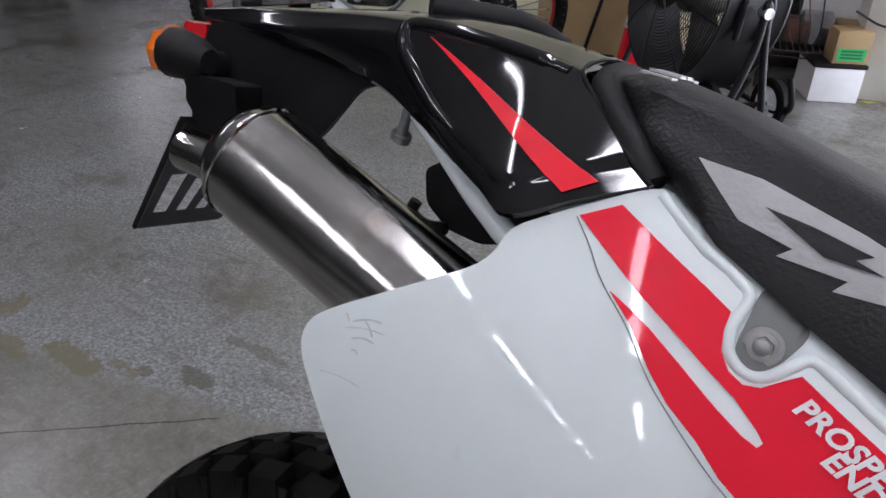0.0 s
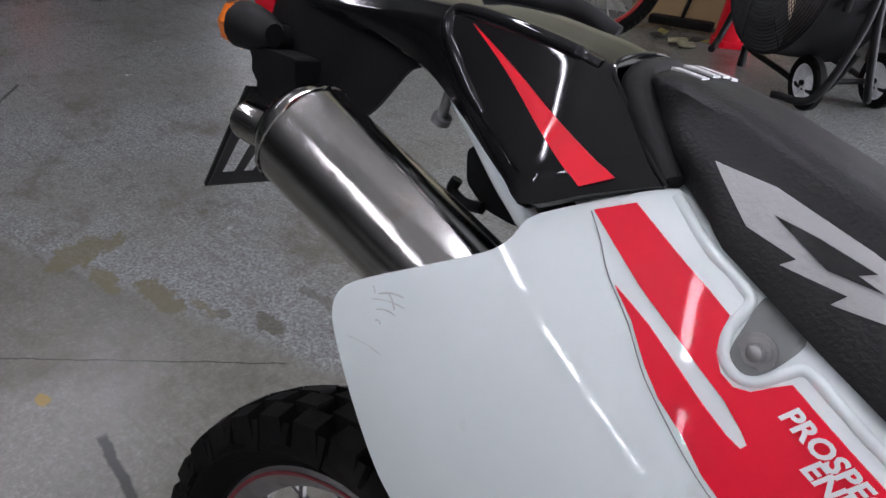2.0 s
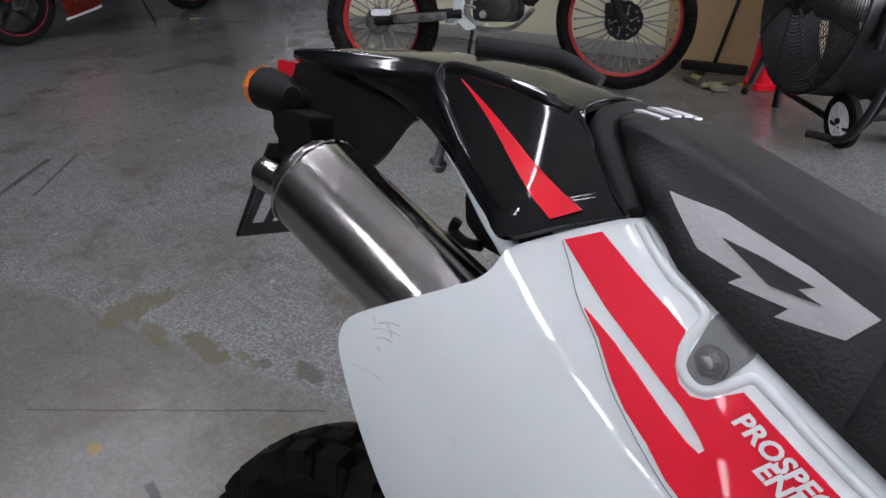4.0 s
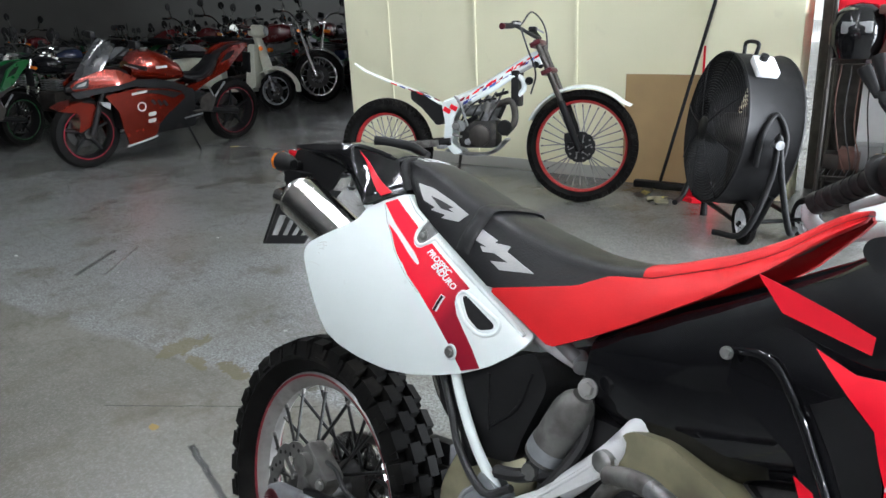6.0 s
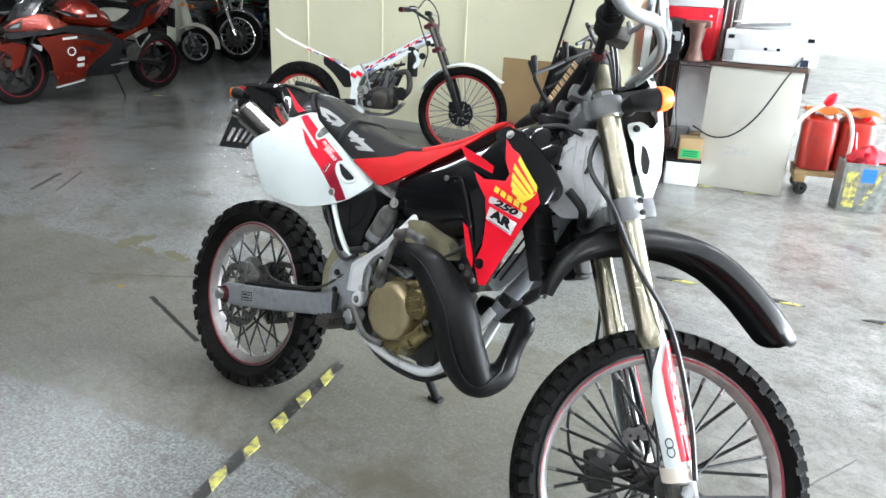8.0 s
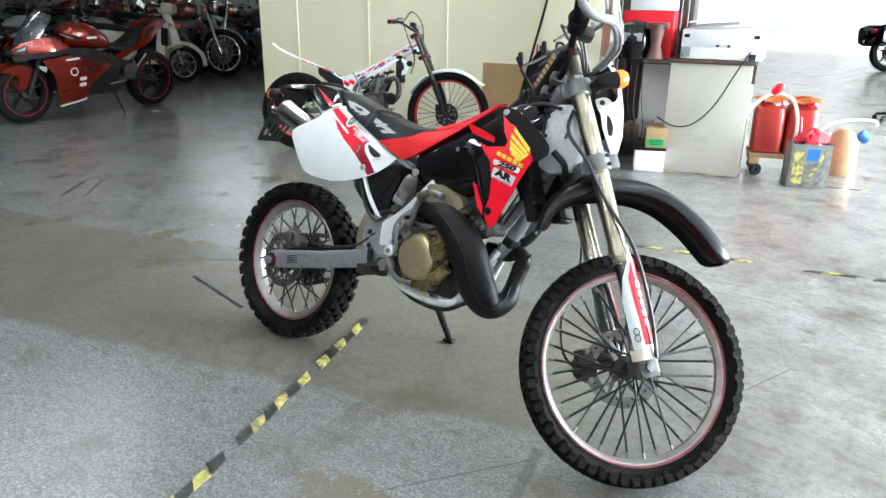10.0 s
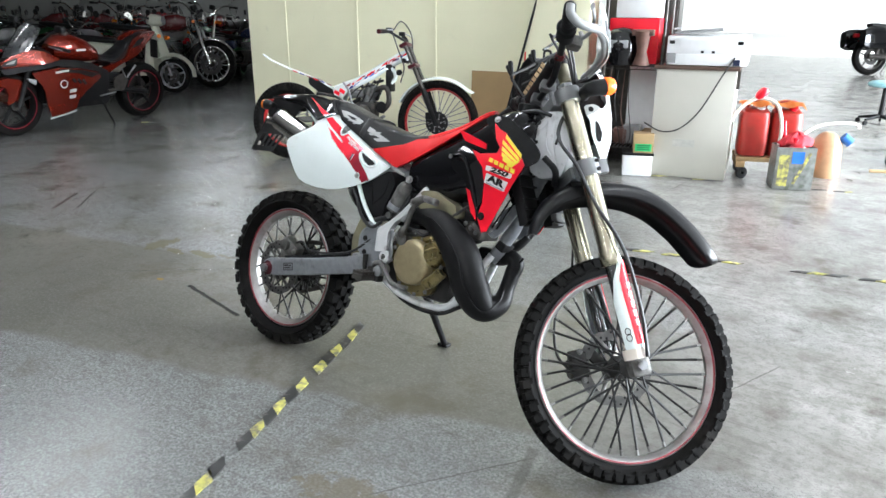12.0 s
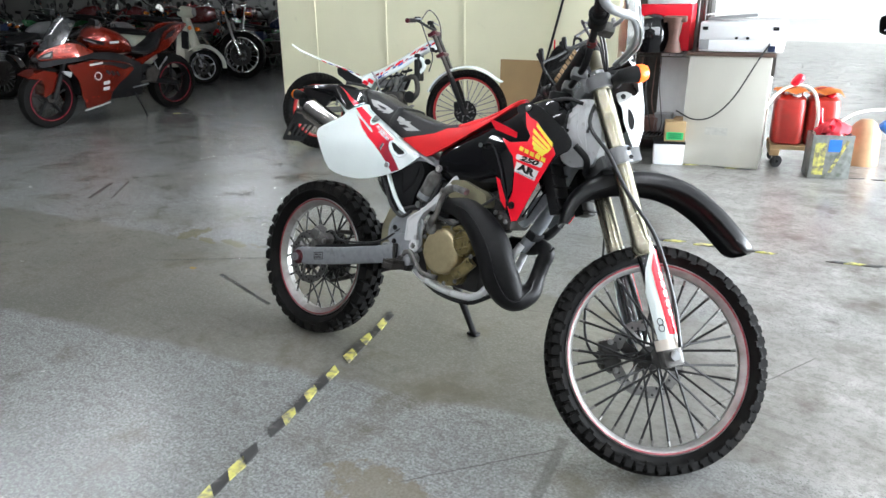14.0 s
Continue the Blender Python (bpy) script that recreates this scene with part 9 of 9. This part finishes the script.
    tk = part("fuel_tank", round_body([(0.58, 0.09, 0.68, 0.76), (0.64, 0.14, 0.68, 0.84), (0.76, 0.175, 0.68, 0.92), (0.90, 0.175, 0.70, 0.965), (1.02, 0.15, 0.72, 0.945), (1.10, 0.09, 0.74, 0.87)], 14, 0.8), paint, mb, "glossy fuel tank")
    for sy in (-1, 1):
        part("mark_bar", box(0.11, 0.006, 0.022, (0.86, sy * 0.174, 0.825), 0.002), TAB, tk)
    part("tank_cap", tube([(0.92, 0, 0.955), (0.92, 0, 0.975)], 0.045, 14), STEELD, tk)
    part("seat", round_body([(0.22, 0.09, 0.80, 0.87), (0.27, 0.11, 0.72, 0.80), (0.40, 0.12, 0.65, 0.72), (0.54, 0.11, 0.66, 0.73), (0.60, 0.07, 0.68, 0.75)], 12, 0.7), BLACKP, mb, "black two-level seat")
    part("tail", round_body([(-0.17, 0.04, 0.93, 0.96), (-0.02, 0.08, 0.84, 0.95), (0.12, 0.10, 0.75, 0.90), (0.22, 0.10, 0.68, 0.84), (0.46, 0.11, 0.60, 0.68)], 12, 0.8), BLACKP, mb, "dark tail core")
    part("front_mudguard", shell(rounded([(1.77, 0.53), (1.68, 0.57), (1.58, 0.585), (1.46, 0.555), (1.44, 0.50), (1.50, 0.38), (1.62, 0.325), (1.60, 0.43), (1.61, 0.495)], 0.02, 3), lambda x, z: 0.085, 0.17, 0.05), paint, mb, "painted front mudguard")
    part("engine", box(0.62, 0.30, 0.40, (0.80, 0, 0.42), 0.08), BLACKP, mb, "dark engine behind the fairing")
    part("radiator", box(0.10, 0.30, 0.30, (1.24, 0, 0.46), 0.04), BLACKP, mb)
    part("frame_spar", box(0.40, 0.24, 0.10, (0, 0, 0), 0.03, pose(0.50, 0, 0.52, 0, -14, 0)), BLACKP, mb)
    part("foot_plate", box(0.10, 0.34, 0.02, (0.50, 0, 0.38), 0.008), STEELD, mb)
    part("gear_rod", tube([(0.46, 0.17, 0.36), (0.66, 0.17, 0.34)], 0.008, 6), ALU, mb)
    part("belly_pipe", tube(bent([(0.66, -0.14, 0.24), (0.30, -0.17, 0.28), (-0.12, -0.20, 0.38)], 4), [0.03] * 3 + [0.055] * 6, 12), STEELD, mb, "dark silencer")
    part("plate_bracket", box(0.02, 0.10, 0.20, (-0.22, 0, 0.76), 0.004), BLACKP, mb)
    part("side_stand", tube([(0.62, 0.14, 0.28), (0.56, 0.26, 0.02)], 0.010, 6), BLACKP, mb)
    return mb


def scooter():
    sc = thing("scooter", pose(0, 0, 0), "cream vintage scooter with a leg shield", "scooter", "parked motorcycles")
    cast_wheel(sc, "rear_wheel", (0, 0, 0.23), 0.23, 0.10, ALU, 5)
    cast_wheel(sc, "front_wheel", (1.24, 0, 0.25), 0.25, 0.10, ALU, 5)
    for y in (-0.07, 0.07):
        part("fork_leg", tube([(1.24, y, 0.25), (1.18, y, 0.45)], 0.02, 10), ALU, sc)
    sec = []
    for k in range(10):
        a = radians(-5 + 165 * k / 9)
        o = [Vector((1.24 + 0.31 * math.cos(a), 0.10 * u, 0.27 + (0.31 - 0.04 * u * u) * math.sin(a))) for u in (-1, -0.7, 0, 0.7, 1)]
        sec.append(o + [q * 1.0 - Vector((0, 0, 0.012)) for q in o[::-1]])
    part("front_mudguard", loft(sec), CREAM, sc, "cream front mudguard")
    part("steering_column", tube([(1.16, 0, 0.48), (1.02, 0, 0.98)], [0.07, 0.055], 14), CREAM, sc)
    part("leg_shield", shell(rounded([(0.90, 0.30), (0.98, 0.86), (1.06, 0.86), (1.04, 0.30)], 0.04, 3), lambda x, z: 0.22, 0.44, 0.08), CREAM, sc, "cream leg shield")
    part("floorboard", box(0.45, 0.34, 0.05, (0.75, 0, 0.28), 0.02), CREAM, sc)
    part("rear_body", round_body([(-0.32, 0.06, 0.40, 0.60), (-0.15, 0.18, 0.34, 0.72), (0.15, 0.20, 0.32, 0.74), (0.45, 0.15, 0.30, 0.70), (0.52, 0.08, 0.34, 0.62)]), CREAM, sc, "cream rear body")
    part("seat", round_body([(-0.20, 0.08, 0.74, 0.82), (0.0, 0.13, 0.73, 0.83), (0.35, 0.12, 0.71, 0.80), (0.48, 0.07, 0.72, 0.77)]), BLACKP, sc, "black seat")
    part("head", round_body([(0.93, 0.07, 0.98, 1.06), (1.0, 0.12, 0.95, 1.12), (1.10, 0.10, 0.95, 1.11), (1.15, 0.05, 0.98, 1.08)]), CREAM, sc, "cream handlebar shroud")
    for sy in (-1, 1):
        part("grip", tube([(0.98, sy * 0.10, 1.05), (0.93, sy * 0.34, 1.06)], 0.018, 8), BLACKP, sc)
        part("indicator", tube([(1.12, sy * 0.14, 0.80), (1.14, sy * 0.19, 0.80)], 0.03, 10), AMBER, sc)
    part("headlight", tube([(1.14, 0, 1.03), (1.165, 0, 1.03)], 0.06, 16), ALU, sc)
    return sc


orange = sport_bike(ORANGE, "orange-red sport motorcycle with white stickers and red rim lines", rim=RED)
orange.matrix_world = pose(-6.405, 3.198, 0, 0, 0, -80.5) @ pose(0, 0, 0, -8, 0, 0) @ Matrix.Scale(1.09, 4)
green = sport_bike(GREEN, "green sport motorcycle parked beside an orange one", rim=GREEN)
green.matrix_world = pose(-8.3, 1.55, 0, 0, 0, -62) @ pose(0, 0, 0, -6, 0, 0)
scoot = scooter()
scoot.matrix_world = pose(-9.33, 4.12, 0, 0, 0, 38) @ pose(0, 0, 0, -6, 0, 0) @ Matrix.Scale(1.08, 4)
maroon = naked_bike(MAROON, "maroon and chrome road motorcycle parked in the row")
maroon.matrix_world = pose(-9.75, 4.72, 0, 0, 0, 37) @ pose(0, 0, 0, -6, 0, 0) @ Matrix.Scale(1.24, 4)
navy = naked_bike(NAVY, "dark blue road motorcycle parked in the crowd")
navy.matrix_world = pose(-9.9, 6.9, 0, 0, 0, 20) @ pose(0, 0, 0, -6, 0, 0)
silver = naked_bike(GREYP, "grey and chrome road motorcycle parked in the crowd")
silver.matrix_world = pose(-10.6, 5.6, 0, 0, 0, 30) @ pose(0, 0, 0, -6, 0, 0)
blackb = naked_bike(BLACKG, "black and chrome road motorcycle parked in the crowd")
blackb.matrix_world = pose(-9.6, 2.9, 0, 0, 0, -60) @ pose(0, 0, 0, -6, 0, 0)
kinds = (navy, silver, blackb, navy, silver, blackb, maroon, green)
rng = random.Random(7)
n = 0
for row in range(6):
    for col in range(12):
        x, y = -10.2 - 1.15 * row, 0.0 + 0.86 * col + 0.4 * (row % 2)
        if row == 0 and 1.8 < y < 7.2 and col % 2:
            continue
        copy_thing(kinds[n % 8 if rng.random() < 0.9 else 7], pose(x + rng.uniform(-0.2, 0.2), y + rng.uniform(-0.15, 0.15), 0, 0, 0, rng.choice((-70, -55, 25, 40, 75)) + rng.uniform(-12, 12)) @ pose(0, 0, 0, -6, 0, 0))
        n += 1
# low stool on a star base, in the bright part of the hall
SEATBLUE = surface("pale_blue_vinyl", (0.30, 0.55, 0.62), 0.4, var=0.08)
stool = thing("stool", pose(1.20, 8.15, 0), "low stool with a pale blue round seat", "stool")
part("seat", lathe([(0.001, 0.03), (0.15, 0.03), (0.185, 0.015), (0.19, -0.01), (0.17, -0.03), (0.001, -0.03)], 28, m=pose(0, 0, 0.47, 90, 0, 0)), SEATBLUE, stool, "pale blue padded seat")
part("column", tube([(0, 0, 0.09), (0, 0, 0.45)], [0.03, 0.022], 14), BLACKP, stool)
for k in range(5):
    a = 2 * math.pi * k / 5 + 0.4
    part("leg", tube([(0, 0, 0.10), (0.24 * math.cos(a), 0.24 * math.sin(a), 0.065)], [0.022, 0.014], 8), BLACKP, stool)
    part("castor", tube([(0.24 * math.cos(a) - 0.012 * math.sin(a), 0.24 * math.sin(a) + 0.012 * math.cos(a), 0.028), (0.24 * math.cos(a) + 0.012 * math.sin(a), 0.24 * math.sin(a) - 0.012 * math.cos(a), 0.028)], 0.027, 12), BLACKP, stool)
# one more far off in the bright end of the hall
tourer = naked_bike(BLACKG, "black touring motorcycle parked in the bright end of the hall", spokes=5, chrome=STEELD)
part("fairing", round_body([(1.02, 0.20, 0.78, 0.98), (1.16, 0.22, 0.72, 1.06), (1.32, 0.17, 0.74, 1.02), (1.42, 0.07, 0.80, 0.94)], 14, 0.75), BLACKG, tourer, "glossy black handlebar fairing")
part("windscreen", loft([[Vector((x - 0.08 * u * u, w * u, z)) for u in (-1, -0.5, 0, 0.5, 1)] + [Vector((x - 0.08 * u * u - 0.008, w * u, z)) for u in (1, 0.5, 0, -0.5, -1)] for x, z, w in ((1.30, 1.02, 0.19), (1.22, 1.16, 0.18), (1.16, 1.26, 0.12))]), GLASSD, tourer, "dark windscreen")
for sy in (-1, 1):
    part("pannier", round_body([(-0.34, 0.08, 0.46, 0.74), (-0.24, 0.10, 0.42, 0.78), (0.10, 0.10, 0.42, 0.78), (0.22, 0.07, 0.48, 0.74)], 12, 0.5), BLACKG, tourer, "black pannier", m=Matrix.Translation((0, sy * 0.26, 0)))
    part("crash_bar", tube(bent([(1.02, sy * 0.10, 0.70), (1.06, sy * 0.30, 0.62), (1.02, sy * 0.30, 0.42), (0.92, sy * 0.12, 0.34)], 5), 0.014, 8), STEELD, tourer)
tourer.matrix_world = pose(0.12, 15.5, 0, 0, 0, 42) @ pose(0, 0, 0, -6, 0, 0) @ Matrix.Scale(1.18, 4)
